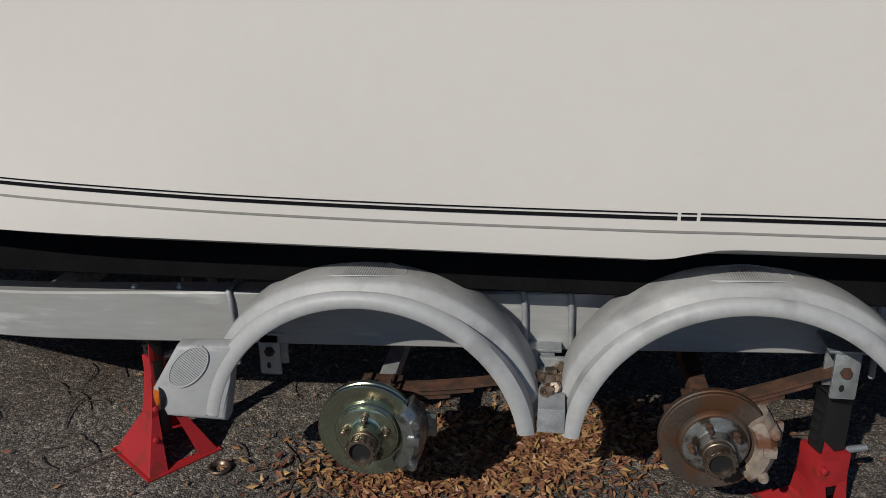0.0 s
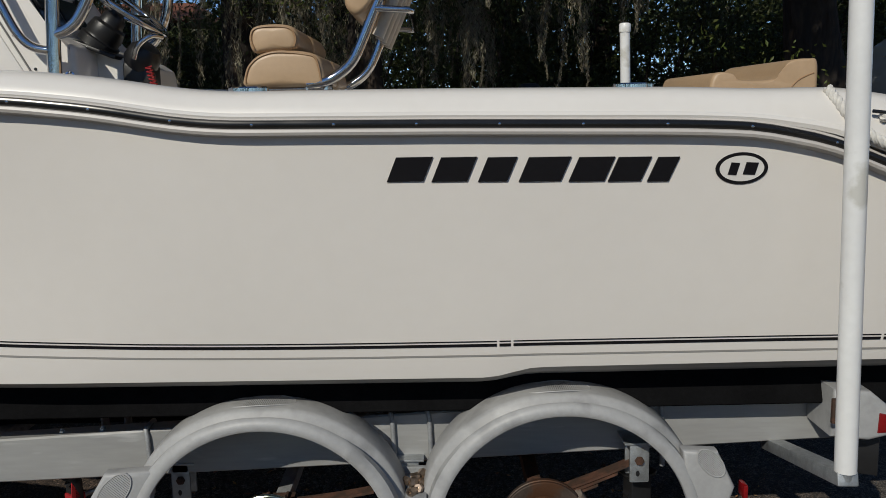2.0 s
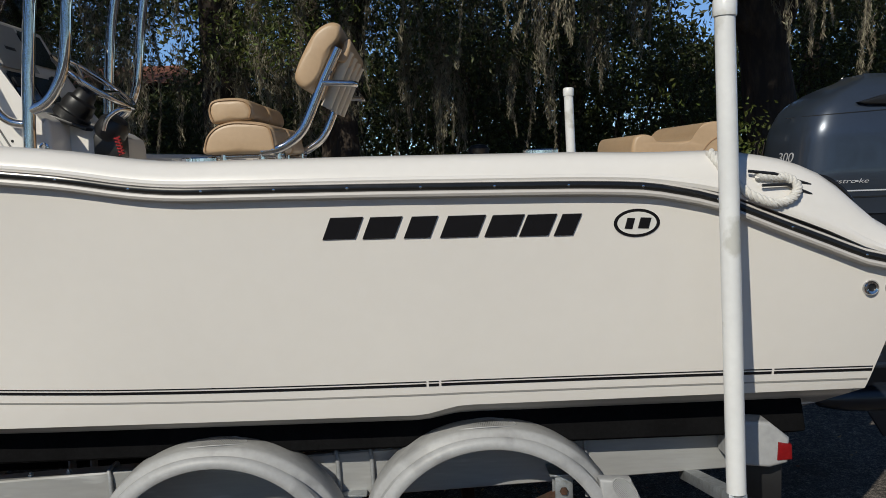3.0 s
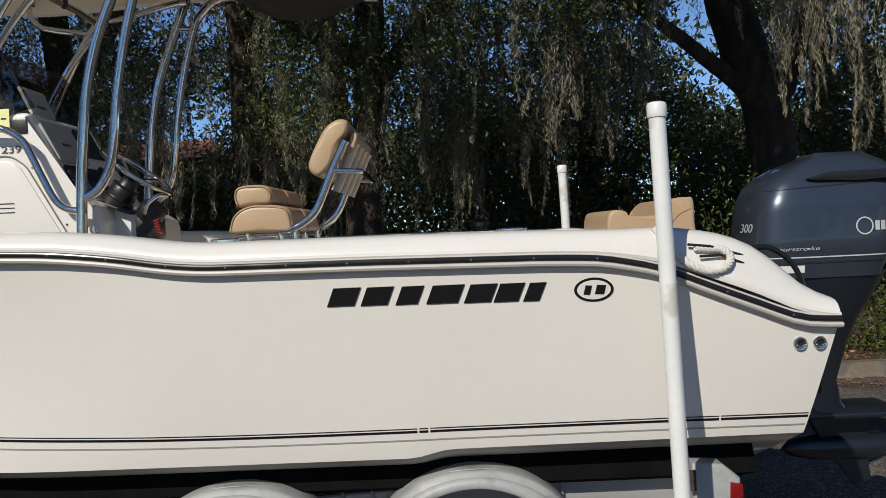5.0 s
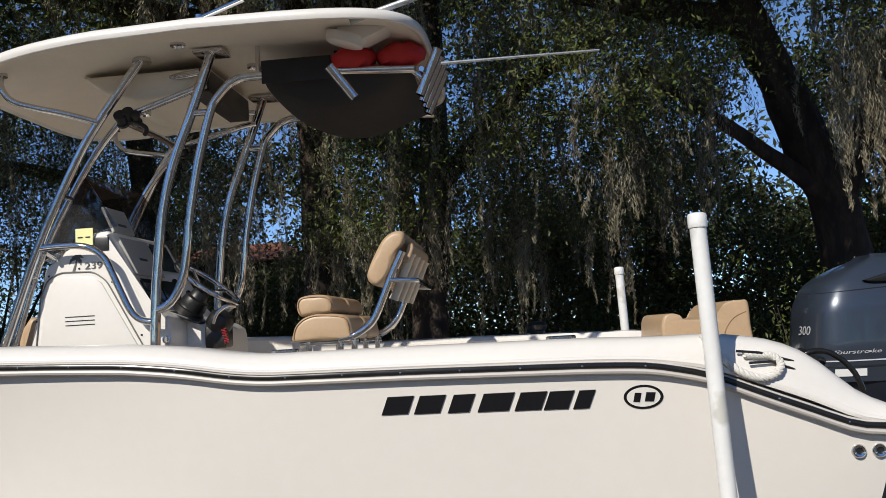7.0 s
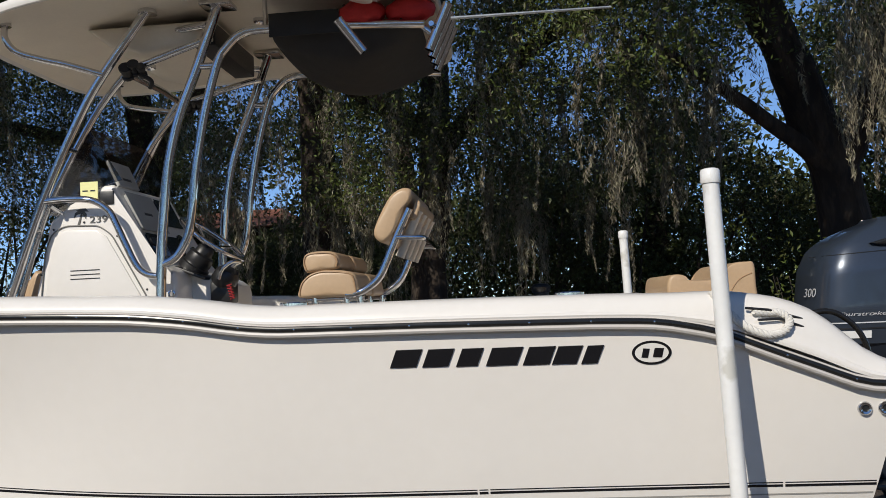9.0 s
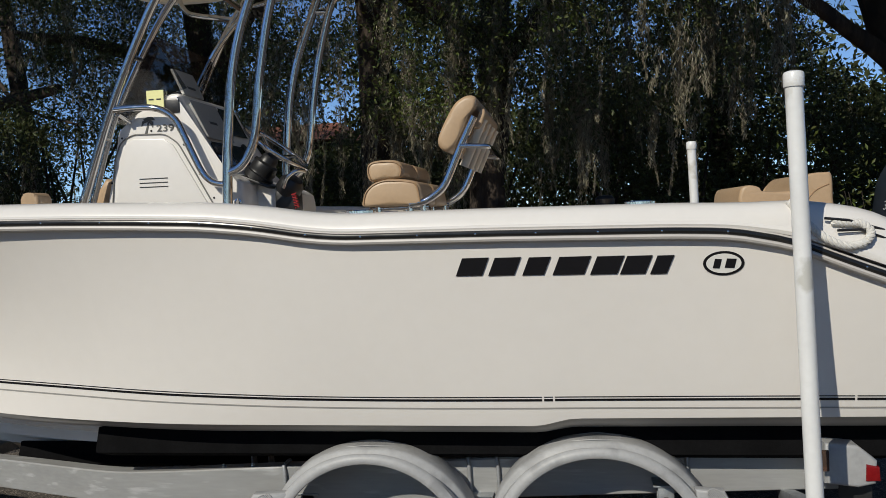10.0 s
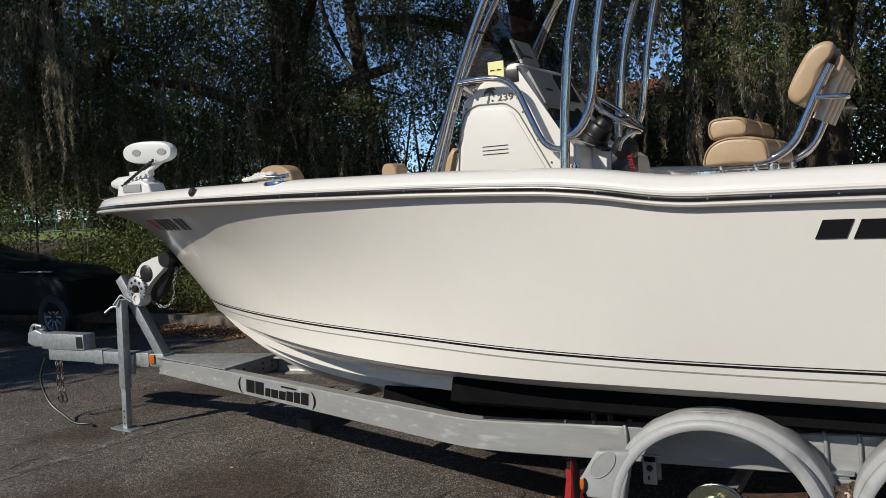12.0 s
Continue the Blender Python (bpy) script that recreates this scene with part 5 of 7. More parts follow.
bm = B()
rows = []
for j in range(25):
    t = j / 24
    fore, aft, half = (sum(cowl_section(min(1, max(0, t + d)))[i] for d in (-0.04, 0, 0.04)) / 3 for i in range(3))
    row = []
    for i in range(72):
        a = 2 * math.pi * i / 72
        c, s_ = math.cos(a), math.sin(a)
        x = (aft if c > 0 else fore) * math.copysign(abs(c) ** 0.42, c)
        row.append(Vector((MX + x, YC + half * math.copysign(abs(s_) ** 0.55, s_), 1.40 + 0.62 * t)))
    rows.append(row)
vs = sheet(bm, rows, close_u=True)
bm.faces.new(vs[0])
bm.faces.new(vs[-1][::-1])
cowl = part("cowl", bm, M["cowl"], motor)
bm = B()
prism(bm, [(2.46, 1.885), (2.58, 1.915), (2.98, 1.92), (2.98, 1.875), (2.7, 1.868), (2.5, 1.875)], YC - 0.262, YC - 0.20, "y", bevel=0.006)
part("air_intake", bm, M["black"], cowl, "black air intake")
SILVER = material("silver print", (0.62, 0.63, 0.65), 0.3, 0.3, vary=0.03)


def text_on(txt, size, m, mat, parent, name, shear=0.0, extrude=0.0015, stretch=1.0):
    cu = bpy.data.curves.new(name, "FONT")
    cu.body, cu.size, cu.extrude, cu.shear = txt, size, extrude, shear
    cu.align_x, cu.align_y = "CENTER", "CENTER"
    tmp = bpy.data.objects.new(name, cu)
    me = bpy.data.meshes.new_from_object(tmp)
    bpy.data.objects.remove(tmp)
    me.transform(m @ Matrix.Diagonal((stretch, 1, 1, 1)))
    me.materials.append(mat)
    ob = new(name, me)
    ob.parent = parent
    return ob


TXT = pose(0, 0, 0, 90, 0, 0)


def cowl_y(x, z):
    """The near face of the cowl at x and z."""
    t = min(1, max(0, (z - 1.40) / 0.62))
    fore, aft, half = (sum(cowl_section(min(1, max(0, t + d)))[i] for d in (-0.04, 0, 0.04)) / 3 for i in range(3))
    c = min(0.999, abs(x - MX) / (aft if x > MX else fore))
    cc = c ** (1 / 0.42)
    return YC - half * max(0.0, 1 - cc * cc) ** (0.5 * 0.55)


def cowl_arc(z, n=90):
    """Points of the cowl's outline at a height, from x 2.45 on the near side round its fore corner, with the way run along it."""
    t = min(1, max(0, (z - 1.40) / 0.62))
    fore, aft, half = (sum(cowl_section(min(1, max(0, t + d)))[i] for d in (-0.04, 0, 0.04)) / 3 for i in range(3))
    out, run = [], 0.0
    for k in range(n):
        a = math.pi * (1.5 - 0.42 * k / n)
        p = Vector((MX - fore * abs(math.cos(a)) ** 0.42, YC - half * abs(math.sin(a)) ** 0.55))
        if p.x > 2.45:
            continue
        if out:
            run += (p - out[-1][1]).length
        out.append((run, p))
    return out


def wrap_cowl(ob, lift=0.004):
    """Lays flat lettering onto the cowl; what lies ahead of x 2.45 follows the outline round the fore corner."""
    arcs = {}
    for v in ob.data.vertices:
        raised = 0.2 * (v.co.y - (YC - 0.3))
        if v.co.x >= 2.45:
            v.co.y = cowl_y(v.co.x, v.co.z) - lift + raised
            continue
        key = round(v.co.z, 3)
        if key not in arcs:
            arcs[key] = cowl_arc(key)
        arc, way = arcs[key], 2.45 - v.co.x
        i = next((k for k in range(1, len(arc)) if arc[k][0] >= way), len(arc) - 1)
        (ra, pa), (rb, pb) = arc[i - 1], arc[i]
        p = pa.lerp(pb, (way - ra) / max(1e-6, rb - ra))
        d = (pb - pa).normalized()
        out = Vector((-abs(d.y), -abs(d.x)))
        v.co.x, v.co.y = p.x + out.x * (lift - raised), p.y + out.y * (lift - raised)
    return ob


text_on("239", 0.050, Matrix.Translation((-1.372, CY0 - 0.003, 2.200)) @ TXT, MARKING, console, "model_number", 0.0, stretch=1.3)
text_on("F", 0.046, Matrix.Translation((-1.298, CY0 - 0.003, 2.197)) @ TXT, MARKING, console, "model_letter", 0.0, stretch=1.15)
wrap_cowl(text_on("300", 0.062, Matrix.Translation((2.115, YC - 0.3, 1.652)) @ TXT, SILVER, cowl, "power_number", 0.2, stretch=1.3))
wrap_cowl(text_on("fourstroke", 0.027, Matrix.Translation((2.395, YC - 0.3, 1.545)) @ TXT, SILVER, cowl, "marking", 0.25, stretch=1.75))
for z, h, mat, nm in ((1.503, 0.003, SILVER, "trim_line"), (1.83, 0.002, M["black"], "cowl_seam"), (1.475, 0.003, M["black"], "cowl_seam")):
    bm = B()
    rows = []
    for i in range(60):
        x = 2.23 + 0.70 * i / 59
        zz = z + (0.05 * (x - 2.2) if nm == "cowl_seam" and z > 1.6 else 0)
        y = cowl_y(x, zz) - 0.002
        rows.append([Vector((x, y, zz - h)), Vector((x, y, zz + h))])
    sheet(bm, rows)
    part(nm, bm, mat, cowl)
# round emblem and maker's bar as plain shapes
bm = B()
tube(bm, [Vector((2.72 + 0.04 * math.cos(2 * math.pi * k / 32), YC - 0.3, 1.645 + 0.04 * math.sin(2 * math.pi * k / 32))) for k in range(32)], 0.0035, 6, closed=True)
wrap_cowl(part("emblem_ring", bm, SILVER, cowl))
for k in range(6):
    bm = B()
    box(bm, (2.772 + 0.030 * k, YC - 0.302, 1.622), (2.772 + 0.030 * k + 0.023, YC - 0.298, 1.668), 0)
    wrap_cowl(part("maker_bar", bm, SILVER, cowl))
# Darker copy of the cowl paint; the hull's shade is in the colour.
LOWER = material("lower unit paint with hull shade", (0.013, 0.017, 0.026), 0.35, 0.2, vary=0.06, coat=0.3)
bm = B()
rows = []
for z, fx, ax, hw in ((1.42, 0.36, 0.30, 0.25), (1.28, 0.32, 0.22, 0.22), (1.18, 0.22, 0.16, 0.17), (1.05, 0.18, 0.11, 0.12), (0.86, 0.14, 0.05, 0.09), (0.74, 0.14, 0.08, 0.07), (0.66, 0.12, 0.14, 0.06)):
    rows.append([Vector((MX + 0.05 + (ax if math.cos(2 * math.pi * i / 28) > 0 else fx) * math.copysign(abs(math.cos(2 * math.pi * i / 28)) ** 0.7, math.cos(2 * math.pi * i / 28)), YC + hw * math.copysign(abs(math.sin(2 * math.pi * i / 28)) ** 0.7, math.sin(2 * math.pi * i / 28)), z)) for i in range(28)])
vs = sheet(bm, rows, close_u=True)
bm.faces.new(vs[0])
bm.faces.new(vs[-1][::-1])
leg = part("midsection", bm, LOWER, motor)
bm = B()
box(bm, (2.44, YC - 0.17, 0.68), (2.96, YC + 0.17, 0.71), 0.012)
part("cavitation_plate", bm, LOWER, leg)
bm = B()
lathe(bm, [(0.001, -0.34), (0.04, -0.30), (0.065, -0.18), (0.07, 0.0), (0.065, 0.16), (0.055, 0.24), (0.001, 0.24)], pose(2.72, YC, 0.50, 0, 90, 0), 24)
prism(bm, [(2.50, 0.70), (2.84, 0.70), (2.82, 0.54), (2.58, 0.54)], YC - 0.03, YC + 0.03, "y", bevel=0.012)
prism(bm, [(2.64, 0.46), (2.82, 0.46), (2.84, 0.32), (2.74, 0.3)], YC - 0.012, YC + 0.012, "y", bevel=0.005)
part("gearcase", bm, LOWER, leg)
STEEL = material("worn propeller steel", (0.5, 0.48, 0.45), 0.3, 0.9, vary=0.1)
for k in range(3):
    bm = B()
    rows = []
    for i in range(9):
        t = i / 8
        r = 0.05 + 0.14 * t
        w = 0.075 * math.sin(math.pi * min(1, 0.25 + 0.7 * t)) + 0.01
        tw = radians(62 - 30 * t)
        row = []
        for j in range(5):
            q = (j / 4 - 0.5) * 2 * w
            row.append(pose(2.97, YC, 0.50, 120 * k + 20, 0, 0) @ Vector((math.cos(tw) * q, math.sin(tw) * q, r)))
        rows.append(row)
    sheet(bm, rows)
    bl = part("propeller_blade", bm, STEEL, motor, "steel propeller blade")
    sol = bl.modifiers.new("thick", "SOLIDIFY")
    sol.thickness = 0.006
part("propeller_hub", lathe(B(), [(0.001, 0), (0.055, 0), (0.05, 0.11), (0.03, 0.13), (0.001, 0.13)], pose(2.92, YC, 0.50, 0, 90, 0), 20), M["black"], motor)
# transom bracket, steering and hoses
bm = B()
prism(bm, [(2.06, 0.85), (2.14, 1.30), (2.40, 1.30), (2.46, 1.05), (2.36, 0.80), (2.22, 0.72)], YC - 0.15, YC + 0.15, "y", bevel=0.02)
part("transom_bracket", bm, LOWER, motor)
bm = B()
for k in range(4):
    tube(bm, smooth_path([(2.05, YC - 0.45 + 0.06 * k, 1.40), (2.12, YC - 0.42 + 0.05 * k, 1.50 + 0.02 * k), (2.22, YC - 0.25 + 0.03 * k, 1.52), (2.30, YC - 0.18, 1.46)]), 0.014, 8)
part("rigging_hose", bm, M["black"], motor, "black rigging hoses")
bm = B()
sheet(bm, [[Vector((2.29 + 0.014 * k, cowl_y(2.29 + 0.014 * k, z) - 0.005, z)) for z in (1.428, 1.464)] for k in range(11)])
part("warning_label", bm, M["pvc"], motor, "white warning label")
# stern rail and ladder hoop
bm = B()
tube(bm, round_corner([(1.95, 2.44, 1.45), (2.0, 2.40, 1.575), (2.10, 2.40, 1.585), (2.20, 2.40, 1.51), (2.245, 2.40, 1.40), (2.245, 2.42, 1.28)], 0.06), 0.0125, 12)
part("stern_grab_rail", bm, M["tonedsteel"], boat, "dark stern grab rail")

# ---- bow fittings ----
# trolling motor folded on the foredeck
troll = thing("trolling_motor", "white trolling motor folded on the bow deck", "trolling motor")
WHITEP = material("white plastic", (0.66, 0.66, 0.65), 0.35, vary=0.03)
bm = B()
m = pose(-4.53, YC - 0.02, 2.195, 0, 2, 8)
rows = []
for k, dz in ((0.01, -0.05), (0.7, -0.05), (0.92, -0.042), (1.0, -0.012), (1.0, 0.012), (0.9, 0.05), (0.6, 0.062), (0.01, 0.064)):
    row = []
    for i in range(36):
        a = 2 * math.pi * i / 36
        row.append(m @ Vector((0.27 * k * math.copysign(abs(math.cos(a)) ** 0.75, math.cos(a)), dz * 1.0, 0.095 * k * math.copysign(abs(math.sin(a)) ** 0.8, math.sin(a)))))
    rows.append(row)
vs = sheet(bm, rows, close_u=True)
part("head", bm, WHITEP, troll)
for dx in (-0.10, 0.16):
    bm = B()
    lathe(bm, [(0.001, 0.001), (0.035, 0.001), (0.035, 0.004), (0.001, 0.004)], m @ Matrix.Translation((dx, -0.05, 0)) @ FACE_OUT @ Matrix.Diagonal((1.3, 0.8, 1, 1)), 20)
    part("head_mark", bm, material("grey print", (0.28, 0.28, 0.28), 0.5) if dx < 0 else bpy.data.materials["grey print"], troll)
bm = B()
tube(bm, [(-4.40, YC, 2.13), (-4.83, YC, 1.93)], 0.024, 14)
part("shaft", bm, WHITEP, troll)
bm = B()
lathe(bm, [(0.001, -0.24), (0.03, -0.22), (0.058, -0.14), (0.062, 0.0), (0.062, 0.16), (0.045, 0.22), (0.001, 0.24)], pose(-4.78, YC - 0.02, 1.955, 0, 90, 4), 24)
part("motor_pod", bm, WHITEP, troll)
bm = B()
prism(bm, [(-4.90, 1.83), (-4.46, 1.83), (-4.50, 1.93), (-4.60, 1.97), (-4.86, 1.95)], YC - 0.10, YC + 0.08, "y", bevel=0.018, seg=3)
part("mount", bm, WHITEP, troll)
bm = B()
box(bm, (-4.80, YC - 0.112, 1.87), (-4.58, YC - 0.098, 1.935), 0.008)
part("mount_panel", bm, bpy.data.materials["grey print"], troll)
bm = B()
box(bm, (-4.80, YC - 0.03, 2.0), (-4.55, YC + 0.03, 2.05), 0.01)
part("strap_block", bm, WHITEP, troll)
bm = B()
tube(bm, [(-4.83 + 0.40 * k / 60 + 0.012 * math.cos(k * 1.2), YC - 0.09 + 0.02 * math.sin(k * 1.2), 1.93 + 0.19 * k / 60 + 0.012 * math.sin(k * 1.2)) for k in range(61)], 0.009, 6)
part("coiled_cable", bm, M["black"], troll, "black coiled cable")
troll.matrix_world = Matrix.Translation((-4.62, YC, 1.825)) @ Matrix.Scale(0.9, 4) @ Matrix.Translation((4.62, -YC, -1.825))

# foredeck, bow cushions, nav light, cleats, ropes
bm = B()
n = 24
rows = []
for i in range(n + 1):
    x = -5.0 + (-5.0 + 3.3) * -1 * i / n
    b = max(0.0, hull_side(1, 0).y)
    best = min((abs(hull_side(1, v).x - x), hull_side(1, v).y) for v in VS)[1]
    rows.append([Vector((x, YC + best * 0.95 * t, 1.822)) for t in (-1, -0.5, 0, 0.5, 1)])
sheet(bm, rows)
part("foredeck", bm, M["deck"], boat)
for x, y, w, h in ((-2.78, 2.50, 0.28, 0.085), (-1.96, 2.50, 0.10, 0.036)):
    ob = thing("bow_bolster", "tan vinyl bow cushion behind the gunwale", "boat seat", "bow cushions")
    bm = B()
    outline = [(-w / 2 + w * k / 16, 0.02 + h * math.sqrt(max(0.0, 1 - (2 * k / 16 - 1) ** 2))) for k in range(17)]
    prism(bm, [(-w / 2, -0.165)] + outline + [(w / 2, -0.165)], -0.06, 0.06, "y", bevel=0.016, seg=3, m=Matrix.Translation((x, y, 1.83)))
    part("pad", bm, M["vinyl"], ob)
bm = B()
lathe(bm, [(0.001, 0.0), (0.026, 0.0), (0.028, 0.008), (0.02, 0.018), (0.001, 0.022)], Matrix.Translation(Vector((-2.98, 1.985, 1.80))) @ pose(0, 0, 0, -25, 0, -15) @ FACE_OUT, 20)
part("nav_light", bm, M["black"], boat, "small dark bow navigation light")


def cleat(x, y, z, rot, name="cleat"):
    ob = thing(name, "polished steel pop-up cleat on the gunwale", "cleat", "cleats")
    m = pose(x, y, z, 0, 0, rot)
    bm = B()
    tube(bm, [m @ Vector(q) for q in ((-0.075, 0, 0.036), (-0.04, 0, 0.032), (0, 0, 0.03), (0.04, 0, 0.032), (0.075, 0, 0.036))], 0.011, 10)
    part("horn", bm, M["chrome"], ob)
    bm = B()
    rows = []
    for k, dz in ((0.02, 0.008), (0.85, 0.008), (1.0, 0.0), (1.0, -0.012)):
        rows.append([m @ Vector((0.085 * k * math.cos(2 * math.pi * i / 24), 0.03 * k * math.sin(2 * math.pi * i / 24), dz)) for i in range(24)])
    sheet(bm, rows, close_u=True)
    for dx in (-0.025, 0.025):
        tube(bm, [m @ Vector((dx, 0, 0.0)), m @ Vector((dx, 0, 0.03))], 0.009, 10)
    part("base_plate", bm, M["chrome"], ob)
    return ob


cleat(-2.30, 1.915, 1.812, 8)
ROPE = material("white braided rope", (0.62, 0.60, 0.56), 0.8, vary=0.10, scale=60, bump=0.002, bump_scale=120)


def rope(name, pts, r, label, group=""):
    ob = thing(name, label, "rope", group)
    path = smooth_path(pts, 10)
    for k in range(3):
        bm = B()
        q = []
        for i, p in enumerate(path):
            a = i * 0.75 + k * 2.094
            d = (path[min(i + 1, len(path) - 1)] - path[max(0, i - 1)]).normalized()
            n1 = d.orthogonal().normalized()
            q.append(p + (n1 * math.cos(a) + d.cross(n1) * math.sin(a)) * r * 0.5)
        tube(bm, q, r * 0.62, 8)
        part("strand", bm, ROPE, ob)
    return ob


rope("dock_line", [(-2.72, 2.12, 1.85), (-2.60, 2.08, 1.855), (-2.48, 2.04, 1.86), (-2.36, 1.945, 1.865), (-2.40, 2.02, 1.85), (-2.55, 2.14, 1.85), (-2.68, 2.16, 1.85), (-2.60, 2.10, 1.87), (-2.46, 2.08, 1.865)], 0.0125, "white braided dock line coiled on the bow cleat")
# stern corner: recessed cleat with a rope
rope("dock_line", [(1.475, 1.85, 1.688), (1.495, 1.825, 1.65), (1.53, 1.80, 1.60), (1.585, 1.782, 1.55), (1.65, 1.782, 1.525), (1.71, 1.79, 1.535), (1.735, 1.80, 1.57), (1.71, 1.812, 1.60),
                   (1.66, 1.812, 1.605), (1.61, 1.81, 1.61)], 0.0145, "white braided dock line tied on the stern cleat")
cl = thing("cleat", "dark stern cleat recessed in the gunwale corner", "cleat", "cleats")
bm = B()
tube(bm, [(1.58, 1.80, 1.625), (1.66, 1.80, 1.615), (1.79, 1.832, 1.575)], 0.005, 8)
tube(bm, [(1.62, 1.79, 1.58), (1.70, 1.80, 1.58), (1.83, 1.832, 1.53)], 0.005, 8)
part("horn", bm, M["black"], cl)

bm = B()
prism(bm, [(-3.35, YC - 0.42), (-2.0, YC - 0.72), (-2.0, YC + 0.72), (-3.35, YC + 0.42)], 1.62, 1.665, "z", bevel=0.01)
part("bow_seat_deck", bm, M["liner"], boat)
# small deck fittings on both gunwales
for x in (-0.15, 0.95):
    ob = thing("gunwale_rod_holder", "flush polished rod holder in the gunwale", "rod holder", "flush rod holders")
    bm = B()
    lathe(bm, [(0.03, 0.001), (0.04, 0.004), (0.045, 0.0), (0.045, -0.01), (0.03, -0.01)], Matrix.Translation((x, 1.93, soft_ramp(SHEER_Z, x) + soft_ramp(CAP_H, x) + 0.008)) @ Matrix.Diagonal((1.3, 0.8, 1, 1)), 24)
    part("rim", bm, M["chrome"], ob)
bm = B()
lathe(bm, [(0.05, 0), (0.05, 0.02), (0.06, 0.03), (0.065, 0.06), (0.045, 0.08), (0.001, 0.085)], Matrix.Translation((0.90, 4.22, 1.70)), 24)
tagged(part("drink_holder_cap", bm, M["black"]), "round black plastic cap on the far gunwale", "cap")

# ---- trailer tongue, jack and winch ----
bm = B()
box(bm, (-5.95, YC - 0.05, 0.505), (-4.55, YC + 0.05, 0.605), 0.006)
for x in (-5.30, -4.76):
    box(bm, (x - 0.05, YC - 0.058, 0.498), (x + 0.05, YC + 0.058, 0.612), 0.006)
part("tongue", bm, M["galv"], trailer, "galvanised tongue tube")
bm = B()
box(bm, (-6.02, YC - 0.06, 0.60), (-5.47, YC + 0.06, 0.735), 0.010)
act = part("brake_actuator", bm, M["galv"], trailer, "galvanised coupler housing")
bm = B()
prism(bm, [(-6.24, 0.64), (-6.22, 0.73), (-6.12, 0.76), (-6.02, 0.73), (-6.02, 0.61), (-6.16, 0.61)], YC - 0.045, YC + 0.045, "y", bevel=0.015, seg=3)
box(bm, (-6.16, YC - 0.012, 0.75), (-6.04, YC + 0.012, 0.785), 0.005)
tube(bm, smooth_path([(-6.2, YC - 0.03, 0.74), (-6.12, YC - 0.05, 0.80), (-6.02, YC - 0.04, 0.79)]), 0.012, 8)
part("coupler", bm, M["galv"], act, "worn ball coupler")
bm = B()
box(bm, (-5.56, YC - 0.062, 0.62), (-5.48, YC - 0.058, 0.715), 0.0)
part("housing_opening", bm, M["black"], act)
for k, (x, y) in enumerate(((-5.83, YC - 0.065), (-5.78, YC - 0.06))):
    links = thing("safety_chain", "rusty safety chain with a hook hanging from the tongue", "chain", "safety chains")
    for i in range(7):
        bm = B()
        c = Vector((x + 0.012 * math.sin(i), y, 0.48 - 0.036 * i))
        a = 0 if i % 2 else 90
        mm = Matrix.Translation(c) @ pose(0, 0, 0, 0, 0, a)
        tube(bm, [mm @ Vector((0.011 * math.cos(t * math.pi / 6), 0, 0.023 * math.sin(t * math.pi / 6))) for t in range(12)], 0.0045, 6, closed=True)
        part("link", bm, M["rust"] if i % 3 else M["galv"], links)
    bm = B()
    tube(bm, smooth_path([(x, y, 0.24), (x + 0.02, y, 0.21), (x + 0.03, y, 0.17), (x, y, 0.15), (x - 0.03, y, 0.175), (x - 0.02, y, 0.195)]), 0.008, 8)
    part("hook", bm, M["rust"], links, "rusty steel hook")
wire = thing("wiring_harness", "black trailer wiring hanging from the tongue to the ground", "cable")
bm = B()
tube(bm, smooth_path([(-5.98, YC - 0.065, 0.52), (-6.02, YC - 0.10, 0.35), (-5.90, YC - 0.12, 0.16), (-5.70, YC - 0.13, 0.06), (-5.55, YC - 0.14, 0.012), (-5.40, YC - 0.12, 0.010), (-5.30, YC - 0.16, 0.010)]), 0.009, 8)
part("cable", bm, M["black"], wire)
# jack on the side of the tongue
jack = thing("tongue_jack", "galvanised square tongue jack standing on a flat foot", "trailer jack")
JX, JY = -4.97, YC - 0.10
jack.matrix_world = Matrix.Translation((JX, JY, 0)) @ pose(0, 0, 0, 0, 3.5, 0) @ Matrix.Translation((-JX, -JY, 0))
bm = B()
box(bm, (JX - 0.033, JY - 0.033, 0.33), (JX + 0.033, JY + 0.033, 1.04), 0.005)
part("outer_tube", bm, M["galv"], jack)
bm = B()
box(bm, (JX - 0.026, JY - 0.026, 0.01), (JX + 0.026, JY + 0.026, 0.40), 0.004)
part("inner_tube", bm, M["galv"], jack)
bm = B()
prism(bm, [(-0.115, -0.07), (0.115, -0.07), (0.115, 0.07), (-0.115, 0.07)], 0.0, 0.012, "z", bevel=0.002, m=Matrix.Translation((JX, JY, 0)))
part("foot", bm, M["galv"], jack)
bm = B()
box(bm, (JX - 0.06, JY + 0.02, 0.44), (JX + 0.06, JY + 0.06, 0.60), 0.006)
part("bracket", bm, M["galv"], jack)
bm = B()
tube(bm, round_corner([(JX, JY, 0.98), (JX - 0.09, JY - 0.02, 0.98), (JX - 0.14, JY - 0.05, 0.93)], 0.03), 0.009, 8)
part("crank", bm, M["galv"], jack)
for z in (0.05, 0.10, 0.15):
    part("pin_hole", lathe(B(), [(0.001, 0), (0.008, 0), (0.008, 0.001), (0.001, 0.001)], Matrix.Translation((JX, JY - 0.0262, z)) @ FACE_OUT, 12), M["black"], jack)
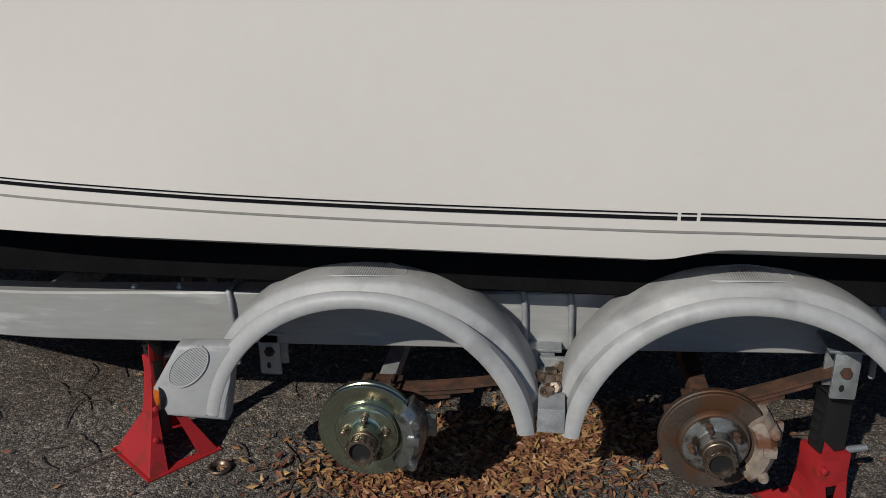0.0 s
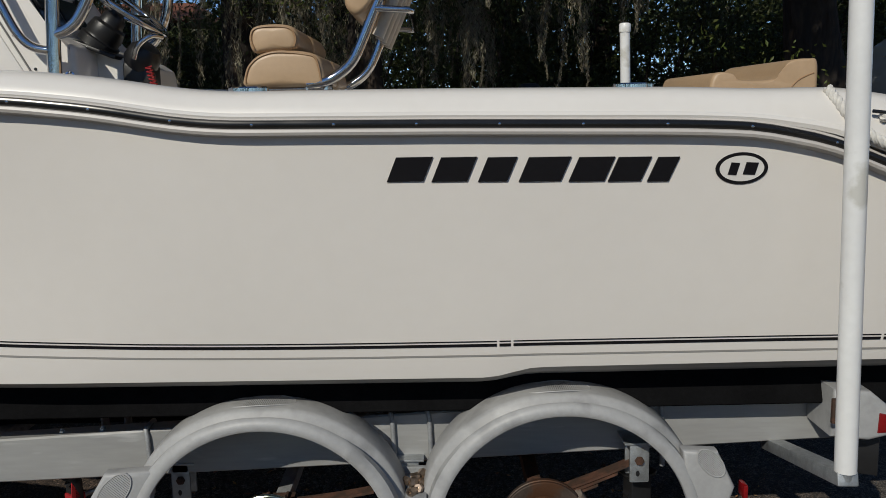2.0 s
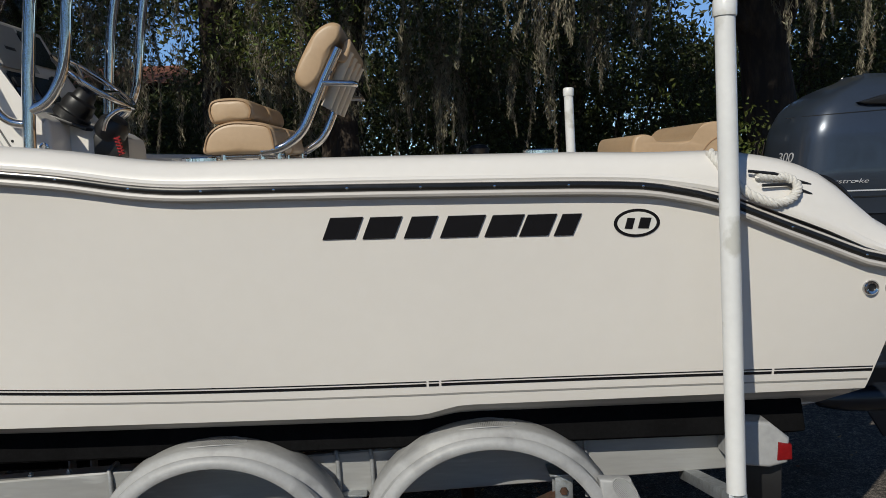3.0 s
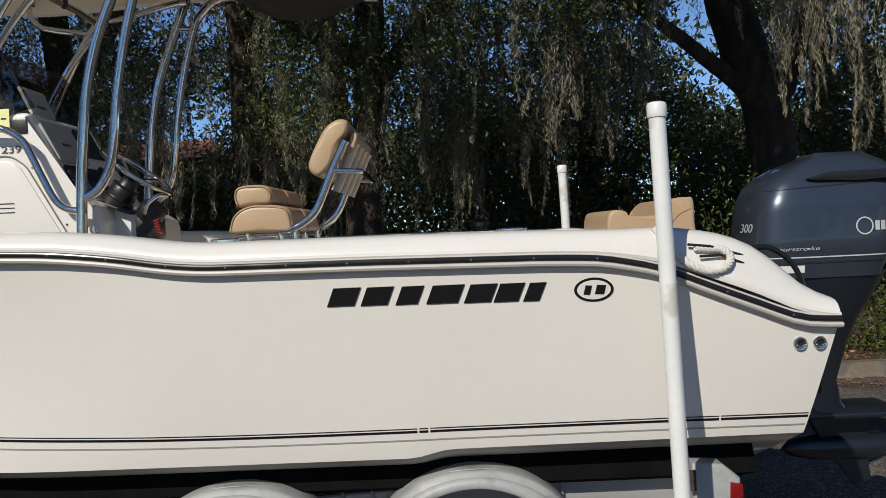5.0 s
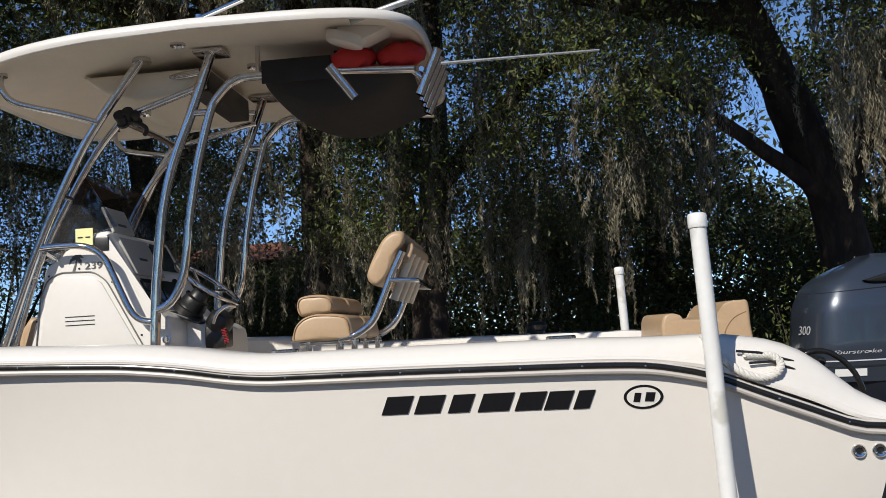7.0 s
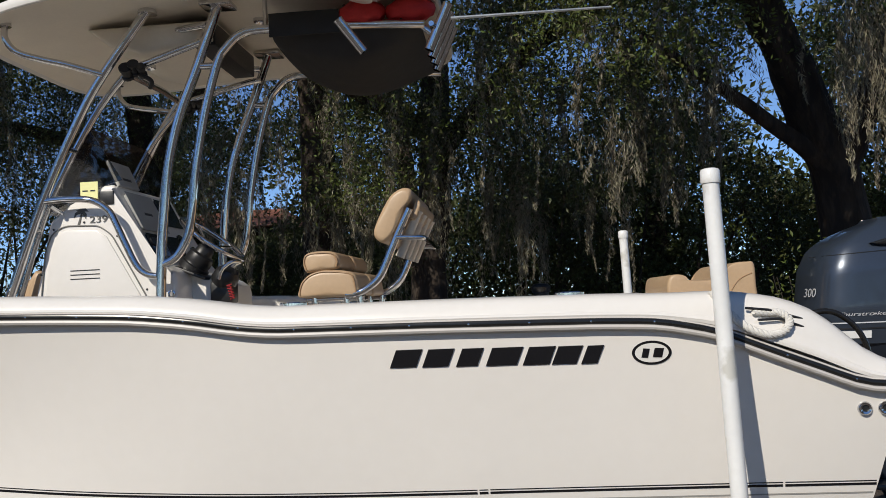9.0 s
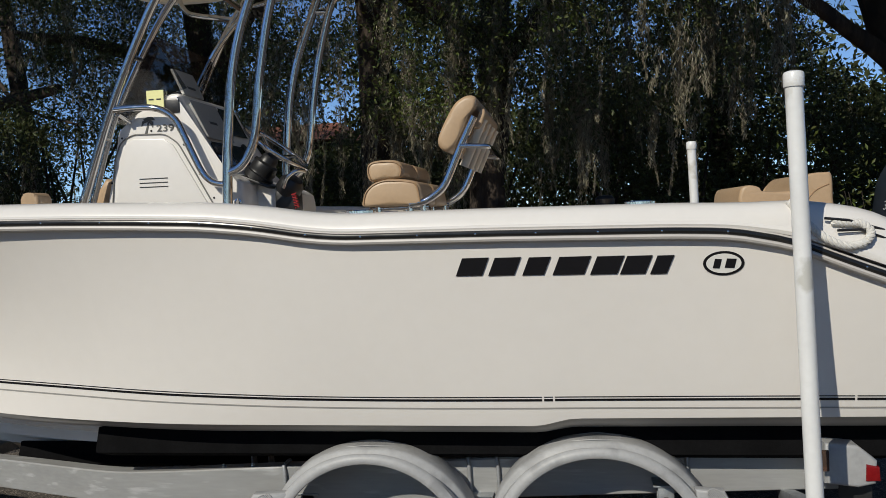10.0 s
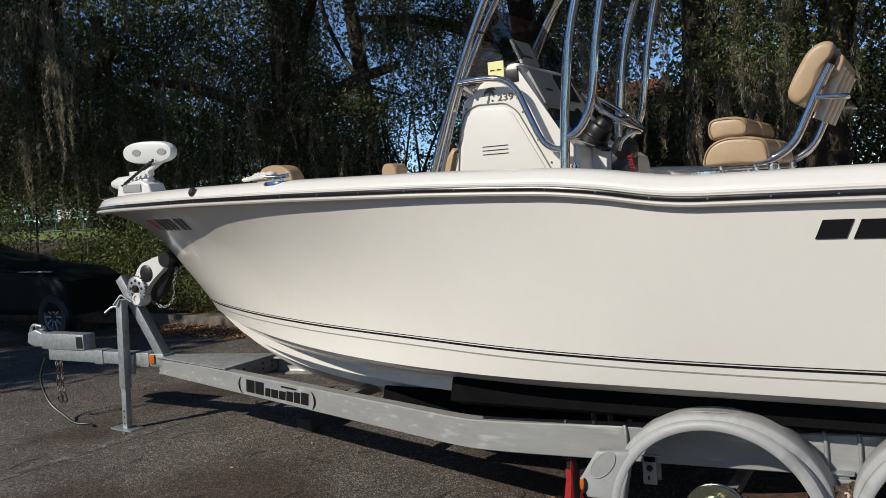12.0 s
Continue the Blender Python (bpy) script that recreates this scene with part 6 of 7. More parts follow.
# winch post
wp = thing("winch_post", "galvanised winch post with white winch and black bow roller", "winch")
bm = B()
a, b_ = Vector((-4.60, YC, 0.59)), Vector((-5.0, YC, 1.20))
d = (b_ - a).normalized()
m = Matrix.Translation(a) @ d.to_track_quat("Z", "Y").to_matrix().to_4x4()
box(bm, (-0.04, -0.04, 0), (0.04, 0.04, (b_ - a).length), 0.005, m)
part("mast", bm, M["galv"], wp)
bm = B()
outline = smooth_path([Vector((x, 0, z)) for x, z in ((-4.69, 1.30), (-4.60, 1.335), (-4.50, 1.365), (-4.43, 1.365), (-4.40, 1.33), (-4.42, 1.28), (-4.55, 1.19), (-4.66, 1.085), (-4.67, 1.005), (-4.75, 0.985), (-4.80, 1.06), (-4.76, 1.19))], 3, closed=True)
prism(bm, [(q.x, q.z) for q in outline], YC - 0.085, YC - 0.03, "y", bevel=0.008, seg=3)
part("winch_body", bm, WHITEP, wp, "white cast winch body")
part("winch_drum", lathe(B(), [(0.001, -0.09), (0.05, -0.09), (0.05, 0.092), (0.046, 0.096), (0.001, 0.096)], Matrix.Translation((-4.615, YC, 1.24)) @ FACE_OUT @ Matrix.Diagonal((1.3, 1.3, 1, 1)), 28), M["black"], wp)
bm = B()
prism(bm, [(-4.56, 1.33), (-4.41, 1.36), (-4.38, 1.27), (-4.44, 1.20), (-4.54, 1.06), (-4.62, 1.02), (-4.66, 1.10)], YC - 0.03, YC + 0.04, "y", bevel=0.008)
part("back_plate", bm, M["black"], wp, "black winch frame plate")
WG = Matrix.Translation((-4.715, YC - 0.10, 1.125)) @ FACE_OUT
bm = B()
lathe(bm, [(0.030, -0.005), (0.088, -0.005), (0.092, 0.0), (0.092, 0.010), (0.086, 0.014), (0.030, 0.014)], WG, 40)
for k in range(24):
    box(bm, (0.088, -0.006, -0.003), (0.101, 0.006, 0.012), 0.002, WG @ pose(0, 0, 0, 0, 0, 15 * k))
part("winch_gear", bm, M["galv"], wp, "grey toothed ratchet gear")
for k in range(8):
    a = 2 * math.pi * k / 8
    part("gear_opening", lathe(B(), [(0.001, 0), (0.012, 0), (0.012, 0.002), (0.001, 0.002)], WG @ pose(0.062 * math.cos(a), 0.062 * math.sin(a), 0.0135), 12), M["black"], wp)
part("gear_hub", lathe(B(), [(0.001, 0.0), (0.030, 0.0), (0.030, 0.03), (0.024, 0.036), (0.001, 0.036)], WG, 24), M["black"], wp)
part("spool", lathe(B(), [(0.001, -0.06), (0.046, -0.06), (0.050, -0.054), (0.050, 0.040), (0.044, 0.048), (0.030, 0.048), (0.028, 0.040), (0.001, 0.040)], Matrix.Translation((-4.70, YC - 0.085, 1.045)) @ FACE_OUT, 28), WHITEP, wp, "white end of the strap spool")
part("bow_roller", lathe(B(), [(0.001, -0.09), (0.06, -0.09), (0.066, -0.06), (0.045, -0.01), (0.045, 0.01), (0.066, 0.06), (0.06, 0.09), (0.001, 0.09)], Matrix.Translation((-4.41, YC, 1.345)) @ FACE_OUT, 24), M["black"], wp)
bm = B()
tube(bm, round_corner([(-4.78, YC - 0.11, 1.02), (-4.86, YC - 0.14, 1.08), (-4.93, YC - 0.16, 1.0)], 0.02), 0.010, 8)
part("winch_handle", bm, M["galv"], wp)
bm = B()
box(bm, (-4.75, YC - 0.025, 1.27), (-4.45, YC + 0.025, 1.275), 0, pose(0, 0, 0))
part("winch_strap", bm, M["black"], wp)
# slack safety chain from the bow eye to the post
bm = B()
chain = smooth_path([(-4.36, YC - 0.02, 1.26), (-4.40, YC - 0.02, 1.14), (-4.41, YC - 0.02, 1.05), (-4.48, YC - 0.02, 0.985), (-4.56, YC - 0.02, 0.975), (-4.66, YC - 0.02, 1.02)], 10)
gone, links = 0.03, 0
for p, q in zip(chain, chain[1:]):
    gone += (q - p).length
    if gone < 0.028:
        continue
    gone -= 0.028
    lm = Matrix.Translation(p) @ (q - p).to_track_quat("Z", "Y").to_matrix().to_4x4() @ pose(0, 0, 0, 0, 0, 90 * (links % 2) + 45)
    ring = [lm @ Vector((0.010 * math.cos(t_), 0, 0.019 * math.sin(t_))) for t_ in [2 * math.pi * k / 12 for k in range(12)]]
    tube(bm, ring, 0.0035, 6, closed=True)
    links += 1
part("safety_chain", bm, M["galv"], wp, "slack galvanised safety chain")
bm = B()
box(bm, (-4.70, YC - 0.066, 0.53), (-4.64, YC - 0.05, 0.60), 0.008)
part("side_marker", bm, AMBER, trailer, "amber side marker light")
# plate where the beams meet
bm = B()
prism(bm, [(-4.62, YC - 0.06), (-4.62, YC + 0.06), (-3.68, YC + 0.285), (-3.68, YC - 0.285)], 0.578, 0.586, "z", bevel=0.001)
box(bm, (-3.690, YC - 0.27, 0.470), (-3.680, YC + 0.27, 0.580), 0.002)
part("tongue_plate", bm, M["dullgalv"], trailer)
for y in (-0.20, -0.10, 0.10, 0.20):
    for z in (0.505, 0.545):
        part("bolt_hole", lathe(B(), [(0.001, 0), (0.009, 0), (0.009, 0.002), (0.001, 0.002)], pose(-3.680, YC + y, z, 0, 90, 0), 12), M["black"], trailer)
# maker's mark on the beam: plain bars between two curved strokes


def on_beam(x, z):
    x = -3.5 + (x + 3.58) * 1.32
    return Vector((x, beam_y(x) - 0.004, beam_top(x) - beam_h(x) / 2 + z * 1.25 - 0.004))


for x0, x1, z0, z1 in ((-3.52, -3.45, -0.03, 0.038), (-3.44, -3.37, -0.03, 0.038), (-3.355, -3.315, -0.03, 0.014), (-3.305, -3.25, -0.03, 0.014), (-3.24, -3.19, -0.03, 0.014),
                       (-3.18, -3.13, -0.03, 0.02), (-3.12, -3.075, -0.03, 0.025), (-3.065, -3.01, -0.03, 0.03), (-3.22, -3.10, 0.034, 0.042)):
    bm = B()
    vsb = [bm.verts.new(on_beam(x, z)) for x, z in ((x0, z0), (x1, z0), (x1 + 0.008, z1), (x0 + 0.008, z1))]
    bm.faces.new(vsb)
    vsl = [bm.verts.new(v.co + Vector((0, 0.003, 0))) for v in vsb]
    for i in range(4):
        bm.faces.new((vsb[i], vsb[(i + 1) % 4], vsl[(i + 1) % 4], vsl[i]))
    part("mark_bar", bm, M["decal"], trailer, smooth=False)
for xc, sg in ((-3.56, -1), (-2.98, 1)):
    bm = B()
    n = 12
    rows = []
    for i in range(n + 1):
        a = radians(-60 + 120 * i / n)
        rows.append([on_beam(xc + sg * 0.035 * math.cos(a) - sg * 0.02, 0.052 * math.sin(a)), on_beam(xc + sg * (0.035 + 0.014 * math.cos(a)) * math.cos(a) - sg * 0.02, 0.052 * math.sin(a))])
    sheet(bm, rows)
    part("mark_stroke", bm, M["decal"], trailer)
# registration as plain bars on the bow
REG = material("dark registration print", (0.05, 0.045, 0.045), 0.4, vary=0.05)
REGR = material("faded red print", (0.45, 0.10, 0.08), 0.4, vary=0.05)
for k, x in enumerate((-3.90, -3.83, -3.73, -3.66, -3.59, -3.52, -3.42, -3.35)):
    patch([(x, 1.585), (x + 0.045, 1.583), (x + 0.05, 1.655), (x + 0.005, 1.657)], -1, 0.004, REGR if k < 2 else REG, "registration_bar", boat)

# timber block on the ground under the beam
bm = B()
box(bm, (-3.54, 3.36, 0.0), (-3.40, 3.46, 0.10), 0.008)
tagged(part("timber_block", bm, material("dark timber", (0.05, 0.04, 0.03), 0.85, vary=0.3, scale=12, stretch=(0.2, 1, 1), bump=0.002)), "dark weathered timber block on the asphalt", "block")
# loose steel ring on the ground
bm = B()
tube(bm, [Vector((-0.705 + 0.028 * math.cos(2 * math.pi * k / 28), 2.19 + 0.028 * math.sin(2 * math.pi * k / 28), 0.007)) for k in range(28)], 0.010, 8, closed=True, squash=0.7)
tagged(part("bearing_ring", bm, SPINDLE), "small rusty steel bearing ring on the asphalt", "ring")

# ---- surroundings ----
MULCH = material("leaf mulch", (0.075, 0.042, 0.024), 0.95, vary=0.4, scale=3, bump=0.02, bump_scale=40, dark=(0.03, 0.02, 0.014), dark_amount=0.5, dark_scale=6)
CONC = material("kerb concrete", (0.17, 0.135, 0.10), 0.9, vary=0.2, scale=2.5, bump=0.003, bump_scale=80, dark=(0.10, 0.09, 0.08), dark_amount=0.4, dark_scale=5)
GRASS = material("lawn", (0.17, 0.20, 0.045), 0.95, vary=0.3, scale=0.8, bump=0.03, bump_scale=30)
bm = B()
box(bm, (-200, 7.6, 0.003), (60, 34, 0.10), 0.0)
tagged(part("planting_bed", bm, MULCH), "brown leaf mulch under the trees", "ground", kind="structure")
for k in range(22):
    x = -26 + 2.0 * k
    bm = B()
    prism(bm, [(7.42, 0.0), (7.60, 0.0), (7.60, 0.15), (7.46, 0.15)], x + 0.006, x + 1.994, "x", bevel=0.012)
    tagged(part("kerb", bm, CONC), "worn concrete kerb at the edge of the asphalt", "kerb", "kerb stones", "structure")
bm = B()
box(bm, (-140, 44, 0.0), (-30, 64, 0.12), 0.0)
tagged(part("lawn", bm, GRASS), "sunlit green lawn beyond the parking lot", "lawn", kind="structure")

BARK = material("grey brown oak bark", (0.058, 0.042, 0.031), 0.95, vary=0.35, scale=4, stretch=(1, 1, 0.25), bump=0.03, bump_scale=14, dark=(0.03, 0.024, 0.02), dark_amount=0.5, dark_scale=7)


def leaf_material(name, color, trans):
    m = bpy.data.materials.new(name)
    m.use_nodes = True
    nt = m.node_tree
    b = nt.nodes["Principled BSDF"]
    b.inputs["Roughness"].default_value = 0.5
    g = nt.nodes.new("ShaderNodeNewGeometry")
    hsv = nt.nodes.new("ShaderNodeHueSaturation")
    hsv.inputs["Color"].default_value = (*color, 1)
    for sock, lo, hi in (("Value", 0.55, 1.5), ("Hue", 0.475, 0.53)):
        r = nt.nodes.new("ShaderNodeMapRange")
        r.inputs["To Min"].default_value, r.inputs["To Max"].default_value = lo, hi
        nt.links.new(g.outputs["Random Per Island"], r.inputs["Value"])
        nt.links.new(r.outputs[0], hsv.inputs[sock])
    nt.links.new(hsv.outputs[0], b.inputs["Base Color"])
    if trans:
        tr = nt.nodes.new("ShaderNodeBsdfTranslucent")
        nt.links.new(hsv.outputs[0], tr.inputs["Color"])
        mx = nt.nodes.new("ShaderNodeMixShader")
        mx.inputs[0].default_value = trans
        nt.links.new(b.outputs[0], mx.inputs[1])
        nt.links.new(tr.outputs[0], mx.inputs[2])
        nt.links.new(mx.outputs[0], nt.nodes["Material Output"].inputs["Surface"])
    return m


LEAF = leaf_material("oak leaves", (0.068, 0.080, 0.026), 0.32)
# Shrub green; also the brighter copy of the oak leaves for sunlit sprays.
LEAF_SHRUB_AND_LIT = leaf_material("shrub leaves and sun-toned sprays", (0.105, 0.125, 0.028), 0.4)
MOSS = leaf_material("grey tan hanging moss", (0.27, 0.235, 0.165), 0.35)
LITTER = leaf_material("dry fallen leaves", (0.30, 0.145, 0.075), 0.12)
rng = np.random.default_rng(11)


def mesh_from(name, verts, faces, mat, parent=None):
    me = bpy.data.meshes.new(name)
    me.from_pydata(verts.tolist(), [], faces.tolist())
    me.materials.append(mat)
    ob = new(name, me)
    if parent is not None:
        ob.parent = parent
    return ob


def leaf_cloud(centres, size, flat=0.0):
    """Small four-sided leaves, bent along the rib, at the centres: verts and faces."""
    n = len(centres)
    a = rng.normal(size=(n, 3))
    a[:, 2] *= 1 - flat
    a /= np.linalg.norm(a, axis=1)[:, None]
    b = rng.normal(size=(n, 3))
    b[:, 2] *= 1 - flat
    b -= a * (a * b).sum(1)[:, None]
    b /= np.linalg.norm(b, axis=1)[:, None]
    c = np.cross(a, b)
    s = size * rng.uniform(0.6, 1.3, size=n)[:, None]
    v = np.stack([centres - a * s, centres + b * s * 0.42 + c * s * 0.12, centres + a * s, centres - b * s * 0.42 + c * s * 0.12], axis=1).reshape(-1, 3)
    f = np.arange(4 * n).reshape(n, 4)
    return v, f


def moss_cloud(anchors, lengths, spread, dense=185):
    """Hanging beards of fine wisps, full at the top and thinning to a point: verts and faces."""
    per = np.maximum(12, (dense * lengths).astype(int))
    idx = np.repeat(np.arange(len(anchors)), per)
    n = len(idx)
    u = rng.uniform(0, 1, size=n) ** 0.85
    L = lengths[idx]
    ph = rng.uniform(0, 6.28, size=(len(anchors), 2))[idx]
    c = anchors[idx].copy()
    wide = spread[idx] * (1.0 - 0.8 * u) * (0.7 + 0.5 * np.sin(u * 9 + ph[:, 0]))
    c[:, 0] += rng.normal(size=n) * wide + 0.05 * np.sin(u * 5 + ph[:, 0])
    c[:, 1] += rng.normal(size=n) * wide + 0.05 * np.sin(u * 4 + ph[:, 1])
    c[:, 2] -= u * L
    a = rng.normal(size=(n, 3)) * np.array([0.42, 0.42, 0.15])
    a[:, 2] -= 1
    a /= np.linalg.norm(a, axis=1)[:, None]
    b = np.cross(a, rng.normal(size=(n, 3)))
    b /= np.linalg.norm(b, axis=1)[:, None]
    h = rng.uniform(0.02, 0.065, size=n)[:, None]
    w = rng.uniform(0.003, 0.007, size=n)[:, None]
    v = np.stack([c - a * h, c + b * w, c + a * h, c - b * w], axis=1).reshape(-1, 3)
    return v, np.arange(4 * n).reshape(n, 4)


def limb(points, r0, r1, rough=0.12):
    """A gnarled tapering limb."""
    pts = smooth_path(points, 6)
    bm = B()
    rings = []
    seg = 14
    nrm = (pts[1] - pts[0]).orthogonal().normalized()
    for i, p in enumerate(pts):
        d = (pts[min(i + 1, len(pts) - 1)] - pts[max(0, i - 1)]).normalized()
        nrm = (nrm - d * nrm.dot(d)).normalized()
        s_ = d.cross(nrm)
        r = r0 + (r1 - r0) * i / (len(pts) - 1)
        ring = []
        for k in range(seg):
            a = 2 * math.pi * k / seg
            q = nrm * math.cos(a) + s_ * math.sin(a)
            f = 1 + rough * noise.noise(p * 1.7 + q * 1.3) * 2 + rough * 0.6 * math.sin(3 * a + 0.7 * p.z)
            ring.append(bm.verts.new(p + q * r * f))
        rings.append(ring)
    for A, C in zip(rings, rings[1:]):
        for k in range(seg):
            bm.faces.new((A[k], A[(k + 1) % seg], C[(k + 1) % seg], C[k]))
    bm.faces.new(rings[-1])
    return bm


# sky gaps cut through the crowns along lines from the camera: x, y, z, radius
SKY_GAPS = [(4.45, 11, 5.0, 0.55), (4.6, 11, 4.1, 0.55), (4.85, 11, 3.5, 0.45), (5.2, 11.5, 6.0, 0.4), (-2.85, 11, 3.4, 0.5), (-3.1, 11, 2.95, 0.4), (-7.1, 11.5, 3.0, 0.5), (-7.4, 11.5, 2.2, 0.5),
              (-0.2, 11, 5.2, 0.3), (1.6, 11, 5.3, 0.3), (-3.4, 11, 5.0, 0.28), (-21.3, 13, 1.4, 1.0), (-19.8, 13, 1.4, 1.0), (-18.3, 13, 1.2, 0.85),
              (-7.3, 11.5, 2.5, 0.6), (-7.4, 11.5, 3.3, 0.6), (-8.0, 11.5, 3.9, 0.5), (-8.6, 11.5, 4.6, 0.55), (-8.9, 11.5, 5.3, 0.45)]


def in_sky_gap(p):
    """Whether p lies on the camera's sight line through one of the sky gaps."""
    for x, y, z, r in SKY_GAPS:
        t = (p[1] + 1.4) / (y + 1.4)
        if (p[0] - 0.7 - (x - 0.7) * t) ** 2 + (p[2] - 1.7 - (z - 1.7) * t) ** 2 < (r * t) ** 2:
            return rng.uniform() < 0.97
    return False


def oak(name_label, base, trunk, limbs, clumps, leaves_per, moss, r0=0.4, leaf=0.033, moss_len=(0.4, 1.7), hang=(), leaves=None):
    """A live oak: trunk, limbs, a crown of leaf clumps and hanging moss. clumps: (centre, radii, count)."""
    ob = thing("oak_tree", name_label, "tree", "oak trees", at=(base[0], base[1], 0))
    off = Matrix.Translation((-base[0], -base[1], 0))

    def put(o):
        o.matrix_parent_inverse = off
        return o
    put(part("trunk", limb(trunk, r0, r0 * 0.55), BARK, ob))
    for pts, ra, rb in limbs:
        put(part("limb", limb(pts, ra, rb), BARK, ob))
    cs = []
    anchors = []
    for c, rad, count in clumps:
        for _ in range(count):
            u = rng.normal(size=3)
            u *= rng.uniform(0.5, 1.0) ** 0.5 / np.linalg.norm(u)
            q = np.array(c) + u * np.array(rad)
            if in_sky_gap(q):
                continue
            cs.append(q)
    cs = np.array(cs)
    pts = np.repeat(cs, leaves_per, axis=0)
    pts = pts + rng.normal(size=pts.shape) * np.array([0.26, 0.26, 0.17])
    v, f = leaf_cloud(pts, leaf)
    put(mesh_from("crown", v, f, leaves or LEAF, ob))
    anchors, lengths = [], []
    if moss:
        anchors.append(cs[rng.integers(0, len(cs), size=moss)])
        lengths.append(rng.uniform(*moss_len, size=moss))
    for c, rad, count, lo, hi in hang:
        anchors.append(np.array(c) + rng.normal(size=(count, 3)) * np.array(rad) * 0.6)
        lengths.append(rng.uniform(lo, hi, size=count))
    if anchors:
        A, L = np.concatenate(anchors), np.concatenate(lengths)
        v, f = moss_cloud(A, L, rng.uniform(0.04, 0.12, size=len(A)))
        put(mesh_from("hanging_moss", v, f, MOSS, ob))
    return ob


OAK = "large live oak hung with grey moss"
oak(OAK, (5.9, 11.5), [(6.1, 11.5, 0), (5.8, 11.5, 1.5), (5.5, 11.4, 3.2), (4.9, 11.2, 4.8), (4.3, 11.0, 6.2), (3.6, 10.8, 8.0)],
    [([(5.5, 11.4, 3.2), (6.2, 11.0, 5.0), (7.0, 10.4, 7.5)], 0.24, 0.12), ([(5.3, 11.3, 3.4), (4.6, 11.0, 3.9), (3.7, 10.6, 4.5), (2.6, 10.2, 5.2)], 0.15, 0.05),
     ([(4.3, 11.0, 6.0), (2.4, 10.5, 6.3), (0.2, 10.0, 6.9)], 0.22, 0.10)],
    [((2.2, 10.6, 5.2), (2.2, 1.2, 0.9), 70), ((6.6, 10.2, 5.2), (1.6, 1.4, 1.6), 50), ((4.2, 10.5, 7.4), (3.2, 2.0, 0.9), 120), ((1.6, 11.5, 4.0), (2.2, 1.4, 1.0), 36)], 150, 412, 0.42)
oak(OAK, (-0.8, 12.5), [(-0.6, 12.6, 0), (-0.7, 12.5, 2.0), (-0.5, 12.4, 4.0), (-0.4, 12.2, 7.5)],
    [([(-0.5, 12.4, 4.0), (1.0, 11.6, 5.4), (2.4, 11.0, 6.0)], 0.18, 0.07), ([(-0.5, 12.4, 4.4), (-2.4, 11.6, 5.6), (-4.0, 11.0, 6.4)], 0.18, 0.07)],
    [((-2.2, 11.2, 4.4), (2.0, 1.2, 1.4), 62), ((0.6, 11.0, 4.6), (2.2, 1.2, 1.2), 40), ((-0.8, 10.6, 7.3), (3.4, 2.2, 0.9), 120), ((-1.2, 12.2, 3.2), (2.6, 1.0, 1.2), 34)], 150, 500, 0.36)
oak(OAK, (-5.4, 13.0), [(-5.4, 13, 0), (-5.3, 13, 2.0), (-5.6, 12.8, 4.0), (-5.8, 12.5, 7.5)],
    [([(-5.6, 12.8, 4.0), (-7.0, 12.2, 4.8), (-8.4, 11.6, 5.0)], 0.16, 0.06), ([(-5.5, 12.8, 4.2), (-4.2, 11.8, 5.4), (-3.2, 11.0, 6.2)], 0.18, 0.07)],
    [((-4.9, 11.6, 4.8), (1.8, 1.2, 1.2), 55), ((-7.2, 11.4, 5.2), (1.5, 1.2, 0.9), 40), ((-5.6, 10.8, 7.4), (3.2, 2.2, 0.9), 120), ((-4.6, 12.6, 3.0), (1.4, 1.0, 1.2), 36)], 150, 287, 0.36)
oak(OAK, (-10.6, 12.2), [(-10.8, 12.2, 0), (-10.7, 12.2, 2.0), (-10.6, 12.1, 4.2), (-10.2, 12.0, 7.5)],
    [([(-10.7, 12.1, 2.8), (-9.2, 11.6, 3.7), (-7.4, 11.2, 4.0)], 0.17, 0.07), ([(-10.6, 12.1, 3.2), (-12.2, 11.6, 4.1), (-13.8, 11.4, 4.5)], 0.17, 0.07), ([(-10.6, 12.1, 3.4), (-9.4, 11.2, 4.8), (-8.2, 10.4, 5.8)], 0.15, 0.06)],
    [((-9.4, 11.4, 3.6), (1.8, 1.2, 1.4), 80), ((-12.6, 11.4, 4.0), (2.0, 1.2, 1.7), 110), ((-10.4, 10.6, 7.0), (3.2, 2.2, 1.0), 120), ((-8.6, 11.6, 5.2), (1.6, 1.2, 0.8), 34)], 150, 237, 0.44)
oak(OAK, (-25.0, 13.0), [(-25.0, 13.0, 0), (-24, 12.8, 2.2), (-18.6, 11.8, 4.5), (-16.2, 11.2, 7.5)],
    [([(-18.8, 11.8, 4.2), (-15.0, 10.8, 4.6), (-13.6, 10.4, 5.0)], 0.18, 0.07)],
    [((-15.4, 10.9, 4.4), (2.2, 1.4, 1.8), 120), ((-18.4, 10.8, 4.6), (2.2, 1.4, 2.0), 110), ((-16.4, 10.2, 7.4), (3.6, 2.4, 1.2), 120), ((-16.0, 11.5, 2.4), (2.2, 1.2, 1.0), 34)], 150, 250, 0.38)
oak(OAK, (11.5, 12.5), [(11.5, 12.5, 0), (11.3, 12.4, 3), (10.8, 12.2, 7.5)], [([(11.3, 12.4, 3), (9.4, 11.6, 4.6), (8.0, 11.0, 5.2)], 0.2, 0.08)],
    [((9.2, 11.2, 4.6), (2.0, 1.4, 2.0), 80), ((10.5, 10.6, 7.6), (3.2, 2.2, 1.2), 110)], 150, 150, 0.42)
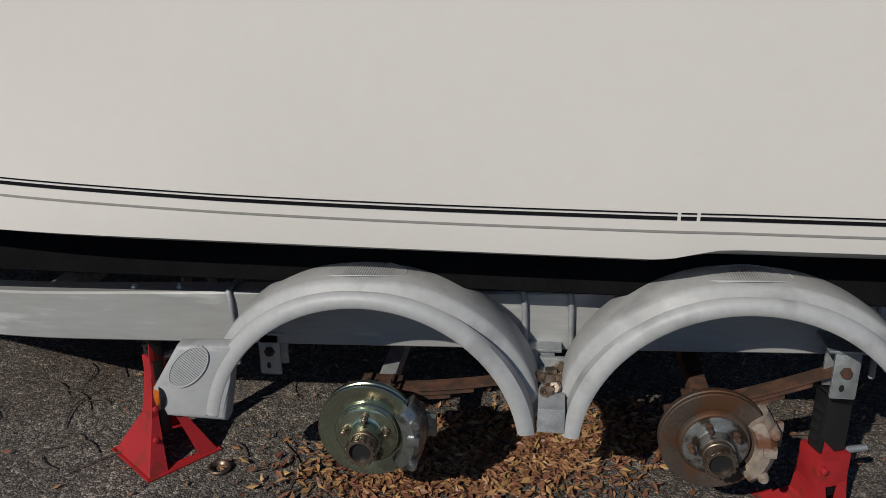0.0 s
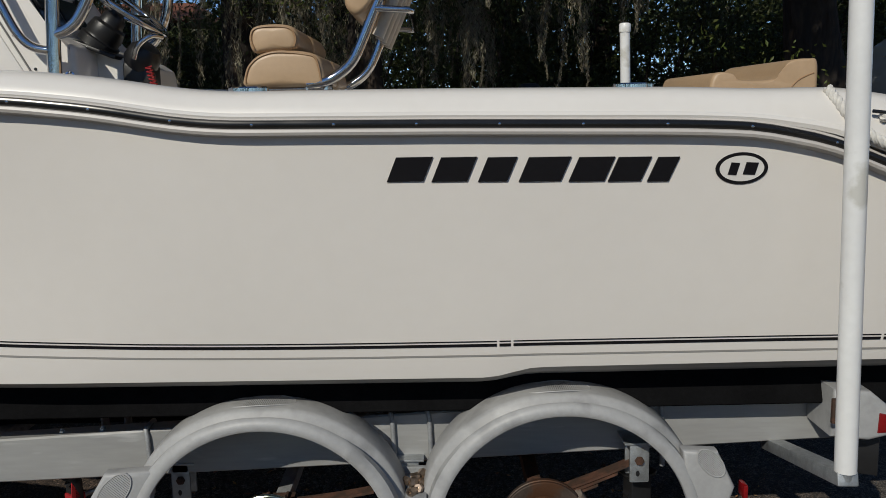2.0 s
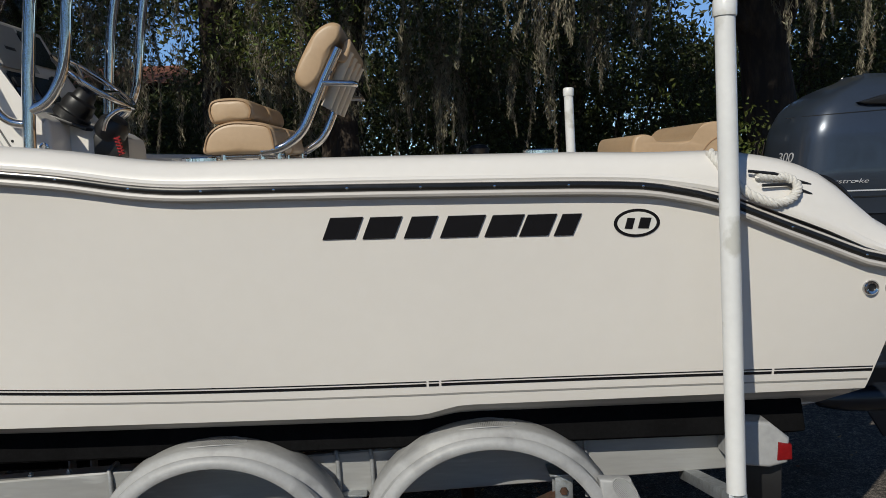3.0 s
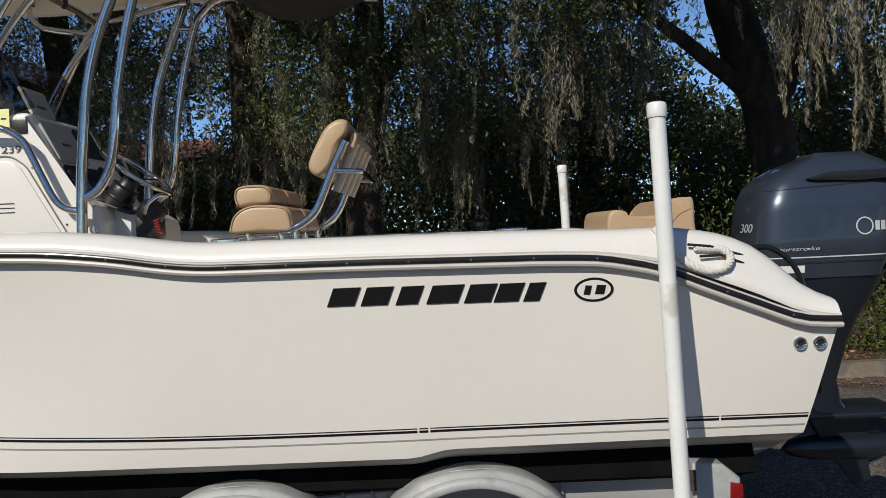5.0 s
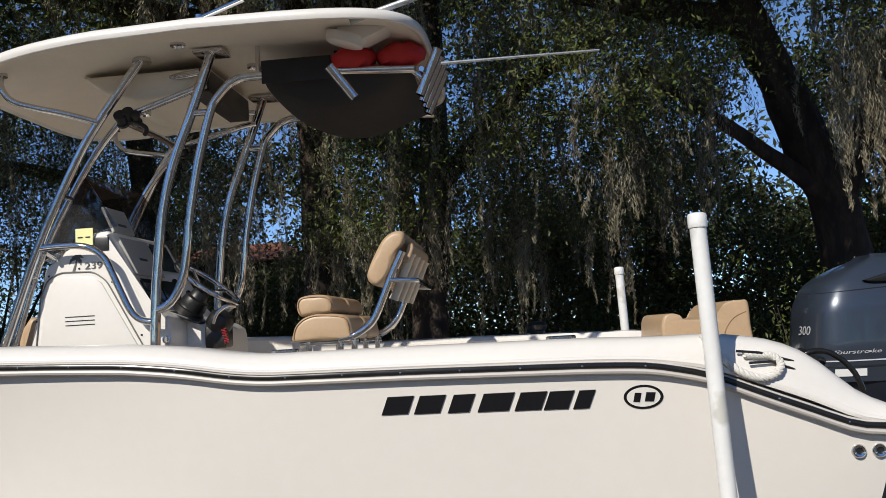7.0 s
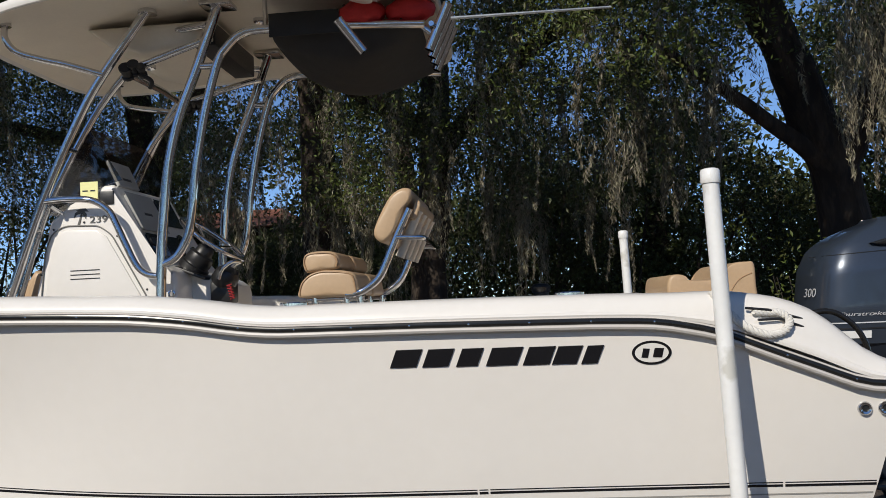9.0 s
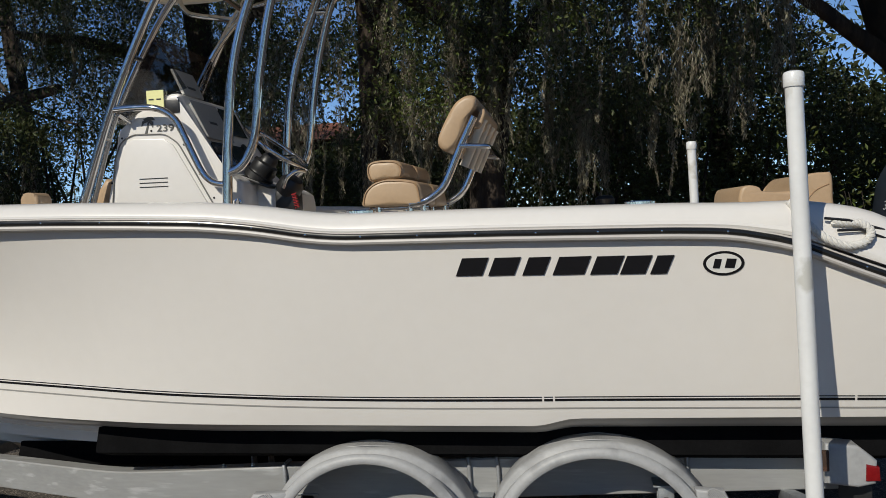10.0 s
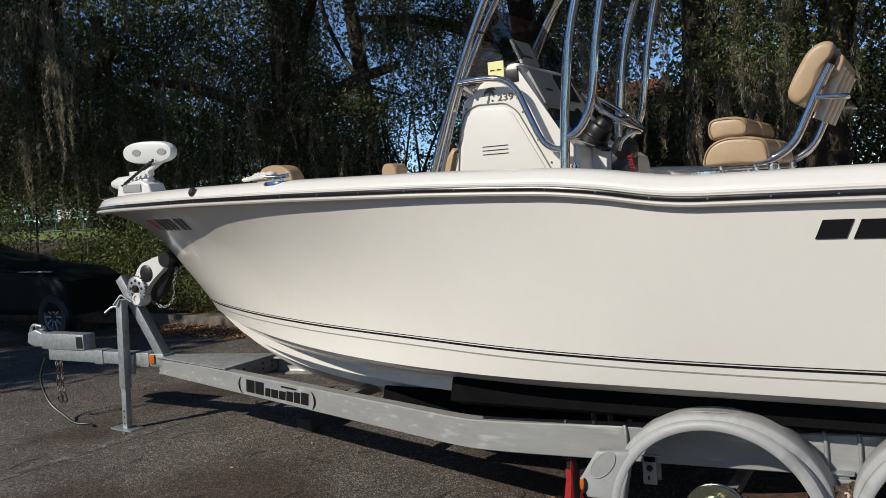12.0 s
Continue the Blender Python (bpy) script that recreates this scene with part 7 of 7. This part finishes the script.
# outer sprays and moss on the lot side, sunlight put into a brighter leaf colour
oak("live oak branch with sun-toned leaf sprays and grey moss", (7.6, 9.8), [(7.6, 9.8, 0), (7.3, 9.6, 2.5), (6.6, 9.0, 5.2), (5.4, 8.4, 7.0)],
    [([(6.6, 9.0, 5.2), (4.6, 8.2, 5.6), (2.2, 7.9, 5.3)], 0.07, 0.03), ([(7.3, 9.6, 3.0), (6.2, 8.6, 5.2), (5.0, 8.0, 6.0)], 0.10, 0.04)],
    [((2.2, 7.9, 4.55), (1.3, 0.5, 0.55), 40), ((3.6, 8.1, 4.6), (0.8, 0.5, 0.5), 18), ((4.7, 8.2, 5.4), (0.7, 0.5, 0.5), 16), ((0.4, 8.0, 5.6), (1.3, 0.5, 0.4), 14), ((-4.2, 8.0, 5.5), (1.0, 0.4, 0.25), 14), ((-1.0, 9.4, 3.7), (0.9, 0.5, 0.9), 24), ((0.6, 9.0, 4.3), (0.7, 0.5, 0.5), 12)], 48, 0, 0.16, 0.035,
    hang=[((-11.6, 7.6, 5.2), (0.25, 0.2, 0.3), 9, 1.4, 2.4), ((-12.9, 7.8, 5.4), (0.5, 0.3, 0.3), 9, 0.6, 1.3), ((5.1, 8.5, 4.9), (0.4, 0.3, 0.3), 20, 1.1, 2.2), ((4.3, 8.6, 4.9), (0.2, 0.3, 0.3), 3, 0.7, 1.3), ((3.2, 8.4, 4.4), (0.6, 0.3, 0.2), 4, 0.5, 0.9), ((1.9, 8.4, 3.6), (0.5, 0.3, 0.2), 3, 0.5, 0.9)], leaves=LEAF_SHRUB_AND_LIT)
# unseen crown added high above the lot and boat to shade what lies behind
shade_leaves = []
for _ in range(620):
    x_ = rng.uniform(-24, 13)
    # gaps that let sun through to the foliage behind
    if abs(x_ + 4.4) < 0.9 or abs(x_ - 0.6) < 0.6:
        continue
    shade_leaves.append((x_, rng.uniform(6.2 if x_ > -2.5 else 3.6, 10.5), rng.uniform(7.0, 9.6)))
shade_leaves = np.repeat(np.array(shade_leaves), 62, axis=0)
shade_leaves = shade_leaves + rng.normal(size=shade_leaves.shape) * np.array([0.7, 0.6, 0.4])
top = []
for _ in range(720):
    top.append((rng.uniform(-46, 16), rng.uniform(7.0, 13.5), rng.uniform(9.4, 15.5)))
top = np.repeat(np.array(top), 46, axis=0)
top = top + rng.normal(size=top.shape) * np.array([0.8, 0.7, 0.6])
aside = np.random.default_rng(29)  # leaves added out of view towards the lot to shade the oak's trunk
trunk_shade = np.repeat(np.stack([aside.uniform(0.9, 2.5, 32), aside.uniform(4.1, 5.9, 32), aside.uniform(7.4, 9.2, 32)], axis=1), 62, axis=0)
trunk_shade = trunk_shade + aside.normal(size=trunk_shade.shape) * np.array([0.5, 0.5, 0.4])
v, f = leaf_cloud(np.concatenate([shade_leaves, trunk_shade, top]), 0.17)
over = thing("oak_tree", "live oak with an unseen crown added high over the lot for shade", "tree", "oak trees", at=(-2.5, 12.8, 0))
ooff = Matrix.Translation((2.5, -12.8, 0))
mesh_from("crown", v, f, LEAF, over).matrix_parent_inverse = ooff
part("trunk", limb([(-2.6, 12.8, 0), (-2.5, 12.6, 3.0), (-2.4, 11.5, 6.5), (-2.2, 8.0, 8.2)], 0.4, 0.16), BARK, over).matrix_parent_inverse = ooff
for x in (-18, -10, 4, 9):
    part("limb", limb([(-2.4, 11.5, 6.5), (x * 0.5 - 1.2, 9.5, 8.0), (x, 7.0, 8.6)], 0.2, 0.06), BARK, over).matrix_parent_inverse = ooff
# a tree across the lot that shades the parked car
shade = []
for _ in range(170):
    u = rng.normal(size=3)
    u *= rng.uniform(0.3, 1) ** 0.4 / np.linalg.norm(u)
    shade.append(np.array((-15.4, -2.9, 6.2)) + u * np.array((4.2, 2.8, 0.9)))
shade = np.repeat(np.array(shade), 60, axis=0)
shade = shade + rng.normal(size=shade.shape) * 0.3
v, f = leaf_cloud(shade, 0.14)
st = thing("oak_tree", "live oak standing across the parking lot", "tree", "oak trees", at=(-17.5, -2.5, 0))
soff = Matrix.Translation((17.5, 2.5, 0))
mesh_from("crown", v, f, LEAF, st).matrix_parent_inverse = soff
part("trunk", limb([(-17.5, -2.5, 0), (-17.2, -2.4, 3.0), (-16.5, -2.0, 6.5)], 0.35, 0.2), BARK, st).matrix_parent_inverse = soff
# taller trees behind, coarser with distance
for k, (x, y, w, h, cnt) in enumerate(((-2.0, 19.0, 4.4, 2.6, 130), (4.0, 20.0, 3.6, 3.0, 90), (9.5, 19.0, 4.0, 3.2, 110), (-14.0, 19.5, 4.2, 3.0, 120), (-22.0, 17.0, 4.6, 3.2, 130), (-33.0, 19.0, 5.0, 3.4, 120))):
    oak("tall dark live oak at the back", (x, y), [(x, y, 0), (x + 0.3, y, 3.0), (x - 0.2, y, 8.0)], [],
        [((x, y, 4.6), (w, 1.6, h), cnt), ((x, y - 0.5, 8.6), (w, 2.0, 1.6), 60)], 70, 60, 0.34, 0.075, (0.6, 2.2))


# the edge of the wood behind the house
back = []
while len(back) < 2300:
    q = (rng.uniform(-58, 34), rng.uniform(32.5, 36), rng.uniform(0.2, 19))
    if not in_sky_gap(q):
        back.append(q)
back = np.repeat(np.array(back), 52, axis=0)
back = back + rng.normal(size=back.shape) * np.array([0.8, 0.5, 0.6])
v, f = leaf_cloud(back, 0.20)
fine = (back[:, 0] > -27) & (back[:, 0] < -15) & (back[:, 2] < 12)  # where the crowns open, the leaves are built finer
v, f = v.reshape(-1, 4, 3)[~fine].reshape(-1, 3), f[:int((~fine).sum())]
tagged(mesh_from("wood_edge", v, f, LEAF), "dark green edge of a wood behind the trees", "woods", kind="stuff")


# dense lower growth between the oaks and behind them
def thicket(x0, x1, y0, y1, z1, n, per, size, label):
    ob = thing("thicket", label, "thicket", "thickets", at=((x0 + x1) / 2, (y0 + y1) / 2, 0.1))
    off = Matrix.Translation((-(x0 + x1) / 2, -(y0 + y1) / 2, -0.1))
    c = []
    while len(c) < n:
        q = np.array((rng.uniform(x0, x1), rng.uniform(y0, y1), 0.2 + (z1 - 0.2) * rng.uniform(0, 1) ** 1.1))
        if q[2] > z1 * (0.72 + 0.28 * math.sin(q[0] * 1.3) * math.sin(q[0] * 0.47 + 2)) or in_sky_gap(q):
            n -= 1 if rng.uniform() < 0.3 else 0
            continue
        c.append(q)
    pts = np.repeat(np.array(c), per, axis=0)
    pts = pts + rng.normal(size=pts.shape) * np.array([0.30, 0.26, 0.22])
    v, f = leaf_cloud(pts, size)
    mesh_from("leaves", v, f, LEAF, ob).matrix_parent_inverse = off
    for k in range(8):
        bm = B()
        xx = rng.uniform(x0, x1)
        yy = rng.uniform(y0, y1)
        if -30 < xx < -17:
            continue
        tube(bm, smooth_path([(xx, yy, 0), (xx + rng.normal() * 0.3, yy, z1 * 0.25), (xx + rng.normal() * 0.6, yy, z1 * 0.5)]), 0.05, 7, r_end=0.02)
        part("stem", bm, BARK, ob).matrix_parent_inverse = off


DARKG = "dense dark green undergrowth below the oaks"
thicket(-5.6, 2.5, 14.4, 16.0, 5.2, 330, 95, 0.047, DARKG)
thicket(2.0, 10.0, 13.6, 15.4, 6.5, 400, 95, 0.047, DARKG)
thicket(-16.0, -8.2, 14.2, 16.0, 8.0, 520, 95, 0.048, DARKG)
thicket(-26.0, -15.0, 12.5, 15.0, 8.0, 560, 90, 0.054, DARKG)
thicket(-40.0, -24.0, 15.0, 20.0, 8.0, 380, 55, 0.09, DARKG)
thicket(-7.2, 11.0, 17.0, 18.5, 8.5, 420, 85, 0.062, DARKG)
thicket(-17.0, -10.5, 17.0, 18.5, 8.5, 260, 85, 0.062, DARKG)
thicket(-5.0, 16.0, 19.4, 20.6, 5.6, 900, 60, 0.10, DARKG)
thicket(-16.0, -4.0, 20.5, 21.5, 4.4, 420, 60, 0.10, DARKG)


# shrubs along the kerb
def shrub(x, y, w, h, n, size=0.035):
    ob = thing("shrub", "loose green leafy shrub in the planting bed", "shrub", "shrubs", at=(x, y, 0.1))
    off = Matrix.Translation((-x, -y, -0.1))
    c = np.array([[x + rng.normal() * w * 0.4, y + rng.normal() * 0.25, 0.15 + abs(rng.normal()) * h * 0.5] for _ in range(n)])
    p_ = np.repeat(c, 40, axis=0)
    p_ = p_ + rng.normal(size=p_.shape) * 0.12
    v, f = leaf_cloud(p_, size)
    mesh_from("leaves", v, f, LEAF_SHRUB_AND_LIT, ob).matrix_parent_inverse = off
    bm = B()
    for k in range(7):
        a = rng.uniform(0, 6.28)
        tube(bm, smooth_path([(x, y, 0.05), (x + 0.3 * w * math.cos(a), y + 0.1, h * 0.5), (x + 0.6 * w * math.cos(a), y + 0.15 * math.sin(a), h)]), 0.012, 6, r_end=0.004)
    part("stems", bm, BARK, ob).matrix_parent_inverse = off


for x, y, w, h, n in ((-10.4, 8.4, 0.9, 1.3, 60), (-9.0, 8.3, 0.9, 1.0, 120), (-7.8, 8.4, 0.8, 0.9, 110), (-11.6, 8.6, 0.9, 1.2, 110), (-12.9, 8.7, 0.9, 1.1, 90), (-15.5, 9.2, 0.7, 1.7, 70), (4.3, 9.2, 0.8, 1.8, 70), (5.6, 8.6, 0.7, 0.9, 50), (7.2, 8.8, 1.0, 1.4, 60),
                      (3.2, 9.8, 0.7, 1.6, 40), (-5.6, 9.4, 0.9, 0.8, 30)):
    shrub(x, y, w, h, n)

# house behind the trees
ROOF = material("red brown shingles", (0.22, 0.085, 0.05), 0.9, vary=0.25, scale=2.5, stretch=(1, 1, 3), bump=0.01, bump_scale=20)
# Wall darkened by colour, for the trees' shade that falls on it.
BRICKW = material("shade-darkened brick wall", (0.05, 0.035, 0.028), 0.9, vary=0.25, scale=4, bump=0.006, bump_scale=30)
house = thing("house", "low shade-toned brick house with a red-brown shingle roof behind trees", "house")
bm = B()
box(bm, (-10.4, 23.5, 0.0), (-6.5, 31.0, 4.2), 0.0)
part("wall", bm, BRICKW, house)
bm = B()
e = [(-10.9, 22.9, 4.12), (-6.0, 22.9, 4.12), (-6.0, 31.6, 4.12), (-10.9, 31.6, 4.12)]
r_ = [(-9.7, 27.2, 5.1), (-7.2, 27.2, 5.1)]
V = [bm.verts.new(q) for q in e] + [bm.verts.new(q) for q in r_]
for idx in ((0, 1, 5, 4), (1, 2, 5), (2, 3, 4, 5), (3, 0, 4), (3, 2, 1, 0)):
    bm.faces.new([V[i] for i in idx])
part("roof", bm, ROOF, house, smooth=False)
for x in (-9.9, -8.0):
    bm = B()
    box(bm, (x, 23.46, 1.0), (x + 1.2, 23.52, 2.2), 0.01)
    part("window", bm, SCREEN, house, "dark window")

# parked dark car
car = thing("parked_car", "dark green older sedan parked at the kerb in shade", "car", at=(-12.3, 6.6, 0))
# Paint colour taken down further in place of deeper shade on the car.
CARP = material("dark green car paint with shade", (0.003, 0.006, 0.0045), 0.6, 0.0, vary=0.1)
CARP.node_tree.nodes["Principled BSDF"].inputs["Specular IOR Level"].default_value = 0.2
coff = Matrix.Translation((12.3, -6.6, 0))
bm = B()
body_low = [(-14.3, 0.30), (-14.4, 0.62), (-14.2, 0.90), (-13.7, 0.98), (-13.4, 1.34), (-13.1, 1.38), (-12.7, 1.36), (-11.75, 1.02), (-10.15, 0.96), (-9.86, 0.82), (-9.80, 0.34)]
prism(bm, body_low, 6.05, 7.1, "y", bevel=0.12, seg=4)
part("body", bm, CARP, car).matrix_parent_inverse = coff
bm = B()
prism(bm, [(-13.6, 1.0), (-13.35, 1.28), (-13.1, 1.32), (-12.72, 1.30), (-12.0, 1.03)], 6.03, 6.06, "y", bevel=0.004)
part("side_window", bm, SCREEN, car).matrix_parent_inverse = coff
bm = B()
box(bm, (-11.75, 6.05, 0.955), (-10.1, 6.09, 0.975), 0.005, None)
part("chrome_trim", bm, M["galv"], car, "thin chrome trim strip").matrix_parent_inverse = coff
bm = B()
tube(bm, [(-10.5, 6.98, 0.86), (-10.47, 6.98, 1.43)], 0.005, 6, r_end=0.003)
part("aerial", bm, M["galv"], car, "thin pale aerial").matrix_parent_inverse = coff
for x in (-13.25, -10.13):
    bm = B()
    lathe(bm, [(0.20, -0.09), (0.30, -0.10), (0.325, -0.07), (0.325, 0.07), (0.30, 0.10), (0.21, 0.095), (0.20, 0.06)], Matrix.Translation((x, 6.13, 0.325)) @ FACE_OUT, 32)
    ty = part("wheel", bm, M["black"], car, "black tyre")
    ty.matrix_parent_inverse = coff
    bm = B()
    lathe(bm, [(0.001, 0.05), (0.05, 0.06), (0.06, 0.045), (0.19, 0.05), (0.205, 0.085), (0.21, 0.06), (0.20, 0.03), (0.001, 0.03)], Matrix.Translation((x, 6.13, 0.325)) @ FACE_OUT, 32)
    part("rim", bm, M["galv"], ty, "grey steel wheel rim")
    for k in range(10):
        a = 2 * math.pi * k / 10
        bm = B()
        box(bm, (0.06, -0.012, 0.05), (0.19, 0.012, 0.075), 0.003, Matrix.Translation((x, 6.13, 0.325)) @ FACE_OUT @ pose(0, 0, 0, 0, 0, 36 * k))
        part("wheel_spoke", bm, M["galv"], ty)

# distant court fence
FENCE = material("green fence", (0.07, 0.24, 0.16), 0.6, vary=0.1)
fence = thing("court_fence", "distant green chain-link court fence with a white sign", "fence", at=(-95, 62, 0))
foff = Matrix.Translation((95, -62, 0))
for k in range(15):
    x = -128 + 5.0 * k
    bm = B()
    tube(bm, [(x, 62, 0.1), (x, 62, 3.2)], 0.06, 8)
    part("post", bm, FENCE, fence).matrix_parent_inverse = foff
for z in (0.3, 1.7, 3.2):
    bm = B()
    tube(bm, [(-128, 62, z), (-58, 62, z)], 0.05, 8)
    part("rail", bm, FENCE, fence).matrix_parent_inverse = foff
bm = B()
box(bm, (-87.2, 61.8, 1.6), (-84.9, 61.85, 2.7), 0.02)
part("sign", bm, WHITEP, fence, "white sign").matrix_parent_inverse = foff
bm = B()
tube(bm, [(-38.0, 60, 0), (-38.0, 60, 6.2)], 0.09, 8, r_end=0.06)
tube(bm, [(-38.0, 60, 6.2), (-36.8, 60, 6.4)], 0.05, 8)
tagged(part("street_lamp", bm, M["galv"]), "distant grey street lamp beyond the lot", "street lamp")
# far woods
cs = []
for _ in range(1500):
    x = rng.uniform(-190, 90)
    y = rng.uniform(78, 95)
    az = math.degrees(math.atan2(x, y))
    top = 11 + 4 * math.sin(x * 0.13) + 3 * math.sin(x * 0.05 + 1)
    if -34 < az < -29 or -18.5 < az < -14:
        top = 3.0
    cs.append((x, y, rng.uniform(0.3, 1) ** 0.6 * top))
for _ in range(1300):
    x = rng.uniform(-160, -78)
    cs.append((x, rng.uniform(66, 76), rng.uniform(0.0, 1) ** 1.2 * 15))
for _ in range(900):  # unseen woods added across the lot, behind the camera, to darken reflections
    a = rng.uniform(-2.0, 2.0)
    rr = rng.uniform(27, 34)
    cs.append((rr * 1.3 * math.sin(a), -2 - rr * math.cos(a) * 0.9, rng.uniform(0.1, 1) ** 0.7 * 9.5))
cs = np.repeat(np.array(cs), 22, axis=0)
cs = cs + rng.normal(size=cs.shape) * np.array([1.6, 1.2, 1.0])
v, f = leaf_cloud(cs, 0.42)
tagged(mesh_from("far_woods", v, f, LEAF), "distant dark green woods on the horizon and added behind the camera", "woods", kind="stuff")


# ---- leaf litter, twigs and a worn paint line ----
def litter(n, xs, ys, z, size, cluster=None):
    pts = np.stack([rng.uniform(*xs, size=n), rng.uniform(*ys, size=n), z + rng.uniform(0.004, 0.02, size=n)], axis=1)
    if cluster:
        cx, cy, rx, ry = cluster
        pts[:, 0] = cx + rng.normal(size=n) * rx
        pts[:, 1] = cy + rng.normal(size=n) * ry
    return leaf_cloud(pts, size, flat=0.72)


groups = [litter(1700, (0, 1), (0, 1), 0, 0.018, (0.12, 2.33, 0.22, 0.13)), litter(900, (0, 1), (0, 1), 0, 0.018, (0.40, 2.50, 0.20, 0.09)), litter(900, (0, 1), (0, 1), 0, 0.018, (-0.18, 2.20, 0.17, 0.10)),
          litter(300, (0, 1), (0, 1), 0, 0.016, (0.62, 2.62, 0.22, 0.08)), litter(520, (-1.2, 1.8), (2.0, 4.5), 0, 0.012), litter(260, (-6, 3), (0.5, 5.5), 0, 0.017), litter(5200, (-9.4, -4.5), (6.6, 7.5), 0, 0.028),
          litter(2600, (-16, 8), (6.9, 7.45), 0, 0.028), litter(3000, (-12, 8), (7.65, 9.5), 0.1, 0.03)]
V_, F_, k0 = [], [], 0
for v, f in groups:
    V_.append(v)
    F_.append(f + k0)
    k0 += len(v)
ob = mesh_from("fallen_leaves", np.concatenate(V_), np.concatenate(F_), LITTER)
for v in ob.data.vertices:
    v.co.z = max(v.co.z, 0.002)
tagged(ob, "dry brown fallen oak leaves scattered on asphalt", "leaves", kind="stuff")
TWIG = material("dry twig", (0.07, 0.05, 0.04), 0.9, vary=0.2)
bm = B()
random.seed(8)
for k in range(150):
    x, y, a = random.uniform(-1.6, 1.4), random.uniform(2.0, 2.9), random.uniform(0, 6.28)
    if k > 70:
        x, y = random.uniform(-6, -1), random.uniform(1.2, 4.5)
    L = random.uniform(0.03, 0.14)
    tube(bm, smooth_path([(x, y, 0.005), (x + L * math.cos(a), y + L * math.sin(a), 0.010), (x + 2 * L * math.cos(a + 0.3), y + 2 * L * math.sin(a + 0.3), 0.005)], 3), 0.0022, 5)
tagged(part("twigs", bm, TWIG), "thin dry twigs lying on the asphalt", "twigs", kind="stuff")
PAINT = material("worn white line paint", (0.19, 0.175, 0.155), 0.85, vary=0.3, scale=9, dark=(0.10, 0.09, 0.08), dark_amount=0.75, dark_scale=16, bump=0.003, bump_scale=120)
add_speckle(PAINT, 110, 0.5, 1.9, 0.005)
bm = B()
box(bm, (-0.06, -1.7, 0.0), (0.06, 1.3, 0.003), 0, pose(-4.80, 2.0, 0.0, 0, 0, -4))
tagged(part("paint_line", bm, PAINT), "worn white parking line on the asphalt", "line", kind="structure")

# more growth behind the parked car
shrub(-12.4, 8.15, 0.6, 1.25, 80)
shrub(-11.1, 8.1, 0.5, 1.0, 50)
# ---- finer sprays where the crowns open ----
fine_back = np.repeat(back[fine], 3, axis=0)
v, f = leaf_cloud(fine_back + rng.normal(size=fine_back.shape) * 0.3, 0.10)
tagged(mesh_from("wood_edge", v, f, LEAF), "fine-leaved edge of a wood behind the sky gap", "woods", kind="stuff")
spray = np.array((-6.35, 9.5, 3.12)) + rng.normal(size=(34, 3)) * np.array((0.42, 0.25, 0.24))
spray = np.repeat(spray, 85, axis=0)
v, f = leaf_cloud(spray + rng.normal(size=spray.shape) * np.array((0.17, 0.16, 0.11)), 0.034)
mesh_from("leaf_spray", v, f, LEAF, over).matrix_parent_inverse = ooff
part("limb", limb([(-6.2, 9.5, 8.0), (-7.9, 9.8, 5.6), (-7.2, 9.6, 3.7), (-6.0, 9.4, 3.15)], 0.06, 0.015), BARK, over).matrix_parent_inverse = ooff
